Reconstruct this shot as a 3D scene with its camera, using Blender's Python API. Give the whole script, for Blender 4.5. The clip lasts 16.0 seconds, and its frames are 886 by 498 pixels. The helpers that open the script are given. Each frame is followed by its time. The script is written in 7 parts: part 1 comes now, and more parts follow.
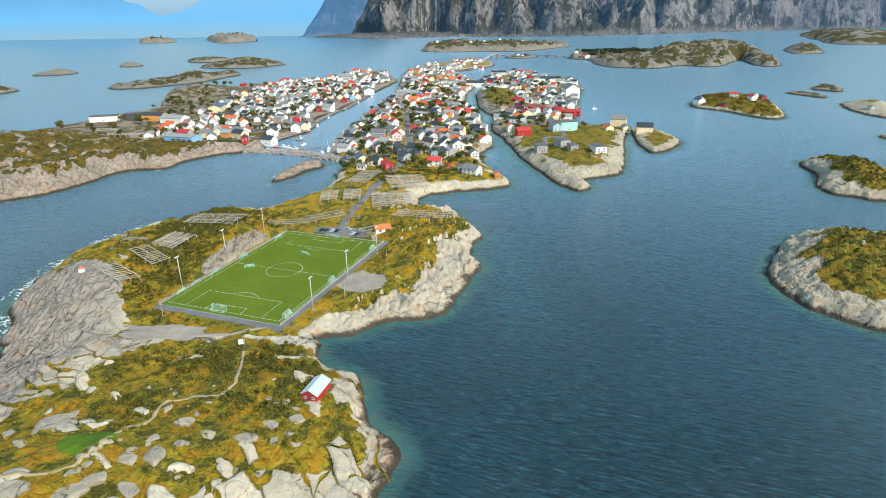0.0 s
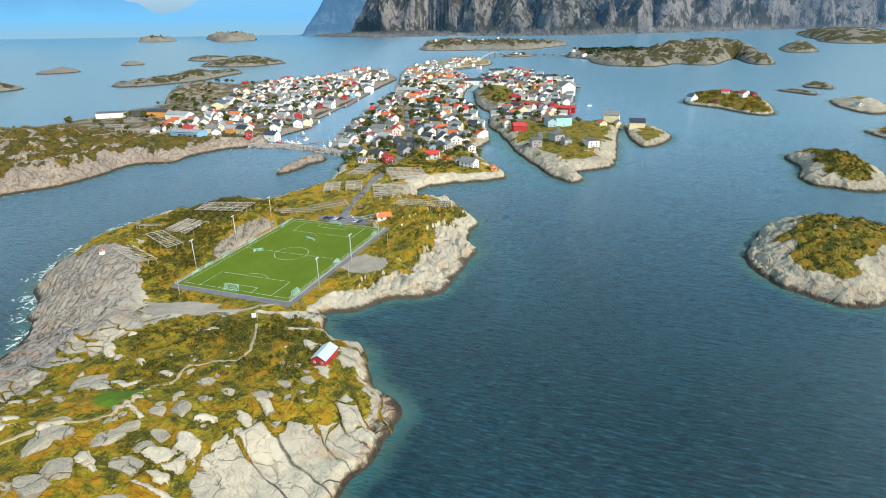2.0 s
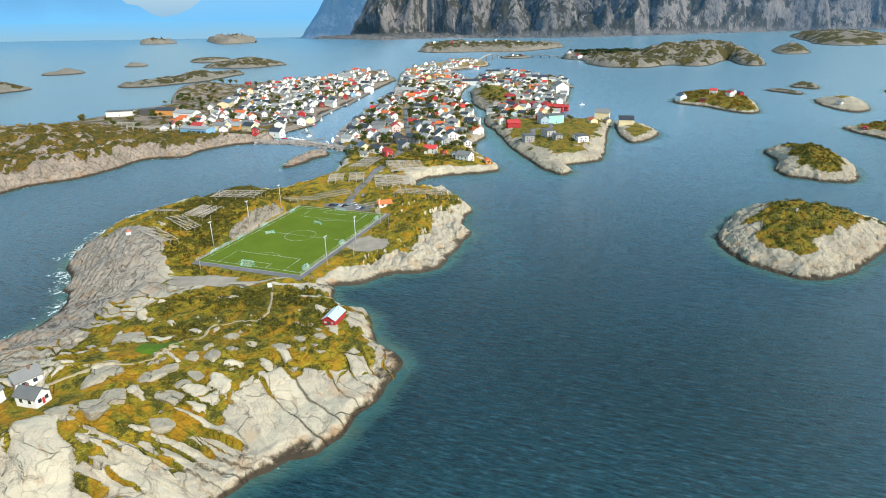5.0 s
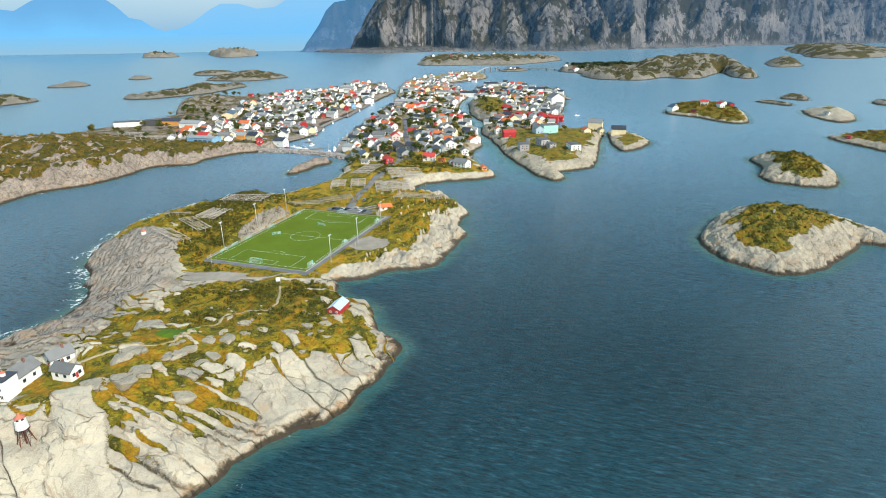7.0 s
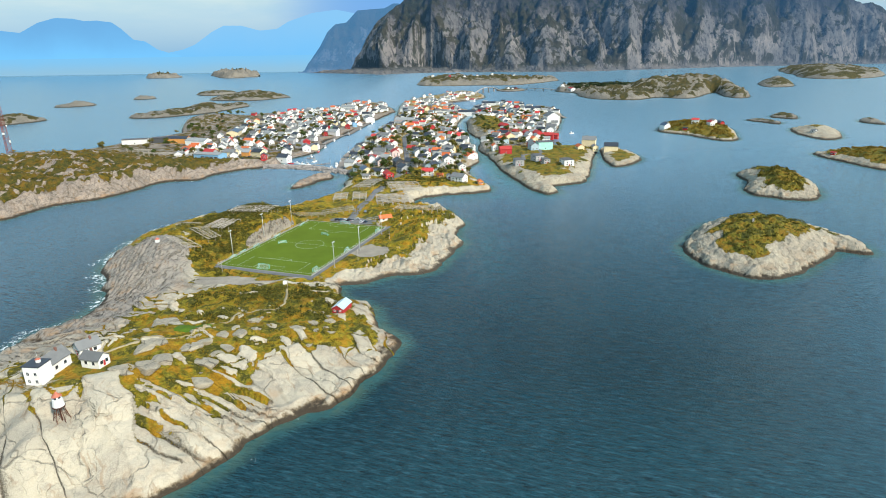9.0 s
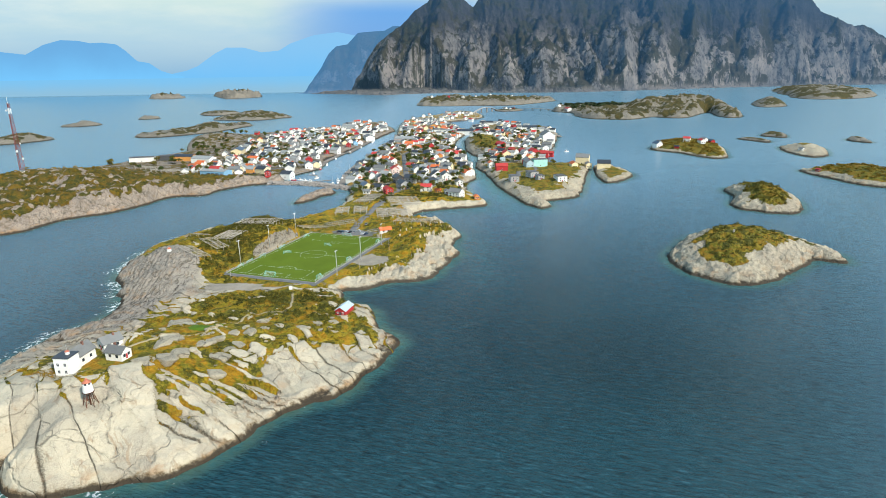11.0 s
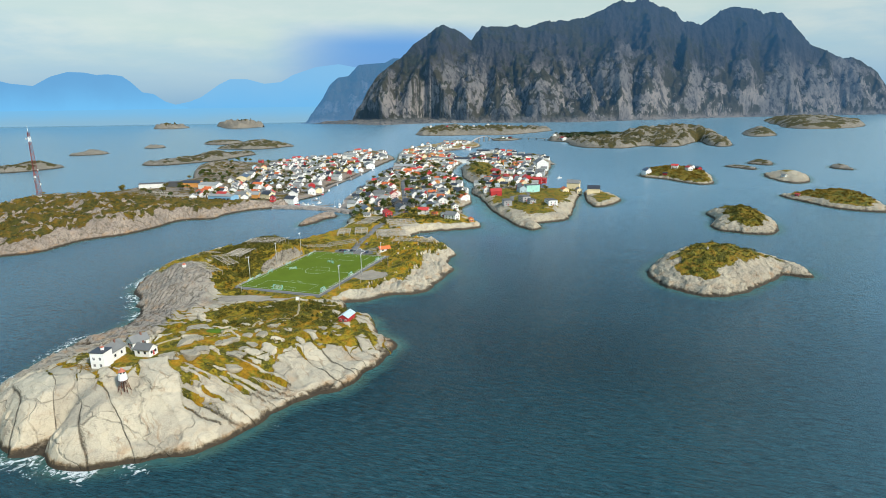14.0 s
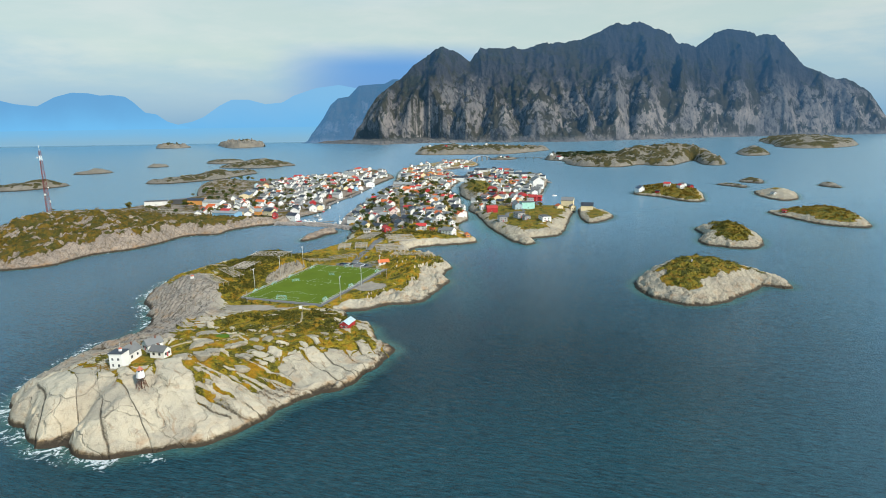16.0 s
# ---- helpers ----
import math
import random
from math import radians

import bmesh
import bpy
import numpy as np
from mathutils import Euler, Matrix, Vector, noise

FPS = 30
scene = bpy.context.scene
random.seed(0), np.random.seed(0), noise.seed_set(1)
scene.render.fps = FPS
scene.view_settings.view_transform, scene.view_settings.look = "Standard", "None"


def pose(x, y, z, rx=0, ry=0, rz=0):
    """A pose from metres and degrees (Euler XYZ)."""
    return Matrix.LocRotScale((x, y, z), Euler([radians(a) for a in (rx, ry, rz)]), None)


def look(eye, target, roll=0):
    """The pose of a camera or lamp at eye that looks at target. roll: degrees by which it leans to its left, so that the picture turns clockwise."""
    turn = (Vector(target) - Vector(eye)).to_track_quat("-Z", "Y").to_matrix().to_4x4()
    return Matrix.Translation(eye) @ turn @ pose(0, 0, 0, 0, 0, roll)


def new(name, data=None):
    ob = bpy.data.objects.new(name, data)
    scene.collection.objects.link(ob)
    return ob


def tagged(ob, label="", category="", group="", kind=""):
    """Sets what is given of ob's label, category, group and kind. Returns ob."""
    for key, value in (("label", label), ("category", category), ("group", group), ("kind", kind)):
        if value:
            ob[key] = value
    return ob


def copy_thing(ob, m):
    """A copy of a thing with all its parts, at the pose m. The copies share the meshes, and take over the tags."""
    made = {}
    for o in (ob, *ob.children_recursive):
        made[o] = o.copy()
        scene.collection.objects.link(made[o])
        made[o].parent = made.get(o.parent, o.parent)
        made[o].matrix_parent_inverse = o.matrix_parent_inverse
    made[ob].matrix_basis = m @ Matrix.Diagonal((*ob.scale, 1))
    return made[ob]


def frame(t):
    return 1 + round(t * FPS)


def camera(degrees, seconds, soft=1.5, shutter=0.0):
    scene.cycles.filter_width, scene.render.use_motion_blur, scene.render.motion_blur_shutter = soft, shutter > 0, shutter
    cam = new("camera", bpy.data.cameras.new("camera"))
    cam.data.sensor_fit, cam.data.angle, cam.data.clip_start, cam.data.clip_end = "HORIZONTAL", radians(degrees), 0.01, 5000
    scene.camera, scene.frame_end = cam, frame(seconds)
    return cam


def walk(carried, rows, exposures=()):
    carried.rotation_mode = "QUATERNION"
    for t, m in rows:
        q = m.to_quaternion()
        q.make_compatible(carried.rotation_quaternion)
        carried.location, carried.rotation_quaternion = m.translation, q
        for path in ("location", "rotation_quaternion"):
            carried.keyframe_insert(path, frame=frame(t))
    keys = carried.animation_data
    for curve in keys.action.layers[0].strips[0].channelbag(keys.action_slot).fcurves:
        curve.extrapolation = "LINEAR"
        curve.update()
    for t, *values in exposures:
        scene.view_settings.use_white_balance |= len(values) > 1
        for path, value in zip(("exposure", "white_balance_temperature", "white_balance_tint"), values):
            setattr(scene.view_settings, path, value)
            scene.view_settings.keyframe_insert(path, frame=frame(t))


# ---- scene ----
# camera and its way
cam = camera(73.7, 16.0, soft=0.95)
PATH = [
    (0, (-0.33, -0.17, 125.05), (-0.28, 92.84, 88.33), -0.89),
    (0.5, (-0.23, -5.28, 124.97), (-0.14, 87.71, 88.21), -0.89),
    (1, (-0.13, -10.41, 124.90), (0.01, 82.58, 88.10), -0.89),
    (1.5, (-0.00, -15.55, 124.82), (0.18, 77.42, 88.00), -0.89),
    (2, (0.13, -20.71, 124.75), (0.36, 72.25, 87.90), -0.89),
    (2.5, (0.28, -25.89, 124.69), (0.54, 67.05, 87.78), -0.90),
    (3, (0.44, -31.08, 124.62), (0.74, 61.83, 87.66), -0.90),
    (3.5, (0.62, -36.29, 124.56), (0.96, 56.61, 87.57), -0.90),
    (4, (0.81, -41.52, 124.50), (1.18, 51.41, 87.57), -0.90),
    (6.5, (1.97, -67.82, 124.25), (2.51, 25.78, 89.03), -0.90),
    (7, (2.24, -73.11, 124.21), (2.82, 20.72, 89.62), -0.90),
    (7.5, (2.53, -78.40, 124.17), (3.14, 15.69, 90.33), -0.90),
    (8, (2.84, -83.71, 124.13), (3.48, 10.66, 91.06), -0.90),
    (8.5, (3.16, -89.02, 124.10), (3.83, 5.62, 91.80), -0.90),
    (9, (3.50, -94.34, 124.07), (4.20, 0.55, 92.50), -0.91),
    (11.5, (5.42, -120.98, 123.96), (6.28, -24.89, 96.30), -0.91),
    (12, (5.85, -126.32, 123.94), (6.74, -30.00, 97.06), -0.91),
    (12.5, (6.30, -131.65, 123.93), (7.22, -35.13, 97.81), -0.91),
    (13, (6.77, -136.98, 123.93), (7.72, -40.26, 98.57), -0.91),
    (13.5, (7.25, -142.31, 123.92), (8.24, -45.39, 99.34), -0.91),
    (14, (7.75, -147.64, 123.92), (8.77, -50.52, 100.12), -0.91),
    (14.5, (8.27, -152.97, 123.92), (9.32, -55.66, 100.90), -0.91),
    (15, (8.80, -158.29, 123.92), (9.89, -60.79, 101.70), -0.91),
    (15.5, (9.35, -163.60, 123.93), (10.48, -65.93, 102.48), -0.92),
    (16, (9.92, -168.91, 123.94), (11.09, -71.08, 103.27), -0.92),
]
walk(cam, [(t, look(eye, target, roll)) for t, eye, target, roll in PATH], [(0, 0.32), (9, 0.30), (12, 0.20), (16, 0.06)])

# ---- light ----
SUN_TURN, SUN_HIGH = 136.0, 38.0
sun = new("sun", bpy.data.lights.new("sun", "SUN"))
sun.data.energy, sun.data.angle, sun.data.color = 4.45, radians(4), (1.0, 0.94, 0.84)
az, el = radians(SUN_TURN), radians(SUN_HIGH)
SUN_DIR = Vector((math.sin(az) * math.cos(el), math.cos(az) * math.cos(el), math.sin(el)))
sun.matrix_world = look(SUN_DIR * 900, (0, 0, 0))

world = bpy.data.worlds.new("sky")
scene.world = world
world.use_nodes = True


def add(nt, kind, **values):
    """A node; keys name its inputs (spaces as underscores) or its own settings."""
    n = nt.nodes.new(kind)
    for key, value in values.items():
        name = key.replace("_", " ")
        hit = [s for s in n.inputs if s.name.lower() == name.lower() and s.enabled]
        if key.startswith("in") and key[2:].isdigit():
            hit = [n.inputs[int(key[2:])]]
        if hit:
            if isinstance(value, bpy.types.NodeSocket):
                nt.links.new(value, hit[0])
            else:
                hit[0].default_value = value
        else:
            setattr(n, key, value)
    return n


def mathn(nt, op, a, b=0.0, clamp=False):
    return add(nt, "ShaderNodeMath", operation=op, in0=a, in1=b, use_clamp=clamp).outputs[0]


def remap(nt, v, a, b, c=0.0, d=1.0):
    return add(nt, "ShaderNodeMapRange", Value=v, From_Min=a, From_Max=b, To_Min=c, To_Max=d, interpolation_type="SMOOTHSTEP").outputs[0]


def mixc(nt, f, a, b, blend="MIX"):
    n = add(nt, "ShaderNodeMix", data_type="RGBA", blend_type=blend)
    for socket, value in ((n.inputs[0], f), (n.inputs[6], a), (n.inputs[7], b)):
        if isinstance(value, bpy.types.NodeSocket):
            nt.links.new(value, socket)
        else:
            socket.default_value = (*value, 1.0) if isinstance(value, tuple) and len(value) == 3 else value
    return n.outputs[2]


def noise_of(nt, vec, scale, detail=4.0, rough=0.55, warp=0.0):
    return add(nt, "ShaderNodeTexNoise", Vector=vec, Scale=scale, Detail=detail, Roughness=rough, Distortion=warp).outputs[0]


def stretch(nt, vec, scale, turn=0.0, place=(0, 0, 0)):
    if turn:
        vec = add(nt, "ShaderNodeMapping", Vector=vec, Rotation=(0, 0, turn)).outputs[0]
    return add(nt, "ShaderNodeMapping", Vector=vec, Scale=scale, Location=place).outputs[0]


def build_sky():
    nt = world.node_tree
    nt.nodes.clear()
    sky = add(nt, "ShaderNodeTexSky", sky_type="NISHITA", sun_disc=False, sun_elevation=el, sun_rotation=az, air_density=1.3, dust_density=1.5)
    way = add(nt, "ShaderNodeTexCoord").outputs["Generated"]
    high = add(nt, "ShaderNodeSeparateXYZ", Vector=way).outputs[2]
    low = stretch(nt, way, (1.0, 1.0, 4.0))
    drift = noise_of(nt, low, 2.1, 6.0, 0.55, 0.4)
    fine = noise_of(nt, low, 6.0, 6.0, 0.6, 0.2)
    ramp = add(nt, "ShaderNodeValToRGB", Fac=mathn(nt, "ADD", high, mathn(nt, "MULTIPLY", mathn(nt, "SUBTRACT", drift, 0.5), 0.16)))
    stops = ramp.color_ramp.elements
    stops[0].position, stops[0].color = 0.0, (0.25, 0.55, 0.86, 1)
    stops[1].position, stops[1].color = 1.0, (0.28, 0.56, 0.90, 1)
    for at, tint in ((0.05, (0.33, 0.60, 0.84)), (0.095, (0.44, 0.67, 0.80)), (0.13, (0.62, 0.79, 0.77)), (0.19, (0.66, 0.81, 0.76)), (0.30, (0.46, 0.74, 0.90)), (0.5, (0.38, 0.69, 0.95))):
        stops.new(at).color = (*tint, 1)
    cloud = mixc(nt, mathn(nt, "MULTIPLY", remap(nt, fine, 0.36, 0.72), mathn(nt, "MULTIPLY", remap(nt, high, 0.02, 0.12, 0.0, 0.6), remap(nt, high, 0.40, 0.24))), ramp.outputs[0], (0.84, 0.90, 0.85))
    # a shower hanging over the fjord beside the mountain
    def toward(spot, near, wide):
        lean = add(nt, "ShaderNodeVectorMath", operation="DOT_PRODUCT", in0=way, in1=spot).outputs["Value"]
        return remap(nt, mathn(nt, "ADD", lean, mathn(nt, "MULTIPLY", mathn(nt, "SUBTRACT", drift, 0.5), 0.004)), wide, near)
    shower = mathn(nt, "MULTIPLY", toward((-0.06, 0.993, 0.075), 0.9992, 0.975), remap(nt, high, 0.135, 0.09))
    cloud = mixc(nt, shower, cloud, (0.0, 0.29, 0.86))
    both = add(nt, "ShaderNodeAddShader")
    out = add(nt, "ShaderNodeOutputWorld")
    nt.links.new(add(nt, "ShaderNodeBackground", Color=sky.outputs[0], Strength=0.03).outputs[0], both.inputs[0])
    nt.links.new(add(nt, "ShaderNodeBackground", Color=cloud, Strength=0.64).outputs[0], both.inputs[1])
    nt.links.new(both.outputs[0], out.inputs[0])


build_sky()


# ---- materials ----
def material(name, rough=0.7, metal=0.0, gloss=0.4):
    m = bpy.data.materials.new(name)
    m.use_nodes = True
    nt = m.node_tree
    b = nt.nodes["Principled BSDF"]
    b.inputs["Roughness"].default_value, b.inputs["Metallic"].default_value = rough, metal
    b.inputs["Specular IOR Level"].default_value = gloss
    return m, nt, b


def place_of(nt):
    return add(nt, "ShaderNodeNewGeometry").outputs["Position"]


def bump(nt, b, height, strength, distance=0.1):
    nt.links.new(add(nt, "ShaderNodeBump", Strength=strength, Distance=distance, Height=height).outputs[0], b.inputs["Normal"])


def paint(name, colour, rough=0.6, metal=0.0, worn=0.18, scale=1.5, gloss=0.4):
    """A plain finish with blotches and fine grain, a little different from thing to thing."""
    m, nt, b = material(name, rough, metal, gloss)
    p = place_of(nt)
    big, fine = noise_of(nt, p, scale * 0.35, 4), noise_of(nt, p, scale * 6, 3)
    each = add(nt, "ShaderNodeObjectInfo").outputs["Random"]
    v = mathn(nt, "ADD", mathn(nt, "MULTIPLY", big, 0.6), mathn(nt, "MULTIPLY", fine, 0.4))
    v = mathn(nt, "ADD", v, mathn(nt, "MULTIPLY", mathn(nt, "SUBTRACT", each, 0.5), 0.35))
    dark = tuple(c * (1 - worn * 1.6) for c in colour)
    light = tuple(min(0.9, c * (1 + worn)) for c in colour)
    nt.links.new(mixc(nt, remap(nt, v, 0.25, 0.75), dark, light), b.inputs["Base Color"])
    bump(nt, b, fine, 0.25, 0.03)
    return m


def ground_material(name, rocks, plants, crack_turn=0.5, crack=(0.05, 0.011), stain=True, gap=0.022, seams=0.72, grit=0.45):
    """Bare coastal rock with cracks, rust and a black tide band, overgrown where the mesh says so."""
    m, nt, b = material(name, 0.9, 0.0, 0.2)
    p = place_of(nt)
    veg = add(nt, "ShaderNodeAttribute", attribute_name="veg").outputs["Fac"]
    z = add(nt, "ShaderNodeSeparateXYZ", Vector=p).outputs[2]
    n1, n2, n3 = noise_of(nt, p, 0.045, 5, 0.6), noise_of(nt, p, 0.35, 6, 0.65), noise_of(nt, p, 2.2, 4, 0.6)
    rock = mixc(nt, remap(nt, n1, 0.42, 0.58), rocks[0], rocks[1])
    rock = mixc(nt, mathn(nt, "MULTIPLY", remap(nt, n2, 0.5, 0.64), 0.6), rock, rocks[2])
    rock = mixc(nt, mathn(nt, "MULTIPLY", remap(nt, n3, 0.42, 0.6), 0.45), rock, rocks[3])
    n4 = noise_of(nt, p, 5.5, 4, 0.7)
    rock = mixc(nt, mathn(nt, "MULTIPLY", remap(nt, n4, 0.48, 0.36), grit), rock, tuple(c * 0.55 for c in rocks[2]))
    warp = add(nt, "ShaderNodeVectorMath", operation="ADD", in0=p, in1=add(nt, "ShaderNodeVectorMath", operation="MULTIPLY", in0=add(nt, "ShaderNodeTexNoise", Vector=p, Scale=0.12, Detail=3.0).outputs[1], in1=(9.0, 9.0, 9.0)).outputs[0]).outputs[0]
    seam = add(nt, "ShaderNodeTexVoronoi", feature="DISTANCE_TO_EDGE", Vector=stretch(nt, warp, (crack[0], crack[1], 0.08), crack_turn), Scale=1.0).outputs[0]
    seam2 = add(nt, "ShaderNodeTexVoronoi", feature="DISTANCE_TO_EDGE", Vector=stretch(nt, warp, (crack[0] * 3.4, crack[1] * 3.4, 0.3), crack_turn + 0.5), Scale=1.0).outputs[0]
    line = mathn(nt, "MAXIMUM", remap(nt, seam, gap, 0.0), mathn(nt, "MULTIPLY", remap(nt, seam2, gap * 1.4, 0.0), 0.32 if gap < 0.03 else 0.7))
    line = mathn(nt, "MULTIPLY", line, remap(nt, n2, 0.35, 0.6, 0.25, 1.0))
    rock = mixc(nt, mathn(nt, "MULTIPLY", line, seams), rock, (0.07, 0.06, 0.045))
    # joints between the slabs: some gape, some are hairlines, some close
    def value_of(key):
        return add(nt, "ShaderNodeAttribute", attribute_name=key).outputs["Fac"]
    ju, jv, slab_wide, slab_long = value_of("joint_u"), value_of("joint_v"), value_of("slab_wide"), value_of("slab_long")
    row, col_of = mathn(nt, "ROUND", jv), mathn(nt, "ROUND", ju)
    wobble = mathn(nt, "ADD", mathn(nt, "MULTIPLY", mathn(nt, "SUBTRACT", n3, 0.5), 0.55), mathn(nt, "MULTIPLY", mathn(nt, "SUBTRACT", n2, 0.5), 0.5))
    fade = remap(nt, noise_of(nt, p, 0.07, 3), 0.34, 0.50, 0.25, 1.0)

    def joint_line(at, whole, size, key, least):
        away = mathn(nt, "ADD", mathn(nt, "MULTIPLY", mathn(nt, "ABSOLUTE", mathn(nt, "SUBTRACT", at, whole)), size), wobble)
        gape = add(nt, "ShaderNodeTexWhiteNoise", noise_dimensions="1D", W=key).outputs[0]
        width = mathn(nt, "ADD", 0.24, mathn(nt, "MULTIPLY", mathn(nt, "POWER", gape, 3.0), 0.5))
        open_here = mathn(nt, "MULTIPLY", remap(nt, gape, least, least + 0.25), fade)
        there = mathn(nt, "MULTIPLY", mathn(nt, "GREATER_THAN", size, 0.5), open_here)
        near_line = mathn(nt, "SUBTRACT", 1.0, mathn(nt, "DIVIDE", mathn(nt, "MAXIMUM", away, 0.0), width), True)
        rooted = mathn(nt, "SUBTRACT", 1.0, mathn(nt, "DIVIDE", mathn(nt, "MAXIMUM", away, 0.0), mathn(nt, "MULTIPLY", width, 3.6)), True)
        return mathn(nt, "MULTIPLY", near_line, there), mathn(nt, "MULTIPLY", rooted, there)
    line_v, grass_v = joint_line(jv, row, slab_wide, row, 0.28)
    line_u, grass_u = joint_line(ju, col_of, slab_long, mathn(nt, "ADD", col_of, mathn(nt, "MULTIPLY", mathn(nt, "FLOOR", jv), 13.0)), 0.45)
    joint = mathn(nt, "MAXIMUM", line_v, line_u)
    tone = value_of("slab_tone")
    rock = mixc(nt, mathn(nt, "MULTIPLY", remap(nt, tone, -0.1, -0.9), 0.38), rock, rocks[2])
    rock = mixc(nt, mathn(nt, "MULTIPLY", remap(nt, tone, 0.1, 0.9), 0.35), rock, rocks[3])
    rock = mixc(nt, mathn(nt, "MULTIPLY", joint, 0.9), rock, (0.055, 0.045, 0.03))
    grey = add(nt, "ShaderNodeAttribute", attribute_name="grey").outputs["Fac"]
    fold = noise_of(nt, stretch(nt, warp, (1.1, 0.06, 0.3), 0.2), 1.0, 7, 0.7)
    slate = mixc(nt, remap(nt, fold, 0.38, 0.54), (0.06, 0.052, 0.043), (0.27, 0.24, 0.20))
    slate = mixc(nt, mathn(nt, "MULTIPLY", remap(nt, n2, 0.5, 0.62), 0.4), slate, (0.33, 0.295, 0.245))
    rock = mixc(nt, grey, rock, slate)
    if stain:
        # brown seepage down the slabs
        seep = noise_of(nt, stretch(nt, warp, (0.045, 0.55, 0.2), 1.0), 1.0, 5, 0.6)
        rock = mixc(nt, mathn(nt, "MULTIPLY", remap(nt, seep, 0.57, 0.70), 0.55), rock, (0.27, 0.175, 0.095))
        rust = mathn(nt, "MULTIPLY", remap(nt, noise_of(nt, stretch(nt, p, (0.12, 0.12, 0.3)), 1.0, 4), 0.50, 0.66), remap(nt, z, 7.0, 1.5, 0.10, 0.6))
        rock = mixc(nt, rust, rock, (0.36, 0.21, 0.10))
        weed = remap(nt, mathn(nt, "ADD", z, mathn(nt, "MULTIPLY", mathn(nt, "SUBTRACT", n2, 0.5), 7.0)), 3.0, 1.2)
        weed = mathn(nt, "MULTIPLY", weed, remap(nt, add(nt, "ShaderNodeSeparateXYZ", Vector=p).outputs[1], 240.0, 130.0, 0.25, 1.0))
        rock = mixc(nt, mathn(nt, "MULTIPLY", weed, remap(nt, n3, 0.35, 0.6, 0.45, 0.9)), rock, (0.15, 0.095, 0.04))
    tide = remap(nt, mathn(nt, "ADD", z, mathn(nt, "MULTIPLY", mathn(nt, "SUBTRACT", n2, 0.5), 3.6)), 2.5, 1.0)
    rock = mixc(nt, mathn(nt, "MULTIPLY", tide, 0.92), rock, (0.035, 0.028, 0.02))
    v1, v2, v3 = noise_of(nt, p, 0.038, 5, 0.62), noise_of(nt, p, 0.12, 6, 0.66), noise_of(nt, p, 1.3, 5, 0.75)
    green = mixc(nt, remap(nt, v1, 0.42, 0.57), plants[0], plants[1])
    green = mixc(nt, remap(nt, v2, 0.50, 0.58), green, plants[2])
    green = mixc(nt, mathn(nt, "MULTIPLY", remap(nt, v2, 0.49, 0.42), 0.92), green, plants[3])
    green = mixc(nt, mathn(nt, "MULTIPLY", remap(nt, v3, 0.53, 0.64), 0.45), green, plants[4])
    green = mixc(nt, mathn(nt, "MULTIPLY", remap(nt, v3, 0.46, 0.36), 0.5), green, tuple(c * 0.38 for c in plants[0]))
    green = mixc(nt, mathn(nt, "MULTIPLY", value_of("moor"), remap(nt, v3, 0.34, 0.62, 1.0, 0.35)), green, tuple(c * 1.25 for c in plants[3]))
    v4 = noise_of(nt, stretch(nt, p, (0.9, 0.35, 0.5), 0.6), 1.0, 5, 0.7)
    green = mixc(nt, mathn(nt, "MULTIPLY", remap(nt, v4, 0.50, 0.38), 0.42), green, tuple(c * 0.75 for c in plants[3]))
    green = mixc(nt, mathn(nt, "MULTIPLY", remap(nt, v4, 0.55, 0.66), 0.5), green, plants[4])
    veg = mathn(nt, "MAXIMUM", veg, mathn(nt, "MULTIPLY", mathn(nt, "MULTIPLY", mathn(nt, "MAXIMUM", grass_v, grass_u), value_of("root")), 0.95))
    edge = remap(nt, mathn(nt, "ADD", veg, mathn(nt, "ADD", mathn(nt, "MULTIPLY", mathn(nt, "SUBTRACT", v2, 0.5), 0.9), mathn(nt, "MULTIPLY", mathn(nt, "SUBTRACT", v3, 0.5), 0.7))), 0.44, 0.56)
    nt.links.new(mixc(nt, edge, rock, green), b.inputs["Base Color"])
    lift = mathn(nt, "ADD", mathn(nt, "ADD", mathn(nt, "MULTIPLY", n3, grit), mathn(nt, "MULTIPLY", n4, grit * 0.4)), mathn(nt, "SUBTRACT", mathn(nt, "MULTIPLY", n2, 0.8), mathn(nt, "MULTIPLY", mathn(nt, "MAXIMUM", joint, line), 0.7)))
    lift = mathn(nt, "ADD", lift, mathn(nt, "MULTIPLY", mathn(nt, "ADD", edge, v3), mathn(nt, "MULTIPLY", edge, 0.5)))
    bump(nt, b, lift, 0.9, 0.9)
    return m


HEATH = ((0.31, 0.222, 0.012), (0.165, 0.145, 0.010), (0.335, 0.172, 0.009), (0.046, 0.050, 0.008), (0.40, 0.31, 0.05))
PALE = ((0.49, 0.430, 0.312), (0.375, 0.330, 0.248), (0.275, 0.245, 0.192), (0.55, 0.490, 0.368))
M_HEAD = ground_material("pale_rock_and_heath", PALE, HEATH, 2.3, seams=0.2, grit=0.2)
M_ISLET = ground_material("islet_rock_and_heath", tuple(tuple(c * 0.9 for c in tone) for tone in PALE), ((0.21, 0.165, 0.016), (0.13, 0.125, 0.014), (0.23, 0.13, 0.014), (0.055, 0.06, 0.012), (0.32, 0.25, 0.04)), 0.2, (0.13, 0.035), True, 0.05, 0.28)
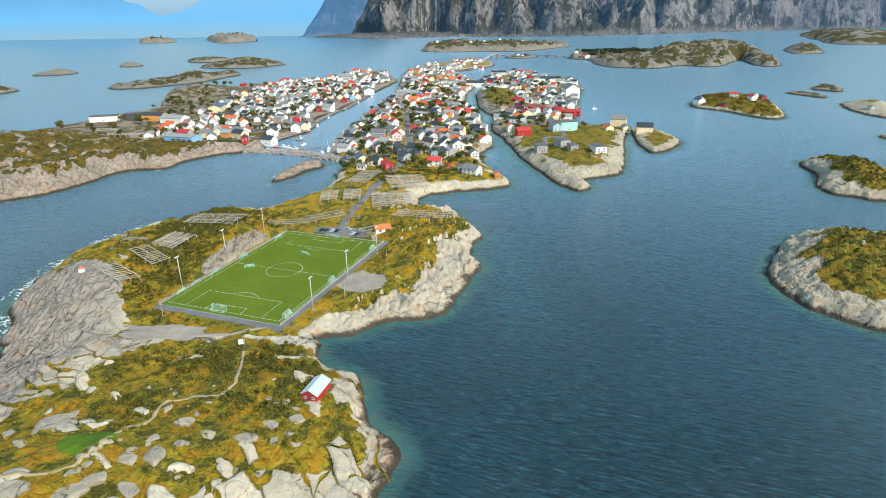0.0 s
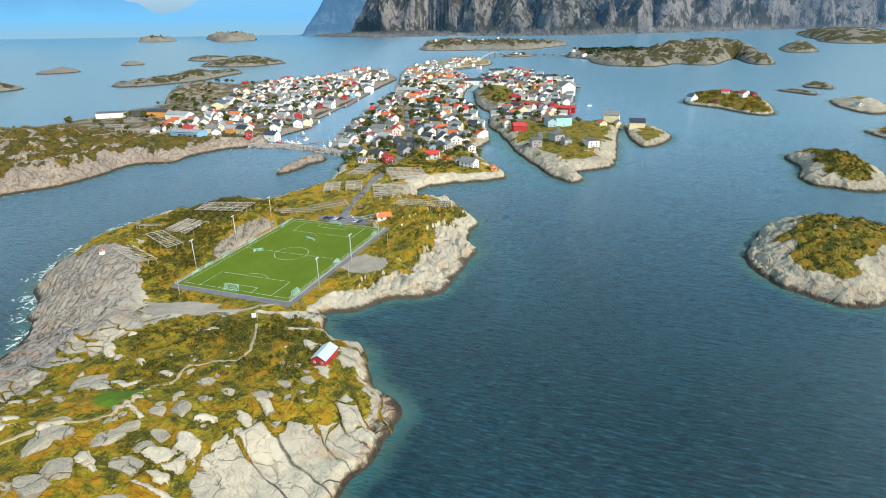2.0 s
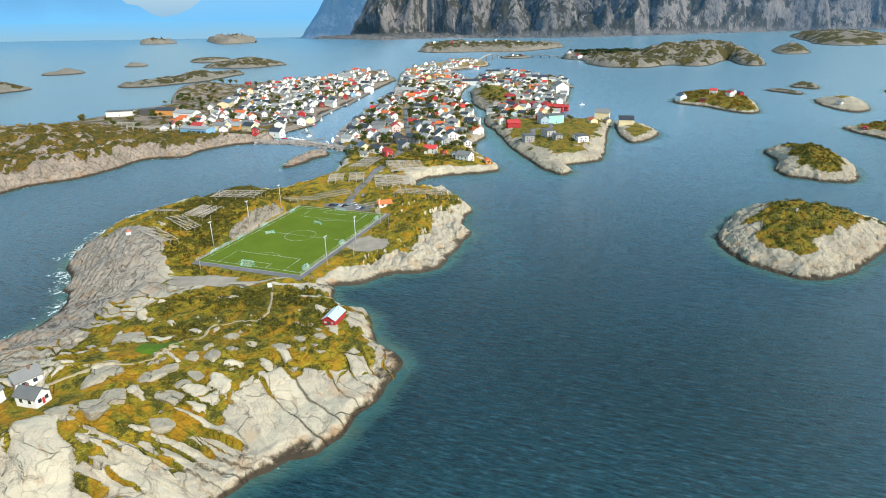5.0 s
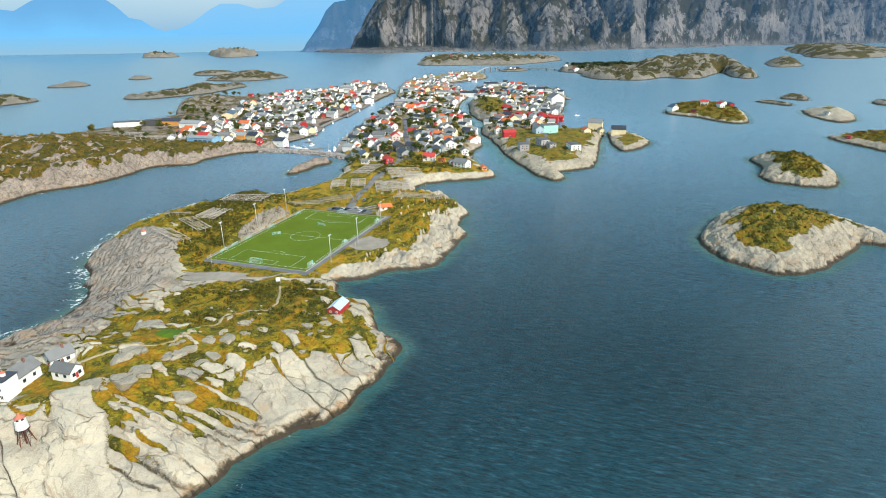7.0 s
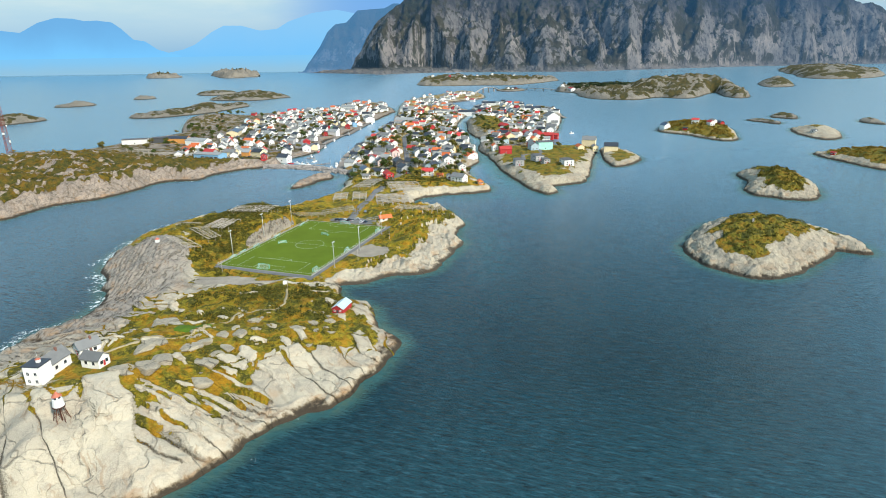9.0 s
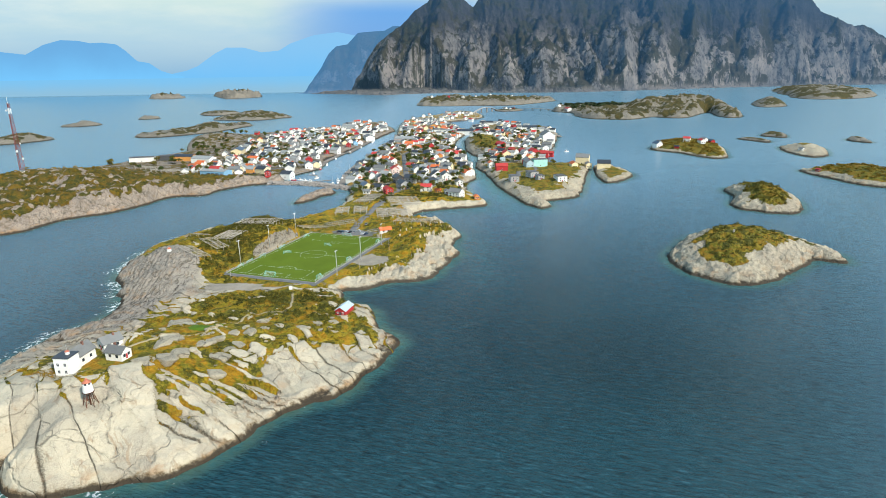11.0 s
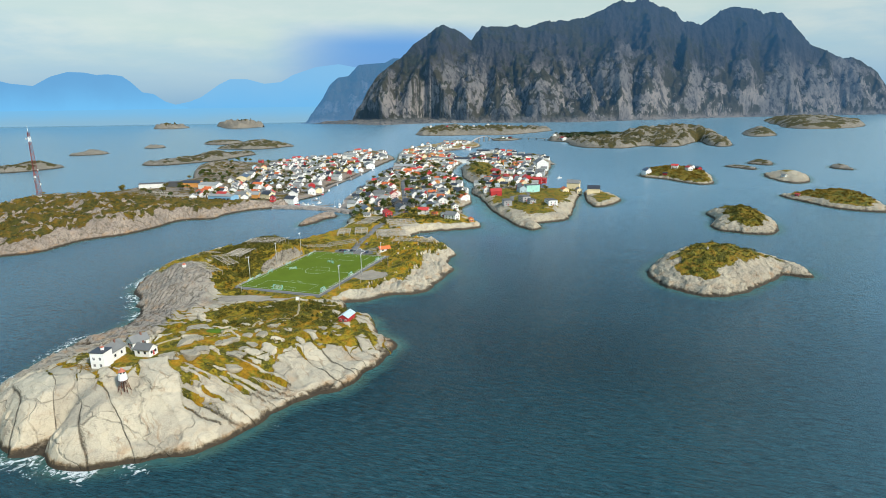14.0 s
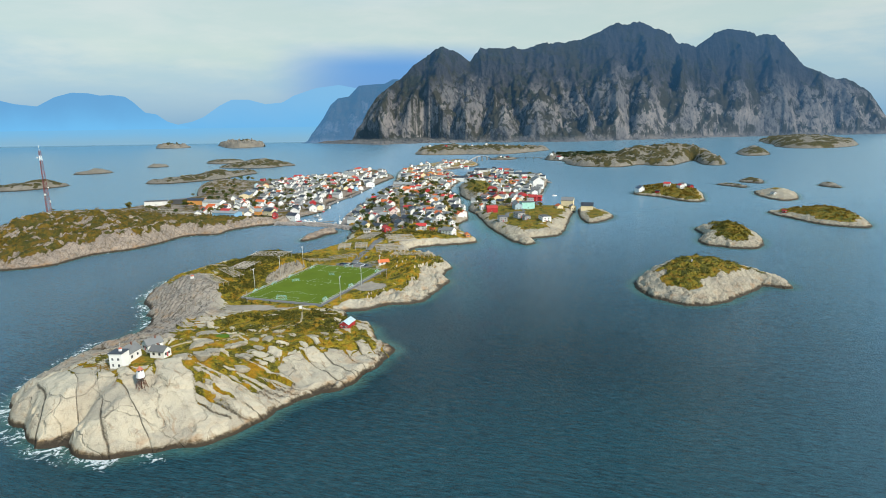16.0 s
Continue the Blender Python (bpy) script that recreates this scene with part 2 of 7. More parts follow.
M_WEST = ground_material("warm_rock_and_heath", ((0.36, 0.29, 0.225), (0.27, 0.22, 0.175), (0.16, 0.135, 0.11), (0.42, 0.36, 0.30)), ((0.13, 0.095, 0.014), (0.085, 0.07, 0.012), (0.18, 0.10, 0.012), (0.04, 0.045, 0.010), (0.22, 0.16, 0.03)), 0.4, (0.10, 0.08), True, 0.09)
M_SKERRY = ground_material("skerry_rock_and_grass", ((0.225, 0.203, 0.162), (0.17, 0.155, 0.125), (0.10, 0.09, 0.076), (0.275, 0.248, 0.20)), ((0.075, 0.065, 0.022), (0.055, 0.053, 0.018), (0.085, 0.062, 0.018), (0.036, 0.038, 0.015), (0.11, 0.09, 0.035)), 0.1, (0.05, 0.03), False)


def water_material():
    m, nt, b = material("sea_water", 0.12, 0.0, 0.5)
    p = place_of(nt)
    off = add(nt, "ShaderNodeAttribute", attribute_name="shore").outputs["Fac"]
    surf = add(nt, "ShaderNodeAttribute", attribute_name="surf").outputs["Fac"]
    n1, n2 = noise_of(nt, p, 0.012, 4), noise_of(nt, p, 0.11, 5, 0.65)
    d = mathn(nt, "ADD", off, mathn(nt, "MULTIPLY", mathn(nt, "SUBTRACT", n2, 0.5), 9.0))
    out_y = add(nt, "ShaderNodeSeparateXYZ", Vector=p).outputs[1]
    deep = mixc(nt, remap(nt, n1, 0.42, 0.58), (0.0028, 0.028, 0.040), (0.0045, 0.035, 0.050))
    # sky sheen painted into the water colour: brighter close in and far out
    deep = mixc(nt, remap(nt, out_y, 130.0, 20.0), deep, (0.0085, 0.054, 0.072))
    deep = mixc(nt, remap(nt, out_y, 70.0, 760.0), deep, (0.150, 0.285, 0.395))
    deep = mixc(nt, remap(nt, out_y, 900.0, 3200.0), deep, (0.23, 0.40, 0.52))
    bank = add(nt, "ShaderNodeAttribute", attribute_name="bank").outputs["Fac"]
    deep = mixc(nt, mathn(nt, "MULTIPLY", bank, remap(nt, n2, 0.38, 0.6, 0.45, 1.0)), deep, (0.055, 0.19, 0.20))
    shoal = mixc(nt, remap(nt, n2, 0.4, 0.6), (0.045, 0.135, 0.130), (0.085, 0.165, 0.125))
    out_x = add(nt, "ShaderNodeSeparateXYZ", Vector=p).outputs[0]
    # the same painted sheen towards both sides
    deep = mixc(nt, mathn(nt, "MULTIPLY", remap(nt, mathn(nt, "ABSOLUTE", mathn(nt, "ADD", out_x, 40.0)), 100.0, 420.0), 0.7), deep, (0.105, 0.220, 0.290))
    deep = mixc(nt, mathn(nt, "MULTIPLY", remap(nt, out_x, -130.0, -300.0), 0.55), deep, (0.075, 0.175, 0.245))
    # bright and dark sides of the ripples, painted into the colour
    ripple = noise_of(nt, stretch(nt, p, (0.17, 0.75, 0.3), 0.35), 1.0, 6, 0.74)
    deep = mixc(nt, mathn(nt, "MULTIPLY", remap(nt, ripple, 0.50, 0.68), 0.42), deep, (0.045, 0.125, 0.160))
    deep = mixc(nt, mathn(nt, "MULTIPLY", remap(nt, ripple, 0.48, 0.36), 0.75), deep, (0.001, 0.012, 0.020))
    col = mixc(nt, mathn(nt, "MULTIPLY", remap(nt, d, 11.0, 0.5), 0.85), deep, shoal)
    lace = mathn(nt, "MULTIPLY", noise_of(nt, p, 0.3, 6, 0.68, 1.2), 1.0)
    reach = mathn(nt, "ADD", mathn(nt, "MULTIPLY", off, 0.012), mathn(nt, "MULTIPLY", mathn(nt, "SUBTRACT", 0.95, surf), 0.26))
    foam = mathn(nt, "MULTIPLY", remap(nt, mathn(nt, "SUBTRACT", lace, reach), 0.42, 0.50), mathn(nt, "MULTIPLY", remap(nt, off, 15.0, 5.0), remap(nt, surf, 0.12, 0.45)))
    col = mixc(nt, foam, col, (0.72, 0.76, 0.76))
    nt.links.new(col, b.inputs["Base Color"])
    far_y = add(nt, "ShaderNodeSeparateXYZ", Vector=p).outputs[1]
    nt.links.new(mathn(nt, "ADD", mathn(nt, "MULTIPLY", foam, 0.5), remap(nt, far_y, 150.0, 900.0, 0.14, 0.27)), b.inputs["Roughness"])
    b.inputs["IOR"].default_value = 1.33
    w1 = noise_of(nt, stretch(nt, p, (0.09, 0.30, 0.1), 0.5), 1.0, 3, 0.55)
    w2 = noise_of(nt, stretch(nt, p, (0.30, 1.0, 0.3), 0.25), 1.0, 5, 0.65)
    w3 = noise_of(nt, stretch(nt, p, (0.02, 0.05, 0.02), 0.6), 1.0, 3, 0.5)
    h = mathn(nt, "ADD", mathn(nt, "MULTIPLY", w1, 1.0), mathn(nt, "ADD", mathn(nt, "MULTIPLY", w2, 0.75), w3))
    calm = remap(nt, add(nt, "ShaderNodeSeparateXYZ", Vector=p).outputs[1], 60.0, 1000.0, 1.0, 0.10)
    nt.links.new(add(nt, "ShaderNodeBump", Strength=calm, Distance=1.7, Height=h).outputs[0], b.inputs["Normal"])
    return m


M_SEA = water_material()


def far_material(name, stone, growth, air, amount, scale=0.01):
    """Bare mountain wall far off, with blue haze painted on it as a glow."""
    m, nt, b = material(name, 0.95, 0.0, 0.1)
    p = place_of(nt)
    steep = add(nt, "ShaderNodeSeparateXYZ", Vector=add(nt, "ShaderNodeNewGeometry").outputs["Normal"]).outputs[2]
    x = add(nt, "ShaderNodeSeparateXYZ", Vector=p).outputs[0]
    z = add(nt, "ShaderNodeSeparateXYZ", Vector=p).outputs[2]
    broad = noise_of(nt, p, scale * 0.26, 5, 0.6)
    tilted = add(nt, "ShaderNodeMapping", Vector=p, Rotation=(0, radians(24), 0)).outputs[0]
    beds = noise_of(nt, stretch(nt, tilted, (1.1, 1.0, 0.9)), scale * 0.8, 8, 0.66, 0.6)
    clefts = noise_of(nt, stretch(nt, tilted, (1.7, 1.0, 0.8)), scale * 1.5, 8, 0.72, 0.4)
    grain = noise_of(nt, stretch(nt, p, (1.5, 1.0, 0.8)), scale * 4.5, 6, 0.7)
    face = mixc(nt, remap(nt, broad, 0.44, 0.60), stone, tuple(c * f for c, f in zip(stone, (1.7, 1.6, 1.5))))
    # colour goes darker in the clefts and where the grain runs low
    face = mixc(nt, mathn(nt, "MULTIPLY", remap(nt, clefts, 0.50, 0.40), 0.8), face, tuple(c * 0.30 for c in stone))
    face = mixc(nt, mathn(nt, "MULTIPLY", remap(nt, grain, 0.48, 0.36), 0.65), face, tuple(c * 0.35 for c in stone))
    face = mixc(nt, mathn(nt, "MULTIPLY", remap(nt, grain, 0.54, 0.66), 0.5), face, tuple(min(0.7, c * 1.5) for c in stone))
    # cloud shade over the tops, painted into the rock colour
    cloud_shade = remap(nt, mathn(nt, "ADD", z, mathn(nt, "MULTIPLY", mathn(nt, "SUBTRACT", broad, 0.5), 900.0)), 230.0, 470.0)
    face = mixc(nt, mathn(nt, "MULTIPLY", cloud_shade, 0.9), face, tuple(c * 0.22 for c in stone))
    plant = mixc(nt, remap(nt, beds, 0.42, 0.56), growth, (growth[0] * 1.5, growth[1] * 1.1, growth[2]))
    ground = mathn(nt, "ADD", mathn(nt, "MULTIPLY", steep, 0.9), mathn(nt, "ADD", mathn(nt, "MULTIPLY", mathn(nt, "SUBTRACT", beds, 0.5), 2.6), mathn(nt, "MULTIPLY", mathn(nt, "SUBTRACT", broad, 0.5), 1.6)))
    cover = remap(nt, mathn(nt, "ADD", ground, mathn(nt, "MULTIPLY", mathn(nt, "SUBTRACT", grain, 0.5), 0.9)), 0.36, 0.56)
    cover = mathn(nt, "MULTIPLY", cover, remap(nt, z, 8.0, 45.0, 0.25, 0.92))
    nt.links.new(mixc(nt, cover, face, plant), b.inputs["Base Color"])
    bump(nt, b, mathn(nt, "ADD", mathn(nt, "ADD", beds, mathn(nt, "MULTIPLY", clefts, 0.8)), mathn(nt, "MULTIPLY", grain, 0.35)), 0.8, 30.0)
    # painted haze: the wall glows blue, stronger to the east and higher up
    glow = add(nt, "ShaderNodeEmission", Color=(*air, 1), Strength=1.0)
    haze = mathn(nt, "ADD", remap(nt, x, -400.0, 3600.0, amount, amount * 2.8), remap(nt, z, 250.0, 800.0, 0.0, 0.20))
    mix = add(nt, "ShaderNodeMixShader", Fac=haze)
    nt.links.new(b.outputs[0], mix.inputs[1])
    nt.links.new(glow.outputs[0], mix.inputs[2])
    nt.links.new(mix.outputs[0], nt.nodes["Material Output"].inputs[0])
    return m


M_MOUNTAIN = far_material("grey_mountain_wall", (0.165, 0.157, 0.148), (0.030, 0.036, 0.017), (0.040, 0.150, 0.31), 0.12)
M_CAPE = far_material("haze_blue_mountain_wall", (0.14, 0.14, 0.14), (0.04, 0.045, 0.025), (0.075, 0.26, 0.52), 0.55)


# ---- numbers for the lie of the land ----
def lattice(ix, iy, seed):
    h = (ix * 374761393 + iy * 668265263 + seed * 974634777) & 0xFFFFFFFF
    h = ((h ^ (h >> 13)) * 1274126177) & 0xFFFFFFFF
    return ((h ^ (h >> 16)) & 0xFFFFFFFF) / 4294967295.0 * 2 - 1


def vnoise(x, y, seed=0):
    ix, iy = np.floor(x).astype(np.int64), np.floor(y).astype(np.int64)
    fx, fy = x - ix, y - iy
    fx, fy = fx * fx * fx * (fx * (fx * 6 - 15) + 10), fy * fy * fy * (fy * (fy * 6 - 15) + 10)
    a, b = lattice(ix, iy, seed), lattice(ix + 1, iy, seed)
    c, d = lattice(ix, iy + 1, seed), lattice(ix + 1, iy + 1, seed)
    return (a + (b - a) * fx) * (1 - fy) + (c + (d - c) * fx) * fy


def fbm(x, y, octaves=5, seed=0, ridged=False, gain=0.5):
    total, size, norm = 0.0, 1.0, 0.0
    for o in range(octaves):
        n = vnoise(x * 2**o + 17.3 * o, y * 2**o - 9.1 * o, seed + o)
        total = total + size * ((1 - 2 * np.abs(n)) if ridged else n)
        norm += size
        size *= gain
    return total / norm


def cells(x, y, seed=0):
    """Cells round strewn centres: gap to the next cell, a number for each cell, and the place in it."""
    ix, iy = np.floor(x).astype(np.int64), np.floor(y).astype(np.int64)
    first, second = np.full(x.shape, 9.0), np.full(x.shape, 9.0)
    own, ox, oy = np.zeros(x.shape), np.zeros(x.shape), np.zeros(x.shape)
    for i in (-1, 0, 1):
        for j in (-1, 0, 1):
            a, b = ix + i, iy + j
            dx, dy = x - (a + 0.5 + 0.44 * lattice(a, b, seed)), y - (b + 0.5 + 0.44 * lattice(a, b, seed + 1))
            d = np.hypot(dx, dy)
            near = d < first
            second = np.where(near, first, np.minimum(second, d))
            first = np.minimum(first, d)
            own, ox, oy = np.where(near, lattice(a, b, seed + 2), own), np.where(near, dx, ox), np.where(near, dy, oy)
    return second - first, own, ox, oy


def smooth(v, a, b):
    t = np.clip((v - a) / (b - a), 0, 1)
    return t * t * (3 - 2 * t)


def coast(points, rough=2.0, each=5.0, seed=0):
    """A closed shore line through the points, rounded and frayed."""
    p = np.array(points, float)
    n, out = len(p), []
    for i in range(n):
        a, b, c, d = p[i - 1], p[i], p[(i + 1) % n], p[(i + 2) % n]
        k = max(2, int(np.hypot(*(c - b)) / each))
        for t in np.arange(k)[:, None] / k:
            out.append(0.5 * ((2 * b) + (c - a) * t + (2 * a - 5 * b + 4 * c - d) * t**2 + (3 * b - a - 3 * c + d) * t**3)[None][0])
    out = np.array(out).reshape(-1, 2)
    out[:, 0] += rough * fbm(out[:, 0] / (each * 2.2), out[:, 1] / (each * 2.2), 3, seed + 3)
    out[:, 1] += rough * fbm(out[:, 0] / (each * 2.2), out[:, 1] / (each * 2.2), 3, seed + 7)
    return out


def inside_by(line, x, y):
    """How far points lie inside a closed line (outside: below nought)."""
    shape = x.shape
    x, y = x.ravel(), y.ravel()
    best, odd = np.full(x.shape, 1e18), np.zeros(x.shape, bool)
    for (ax, ay), (bx, by) in zip(line, np.roll(line, -1, 0)):
        dx, dy = bx - ax, by - ay
        t = np.clip(((x - ax) * dx + (y - ay) * dy) / (dx * dx + dy * dy + 1e-9), 0, 1)
        np.minimum(best, (x - ax - t * dx) ** 2 + (y - ay - t * dy) ** 2, out=best)
        cross = (ay > y) != (by > y)
        if dy:
            odd ^= cross & (x < ax + (y - ay) * dx / dy)
    return (np.sqrt(best) * np.where(odd, 1, -1)).reshape(shape)


def sheet(name, x, y, z, keep=None, mat=None, attrs=None):
    """A mesh over a grid of places; keep: which cells stay."""
    rows, cols = x.shape
    index = np.arange(rows * cols).reshape(rows, cols)
    quads = np.stack([index[:-1, :-1], index[:-1, 1:], index[1:, 1:], index[1:, :-1]], -1).reshape(-1, 4)
    if keep is not None:
        quads = quads[keep.ravel()[quads].any(1)]
    used, quads = np.unique(quads, return_inverse=True)
    quads = quads.reshape(-1, 4)
    co = np.stack([x.ravel(), y.ravel(), z.ravel()], -1)[used]
    me = bpy.data.meshes.new(name)
    me.vertices.add(len(co))
    me.vertices.foreach_set("co", co.ravel())
    me.loops.add(quads.size)
    me.loops.foreach_set("vertex_index", quads.ravel().astype(np.int32))
    me.polygons.add(len(quads))
    me.polygons.foreach_set("loop_start", np.arange(0, quads.size, 4, dtype=np.int32))
    me.polygons.foreach_set("use_smooth", np.ones(len(quads), bool))
    for key, values in (attrs or {}).items():
        me.attributes.new(key, "FLOAT", "POINT").data.foreach_set("value", values.ravel()[used].astype(np.float32))
    me.update(calc_edges=True)
    me.validate()
    if mat:
        me.materials.append(mat)
    return new(name, me)


def spread(lo, hi, first, grow):
    """Places from lo to hi whose steps grow."""
    out, step = [lo], first
    while out[-1] < hi:
        out.append(out[-1] + step)
        step *= grow
    return np.array(out)


SHORES = []          # (shore line, surf) of every land, for the water's edge


def land(name, shore, mat, step, height, cover, label, rough=2.0, each=5.0, seed=0, surf=0.35, grow=1.0, steps=None, grey=None, edge=0.8, marks=None):
    """One island: height(x, y, s) and cover(x, y, s, z) for places s metres inside the shore."""
    line = coast(shore, rough, each, seed)
    SHORES.append((line, surf))
    lo, hi = line.min(0) - 6, line.max(0) + 6
    gx = np.arange(lo[0], hi[0], step)
    gy = spread(lo[1], hi[1], steps or step, grow)
    x, y = np.meshgrid(gx, gy)
    s = inside_by(line, x, y) + edge
    z = np.where(s > 0, height(x, y, np.maximum(s, 0)), s * 0.6)
    attrs = {"veg": cover(x, y, s, z)}
    if grey:
        attrs["grey"] = grey(x, y)
    if marks:
        attrs.update(marks(x, y, s))
    ob = sheet(name, x, y, z, s > -5, mat, attrs)
    tagged(ob, label, "island", kind="structure")
    return (gx, gy, z, s)


def level(grid, x, y):
    """The ground's height at a place."""
    gx, gy, z, _ = grid
    i = int(np.clip(np.searchsorted(gx, x) - 1, 0, len(gx) - 2))
    j = int(np.clip(np.searchsorted(gy, y) - 1, 0, len(gy) - 2))
    u, v = (x - gx[i]) / (gx[i + 1] - gx[i]), (y - gy[j]) / (gy[j + 1] - gy[j])
    return float((z[j, i] * (1 - u) + z[j, i + 1] * u) * (1 - v) + (z[j + 1, i] * (1 - u) + z[j + 1, i + 1] * u) * v)


def hump(x, y, cx, cy, rx, ry, turn=0.0, power=2.0):
    c, s = math.cos(radians(turn)), math.sin(radians(turn))
    u, v = ((x - cx) * c + (y - cy) * s) / rx, (-(x - cx) * s + (y - cy) * c) / ry
    return np.exp(-np.power(u * u + v * v, power / 2))


# ---- the headland with the pitch, and the village on its neck ----
PITCH_X, PITCH_Y, PITCH_Z, PITCH_TURN, PITCH_W, PITCH_L = -81.8, 278.8, 4.93, -19.9, 58.8, 96.7
PC, PS = math.cos(radians(PITCH_TURN)), math.sin(radians(PITCH_TURN))


def pitch_place(u, v):
    """From the pitch's own axes (u across, v along) to the world."""
    return PITCH_X + PC * u - PS * v, PITCH_Y + PS * u + PC * v


def pitch_axes(x, y):
    return (x - PITCH_X) * PC + (y - PITCH_Y) * PS, -(x - PITCH_X) * PS + (y - PITCH_Y) * PC


SOUTH_SHORE = [(-164, 61), (-150, 47), (-141, 50), (-134, 44), (-125, 39), (-116, 38), (-105, 42), (-95, 45), (-83, 49), (-76, 56), (-67, 68), (-62, 76), (-54, 84), (-47, 93), (-38, 95), (-30, 107), (-22, 125), (-15, 141), (-16, 147), (-23, 156), (-26, 163), (-29, 169), (-31, 178), (-35, 186), (-43, 191), (-49, 199), (-51, 204), (-50, 212), (-55, 217), (-45, 219), (-38, 219), (-33, 225), (-25, 229), (-19, 231), (-10, 232), (1, 239), (5, 253), (14, 277), (20, 292), (16, 304), (16, 318), (22, 334), (16, 353), (11, 362)]
EAST_SHORE = [(11, 374), (6, 386), (-1, 387), (-15, 386), (-18, 395), (-18, 411), (-9, 425), (7, 433), (28, 438), (43, 442), (52, 447), (51, 471), (42, 494), (36, 555), (52, 604), (53, 670), (50, 722), (50, 800), (35, 881), (44, 1020), (62, 1120), (84, 1201), (60, 1280), (15, 1435), (80, 1540), (135, 1610), (140, 1771), (91, 1927), (18, 1753), (-60, 1594), (-82, 1452), (-79, 1204), (-69, 1108)]
WEST_SHORE = [(-68, 1011), (-85, 912), (-99, 841), (-102, 770), (-107, 673), (-101, 596), (-95, 546), (-86, 506), (-90, 489), (-85, 470), (-93, 433), (-112, 412), (-125, 392), (-150, 390), (-175, 375), (-200, 345), (-212, 305), (-205, 258), (-197, 240), (-188, 226), (-179, 208), (-174, 187), (-179, 174), (-188, 154), (-192, 120), (-188, 92), (-178, 74)]


# heath on the near headland: inside this line it closes, outside the rock lies bare
HEATH_EDGE = [(-152, 84), (-138, 76), (-124, 73), (-112, 73), (-102, 72), (-91, 78), (-80, 84), (-71, 93), (-67, 103), (-66, 113), (-57, 124), (-51, 133), (-40, 133), (-29, 136), (-25, 144), (-30, 160), (-36, 170), (-44, 186), (-53, 200), (-66, 206), (-112, 210), (-126, 200), (-133, 187), (-139, 167), (-146, 148), (-149, 128), (-152, 114), (-158, 100)]
# zones of the bare rock: centre, half-axes and turn of the zone; lay, length and width of its slabs
ZONES = (((-120, 52, 52, 32, 12), (-58.0, 44.0, 13.0)), ((-78, 78, 36, 20, 40), (-17.0, 34.0, 4.2)), ((-38, 116, 44, 30, 50), (-43.0, 19.0, 9.0)), ((-100, 140, 70, 44, 0), (-30.0, 8.5, 5.5)))


def joints(x, y, lay, long, wide, seed):
    """Slabs between joints: place along and across in slab lengths and widths, and a number for each slab."""
    k = radians(lay)
    wx, wy = x + 6 * fbm(x / 36, y / 36, 2, seed + 40) + 0.7 * fbm(x / 5, y / 5, 2, seed + 60), y + 6 * fbm(x / 36, y / 36, 2, seed + 50) + 0.7 * fbm(x / 5, y / 5, 2, seed + 70)
    u, v = wx * math.cos(k) + wy * math.sin(k), -wx * math.sin(k) + wy * math.cos(k)
    v1 = v / wide + 0.7 * vnoise(u / (long * 1.1), v / (wide * 2.6), seed) + 0.24 * vnoise(v / (0.8 * wide), u / (0.6 * long), seed + 9)
    j = np.floor(v1).astype(np.int64)
    u1 = u / (long * (1 + 0.35 * lattice(j, 0 * j, seed + 2))) + 3 * lattice(j, 0 * j + 1, seed + 3) + 0.3 * vnoise(1.3 * v / wide, u / long, seed + 4)
    i = np.floor(u1).astype(np.int64)
    return u1, v1, lattice(i, j, seed + 5), v1 - j - 0.5, u1 - i - 0.5


def zone_pick(x, y):
    """The joints of the zone that a place lies in, and how wide and long its slabs are."""
    reach = [hump(x, y, *zone) + 0.10 * fbm(x / 14, y / 14, 2, 90 + n) for n, (zone, _) in enumerate(ZONES)]
    best = np.argmax(reach, axis=0)
    sets = [joints(x, y, *lay, 100 + 20 * n) for n, (_, lay) in enumerate(ZONES)]
    out = [np.choose(best, [q[k] for q in sets]) for k in range(5)]
    return out, np.choose(best, [lay[2] for _, lay in ZONES]) + 0 * x, np.choose(best, [lay[1] for _, lay in ZONES]) + 0 * x, best


def heath_in(x, y):
    """How far inside the closed heath of the near headland a place lies."""
    return inside_by(coast(HEATH_EDGE, 0.0, 6.0), x, y)


def outcrops(x, y):
    """Blocks that stand out of the heath."""
    (u1, v1, own, fv, fu), wide, long, zone = zone_pick(x, y)
    inner = heath_in(x, y)
    rare = -0.12 + 0.80 * smooth(inner, 2, 24) + 0.25 * smooth(y, 140, 165) + 0.5 * fbm(x / 26, y / 26, 2, 19)
    rim = np.minimum((0.5 - np.abs(fv)) * wide, (0.5 - np.abs(fu)) * long) + 0.8 * fbm(x / 2.6, y / 2.6, 3, 29)
    return smooth(own, rare, rare + 0.06) * smooth(rim, 0.25, 0.95) * smooth(y, 205, 190) * (inner > -4)


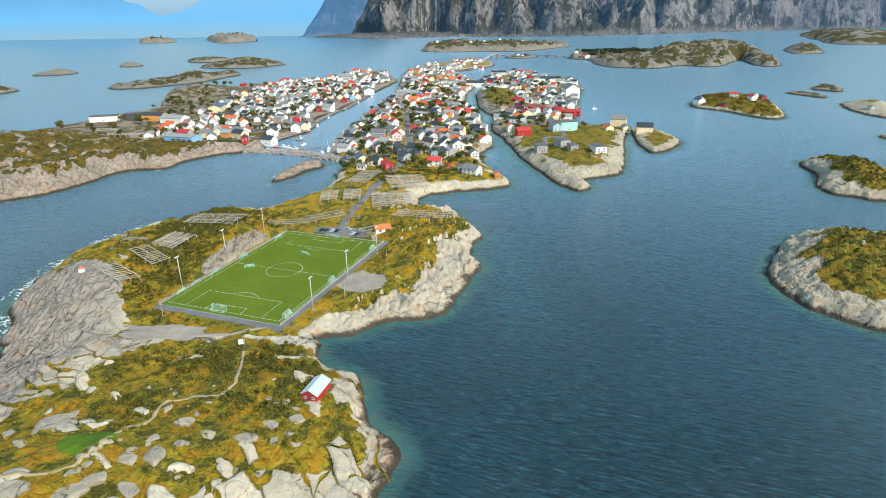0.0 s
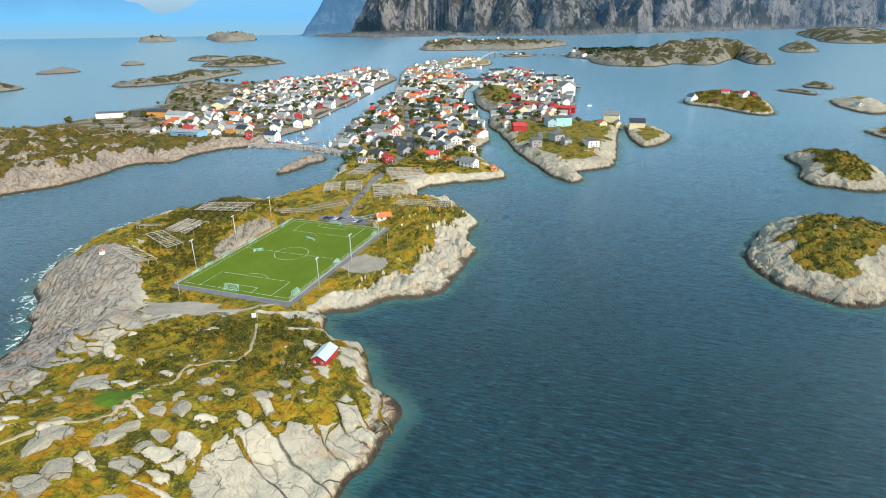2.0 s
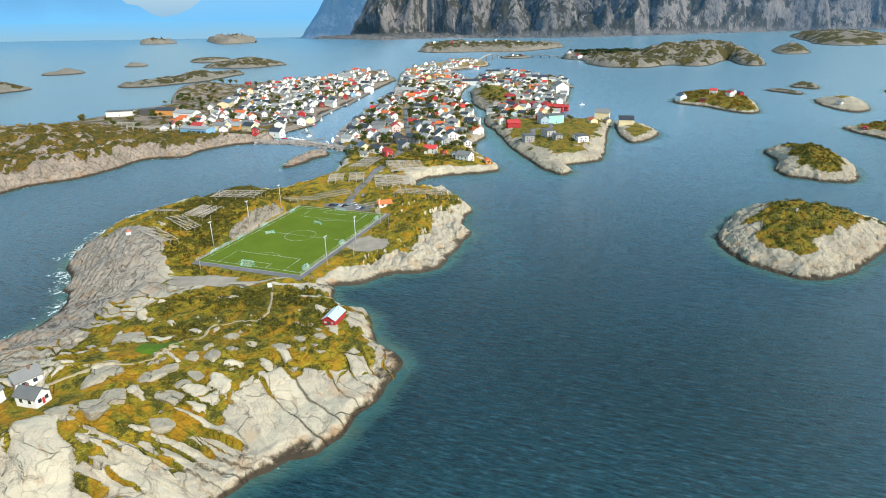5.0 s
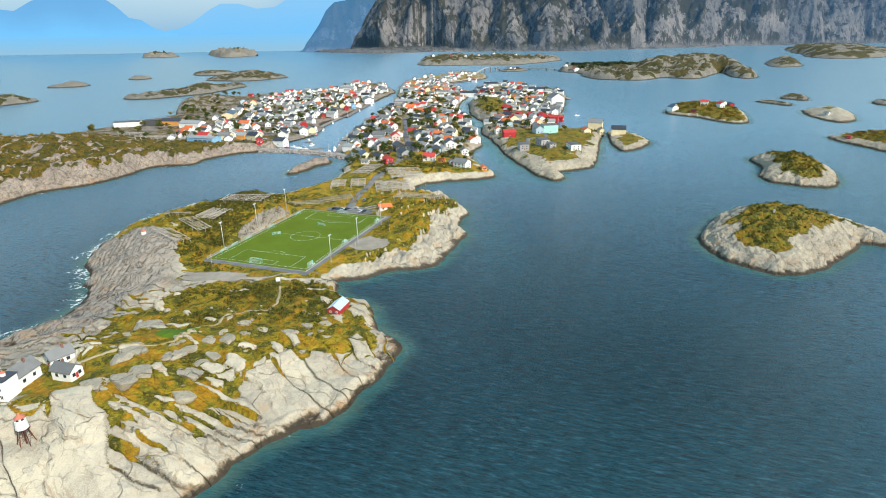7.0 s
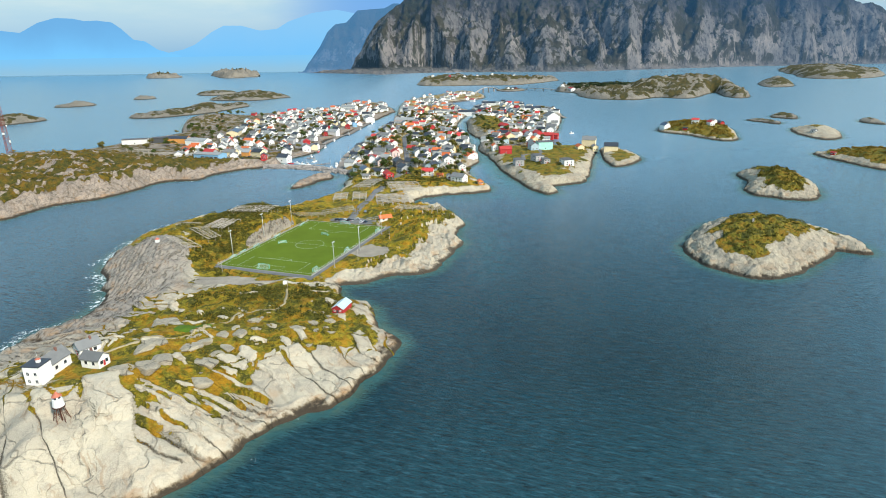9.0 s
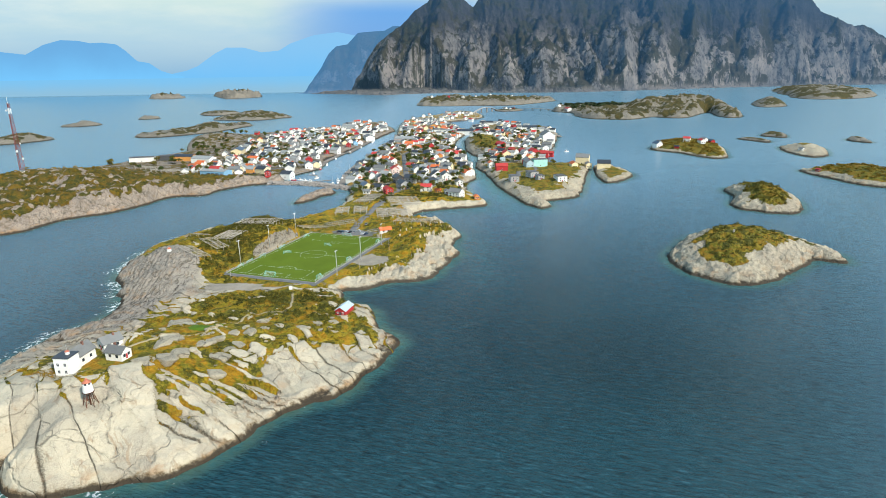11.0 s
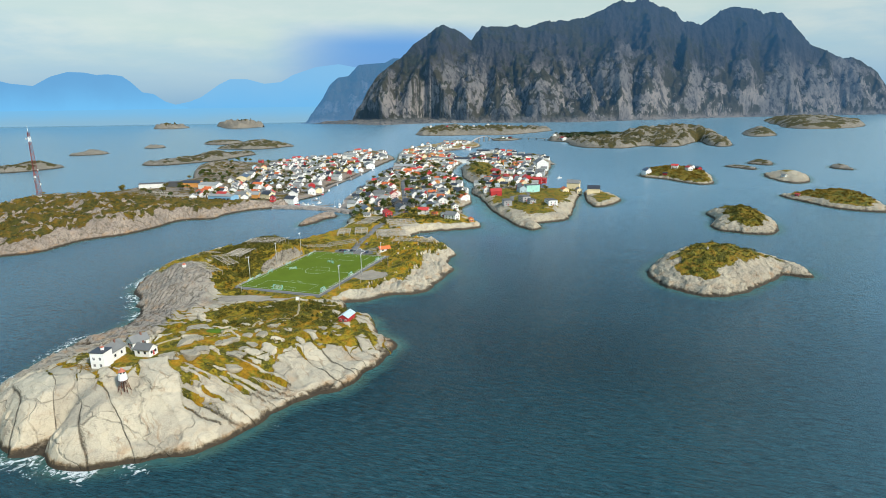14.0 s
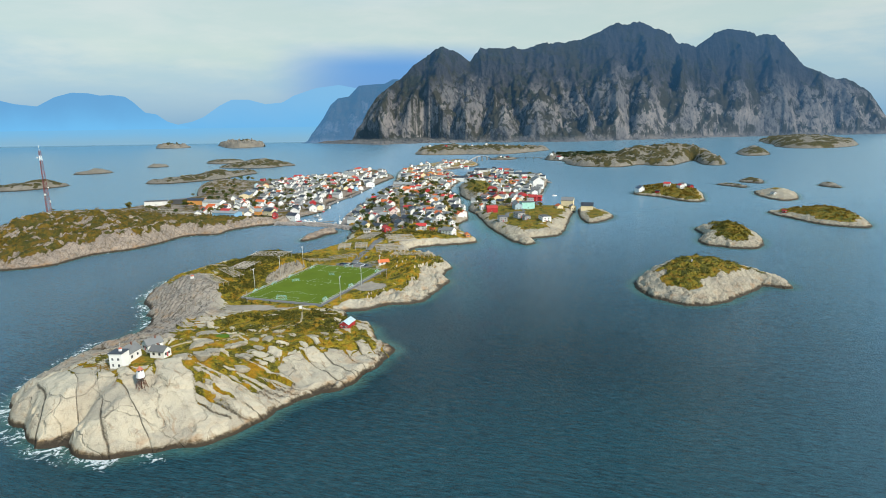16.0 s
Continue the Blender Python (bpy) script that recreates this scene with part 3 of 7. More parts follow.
def head_height(x, y, s):
    top = 3.0 + 15 * hump(x, y, -125, 84, 52, 46, 30, 3) + 6.0 * hump(x, y, -74, 132, 46, 30, 25) + 3.0 * hump(x, y, -70, 175, 30, 22)
    top += 3.5 * hump(x, y, -113, 143, 20, 16) - 3.5 * hump(x, y, -84, 108, 20, 14)
    top += 12.5 * hump(x, y, -170, 258, 24, 58, 0, 3) + 12.5 * hump(x, y, -128, 318, 25, 48, 20, 3)
    top += 4.5 * hump(x, y, -4, 305, 22, 54, -12) + 3.5 * hump(x, y, -20, 350, 26, 26) + 2 * hump(x, y, -15, 440, 60, 40) + 4 * hump(x, y, -25, 560, 60, 120) + 3 * hump(x, y, -40, 850, 60, 220) + 2 * hump(x, y, 60, 1700, 60, 90)
    wide = 4 + 9 * hump(x, y, -100, 60, 70, 40, 25) + 20 * hump(x, y, -45, 105, 55, 26, 40) + 17 * hump(x, y, -182, 220, 34, 60) + 12 * hump(x, y, -5, 270, 30, 40)
    near = smooth(y, 520, 420)
    crag = fbm(x / 22, y / 22, 4, 5, True) * (0.5 + 1.4 * near * (0.3 + 0.7 * smooth(y, 170, 215)))
    bare_east = smooth(x, -62, -30) * smooth(y, 212, 228) * smooth(y, 402, 385)
    stone = smooth(y, 212, 185) * (1 - hump(x, y, -105, 138, 9, 9, 0, 6))
    (u1, v1, own, fv, fu), slab_wide, slab_long, zone = zone_pick(x, y)
    rim = np.minimum((0.5 - np.abs(fv)) * slab_wide, (0.5 - np.abs(fu)) * slab_long)
    inner = heath_in(x, y)
    # tilted slabs stepped along their joints, half buried under the heath
    lifts, tilts = np.choose(zone, (0.35, 0.65, 0.45, 0.6)), np.choose(zone, (0.4, 1.4, 0.55, 0.8))
    out = outcrops(x, y)
    terrace = (lifts * own - tilts * fv - 0.28 * smooth(rim, 0.7, 0.0) * smooth(lattice(np.round(v1).astype(np.int64), 0 * zone + 3, 7), -0.4, 0.6)) * stone * (1 - 0.75 * smooth(inner, 0, 10) * (1 - out))
    terrace += (0.55 + 0.5 * own) * out * stone
    # heath hummocks
    terrace += (0.55 * fbm(x / 4.5, y / 4.5, 3, 46) + 0.3 * fbm(x / 1.9, y / 1.9, 2, 47)) * smooth(inner, -2, 4) * (1 - out)
    # broken ledges above the water
    gap_j, own_j, ox_j, oy_j = cells(x / 4.2 + 0.4 * fbm(x / 9, y / 9, 2, 3), y / 3.4, 91)
    terrace += (0.8 * own_j + 0.8 * ox_j - 0.8 * smooth(gap_j, 0.16, 0.0)) * bare_east * smooth(s, 30, 16)
    jag = (1.5 * own_j + 1.1 * ox_j - 0.7 * smooth(gap_j, 0.14, 0.0)) * smooth(s, 7 + 5 * fbm(x / 12, y / 12, 2, 7), 2) * (1 - 0.5 * smooth(y, 395, 430)) * smooth(s, 0.2, 1.3)
    gap_s, own_s, ox_s, oy_s = cells(x / 8.0 + 0.3 * fbm(x / 7, y / 7, 2, 5), y / 6.2, 81)
    terrace += (1.0 * own_s + 0.8 * ox_s - 0.9 * smooth(gap_s, 0.16, 0.0)) * bare_east
    terrace = terrace * smooth(s, 1, 6) + jag
    strata = fold_lift(x, y) * hump(x, y, -184, 225, 32, 66, 0, 4)
    rise = 1 - np.exp(-s / wide)
    z = top * rise + (1.4 + 1.8 * smooth(y, 150, 90) + 1.2 * fbm(x / 8, y / 8, 3, 13)) * (1 - np.exp(-s / 1.1)) + (crag + terrace) * np.minimum(s / 6, 1) + strata * np.minimum(s / 8, 1)
    z += 0.25 * fbm(x / 3.2, y / 3.2, 3, 40) * near * np.minimum(s / 3, 1)
    # coves cut into the southern shore
    z -= 3 * hump(x, y, -45, 94.5, 6, 2.0, 40) + 13 * hump(x, y, -142, 54, 4.0, 13, -28)
    z = np.maximum(z, 0.35 + 0.25 * np.minimum(s, 4))
    # levelled ground: pitch, car park and the way past it
    u, v = pitch_axes(x, y)
    gap = np.maximum(np.abs(u - 0.5) - PITCH_W / 2 - 4.0, np.abs(v) - PITCH_L / 2 - 4.5)
    west = smooth(-u, 10, 30)
    z = z + (PITCH_Z - 0.22 - z) * smooth(gap, 7.0 - 3.5 * west, 0.0)
    z += 1.5 * fbm(x / 3.4, y / 3.4, 4, 97, True, 0.6) * cut_rock(x, y) * smooth(gap, 0.3, 2.0)
    z = z + (PITCH_Z - 0.4 - z) * hump(x, y, -64, 348, 20, 14, -20, 6)
    z = z + (4.6 - z) * hump(x, y, -40, 262, 13, 13, -20, 6)
    z = z + (4.6 - z) * 0.9 * hump(x, y, -114, 212, 28, 13, -8, 4)
    z = z + (17.2 + 0.3 * fbm(x / 8, y / 8, 3, 2) - z) * hump(x, y, -128, 98, 20, 14, 0, 4) * 0.96
    z = z + (6.6 - z) * hump(x, y, -44, 168.5, 9, 10, 0, 4) * 0.95
    z = z + (16.9 - z) * hump(x, y, -138, 86, 8, 9, 0, 4) * 0.95
    z = z + (14.4 - z) * hump(x, y, -116.6, 67, 7, 6) * 0.75
    return z


def fold_lift(x, y):
    """Upended beds of the grey rock, that bend as they run down to the sea."""
    bend = x + 0.20 * y + 0.0035 * (y - 250) ** 2 * smooth(y, 250, 170) + 5 * fbm(x / 42, y / 60, 3, 31)
    ribs = 1 - 2 * np.abs(np.sin(bend * 0.95)) + 0.5 * (1 - 2 * np.abs(np.sin(bend * 2.3 + 1)))
    return ribs * 0.85 * (0.7 + 0.8 * fbm(x / 8, y / 22, 3, 37))


def head_cover(x, y, s, z):
    inner = heath_in(x, y)
    patch = fbm(x / 14, y / 14, 4, 77)
    fine = fbm(x / 4, y / 4, 3, 78)
    south = smooth(inner + 5 * patch + 3 * fine, -3.5, 3.5)
    bare = 5 - 3.5 * smooth(y, 470, 520) + 95 * smooth(hump(x, y, -187, 220, 47, 58, 6, 3) + 0.30 * fbm(x / 13, y / 13, 4, 58), 0.25, 0.5) + 20 * hump(x, y, 4, 262, 30, 44) + 8 * hump(x, y, -45, 225, 20, 9)
    north = smooth(s - bare + 10 * patch, -6, 10)
    v = np.where(y < 212, south, north)
    v = v * (1 - 0.97 * outcrops(x, y))
    v = np.maximum(v, hump(x, y, -105, 138, 9, 9, 0, 6))
    v = v * (1 - 0.5 * smooth(y, 490, 540)) * (1 - 0.6 * hump(x, y, -30, 420, 30, 38, 10, 4) * smooth(fbm(x / 6, y / 6, 3, 64), -0.4, 0.2))
    v -= 0.6 * hump(x, y, -145, 95, 34, 30) * smooth(patch, 0.1, -0.2)
    if x.ndim == 2:
        gy, gx = np.gradient(z, y[:, 0], x[0])
        limit = 1.2 + 0.7 * smooth(y, 225, 240) * smooth(x, -60, -90)
        v = v * (1 - 0.9 * smooth(np.hypot(gx, gy), limit, limit + 0.6) * smooth(y, 470, 440))
    return np.clip(v, 0, 1)


def cut_rock(x, y):
    """The grey face blasted back for the pitch."""
    u, v = pitch_axes(x, y)
    return 1.0 * smooth(u, -47, -43) * smooth(u, -32.5, -34.5) * smooth(np.abs(v), 60, 50)


def head_marks(x, y, s):
    """What the rock's look goes by: its joints, and where grass roots in them."""
    (u1, v1, own, fv, fu), slab_wide, slab_long, zone = zone_pick(x, y)
    inner = heath_in(x, y)
    near = smooth(y, 214, 200)
    root = smooth(inner + 16 * fbm(x / 17, y / 17, 3, 63), -17, -3) * near
    moor = 0.85 * hump(x, y, -138, 305, 24, 56, 15, 3) + 0.5 * hump(x, y, -60, 184, 20, 12) + 0.45 * hump(x, y, -90, 190, 26, 10) + 0.3 * smooth(fbm(x / 18, y / 18, 3, 35), 0.1, 0.4) * smooth(y, 250, 200)
    moor = np.clip(moor * (0.6 + 0.9 * smooth(fbm(x / 9, y / 9, 3, 36), -0.3, 0.3)), 0, 0.9)
    return {"joint_u": u1, "joint_v": v1, "slab_wide": slab_wide * near, "slab_long": slab_long * near, "slab_tone": own * near, "root": root, "moor": moor}


def head_grey(x, y):
    return 0.9 * smooth(hump(x, y, -185, 220, 46, 66, 4, 3) + 0.28 * fbm(x / 14, y / 14, 4, 57), 0.22, 0.5) + cut_rock(x, y) + 0.45 * smooth(y, 470, 520) + 0.55 * smooth(x + 0.12 * (y - 150) + 14 * fbm(x / 16, y / 16, 3, 59), -140, -156) * smooth(y, 96, 112) * smooth(y, 205, 190)


HEAD = land("ground_headland", SOUTH_SHORE + EAST_SHORE + WEST_SHORE, M_HEAD, 0.62, head_height, head_cover, "rocky headland and village island with yellow autumn heath", 3.0, 4.0, 1, 0.75, 1.0046, 0.46, head_grey, 0.8, head_marks)


# ---- the other islands ----
def step_far(x):
    """Skerries far out to either side."""
    return abs(float(np.mean(x))) > 640


def plain_height(top, wide, seed, crag=1.0, grain=14.0, humps=()):
    def height(x, y, s):
        t = top + sum(h * hump(x, y, cx, cy, rx, ry, turn) for cx, cy, rx, ry, turn, h in humps)
        z = t * (1 - np.exp(-s / wide)) + crag * fbm(x / grain, y / grain, 4, seed, True) * np.minimum(s / wide, 1)
        z += (0.5 if grain < 30 else 0.9) * crag * fbm(x / grain * 3, y / grain * 3, 4, seed + 5, True) * np.minimum(s / 3, 1) + 0.22 * top * (1 - np.exp(-s / 1.5))
        if grain >= 20 or step_far(x):
            z += min(max(crag, 2.0), 5.0) * (0.9 * fbm(x / 17, y / 17, 3, seed + 6, True) + 0.5 * fbm(x / 8, y / 8, 2, seed + 7, True)) * np.minimum(s / 6, 1)
        if top < 10 and grain < 20:
            gap, own, ox, _ = cells(x / 5.0 + 0.4 * fbm(x / 9, y / 9, 2, 3), y / 5.0, seed + 9)
            z += (1.2 * own + 0.9 * ox - 0.6 * smooth(gap, 0.14, 0.0)) * smooth(s, 11 + 5 * fbm(x / 12, y / 12, 2, 7), 4) * smooth(s, 0.2, 1.6)
        return np.maximum(z, 0.3 + 0.2 * np.minimum(s, 4))
    return height


def plain_cover(bare, seed, grain=12.0, wobble=8.0):
    def cover(x, y, s, z):
        v = smooth(s - bare * (0.45 if grain > 20 else 1.0) + wobble * fbm(x / grain, y / grain, 4, seed), -4, 7)
        if grain > 14:
            v = v * (1 - 0.65 * smooth(fbm(x / grain * 1.7, y / grain * 1.7, 4, seed + 3, True, 0.6), 0.12, 0.42))
        return np.clip(v, 0, 1)
    return cover


WEST_SOUTH = [(-486, 462), (-470, 430), (-430, 396), (-400, 366), (-387, 359), (-369, 362), (-351, 374), (-343, 400), (-337, 420), (-319, 433), (-305, 447), (-294, 474), (-291, 495), (-284, 512), (-269, 520), (-249, 522), (-246, 540), (-235, 560), (-215, 582), (-193, 588), (-180, 600), (-188, 622), (-180, 650), (-163, 688), (-161, 754), (-165, 798), (-151, 846), (-144, 901), (-133, 962), (-122, 1048)]
WEST_NORTH = [(-98, 1187), (-92, 1282), (-150, 1490), (-205, 1530), (-227, 1378), (-258, 1273), (-325, 1261), (-385, 1227), (-400, 1165), (-466, 1158), (-480, 1080), (-446, 970), (-428, 905), (-452, 850), (-474, 780), (-500, 710), (-516, 630), (-508, 555), (-496, 505)]


def west_height(x, y, s):
    top = 4.5 + 12 * hump(x, y, -435, 575, 90, 110, 0, 3) + 7 * hump(x, y, -340, 480, 60, 60) + 4 * hump(x, y, -300, 560, 40, 40) + 15 * hump(x, y, -430, 1060, 45, 85, -15)
    wide = 5.5
    z = top * (1 - np.exp(-s / wide)) + 5.2 * fbm(x / 26, y / 26, 4, 8, True) * np.minimum(s / 10, 1) * smooth(y, 720, 560)
    z += 3.8 * fbm(x / 9, y / 9, 4, 9, True) * np.minimum(s / 5, 1) * smooth(y, 640, 520)
    z += (1.6 * fbm(x / 5, y / 5, 3, 10, True) * np.minimum(s / 3, 1) + 4.5 * (1 - np.exp(-s / 2.2))) * smooth(y, 640, 560)
    gap, own, ox, _ = cells(x / 6.5 + 0.4 * fbm(x / 9, y / 9, 2, 3), y / 6.0, 95)
    z += (1.9 * own + 1.4 * ox - 0.9 * smooth(gap, 0.14, 0.0)) * smooth(s, 14 + 6 * fbm(x / 12, y / 12, 2, 7), 6) * smooth(s, 0.2, 1.8) * smooth(y, 640, 600)
    return np.maximum(z, 0.4 + 0.3 * np.minimum(s, 4))


def west_cover(x, y, s, z):
    v = smooth(s - 7 + 9 * fbm(x / 22, y / 22, 4, 4), -4, 7)
    return np.clip(v * (1 - 0.75 * smooth(fbm(x / 15, y / 15, 4, 19, True), 0.34, 0.55)) * (1 - 0.45 * smooth(y, 620, 680)), 0, 1)


def west_marks(x, y, s):
    return {"moor": 0.75 * smooth(fbm(x / 20, y / 20, 4, 39), -0.2, 0.25)}


WEST = land("ground_west_island", WEST_SOUTH + WEST_NORTH, M_WEST, 1.8, west_height, west_cover, "long rocky island with heath and harbour quays", 4, 9, 5, 0.35, 1.004, 1.5, lambda x, y: 0.5 * smooth(y, 585, 640), 0.8, west_marks)

EAST_SOUTH = [(59, 674), (66, 640), (71, 593), (76, 537), (82, 504), (88, 465), (97, 440), (104, 429), (113, 439), (111, 458), (122, 467), (138, 472), (151, 485), (162, 519), (179, 570), (196, 632), (205, 655), (212, 674), (200, 692), (184, 694), (163, 700), (172, 788), (190, 848), (200, 880), (243, 1066), (253, 1156), (213, 1271), (157, 1400), (90, 1300), (80, 1133), (60, 1010), (57, 860), (68, 790), (62, 720)]
def east_cover(x, y, s, z):
    v = smooth(s - 6 - 9 * smooth(y, 600, 500) + 16 * fbm(x / 14, y / 14, 4, 6), -4, 7)
    return np.clip(v * (1 - 0.5 * smooth(y, 640, 690) * (1 - hump(x, y, 92, 940, 26, 90, 0, 6))), 0, 1)


EAST = land("ground_east_island", EAST_SOUTH, M_ISLET, 2.0, plain_height(5.5, 7, 21, 1.8, 14, ((135, 530, 36, 46, 0, 4), (92, 940, 26, 90, 0, 11))), east_cover, "built-up island with grassy rock and bare shore", 3, 7, 9, 0.3, 1.004, 1.5, lambda x, y: 0.5 * smooth(y, 620, 670))

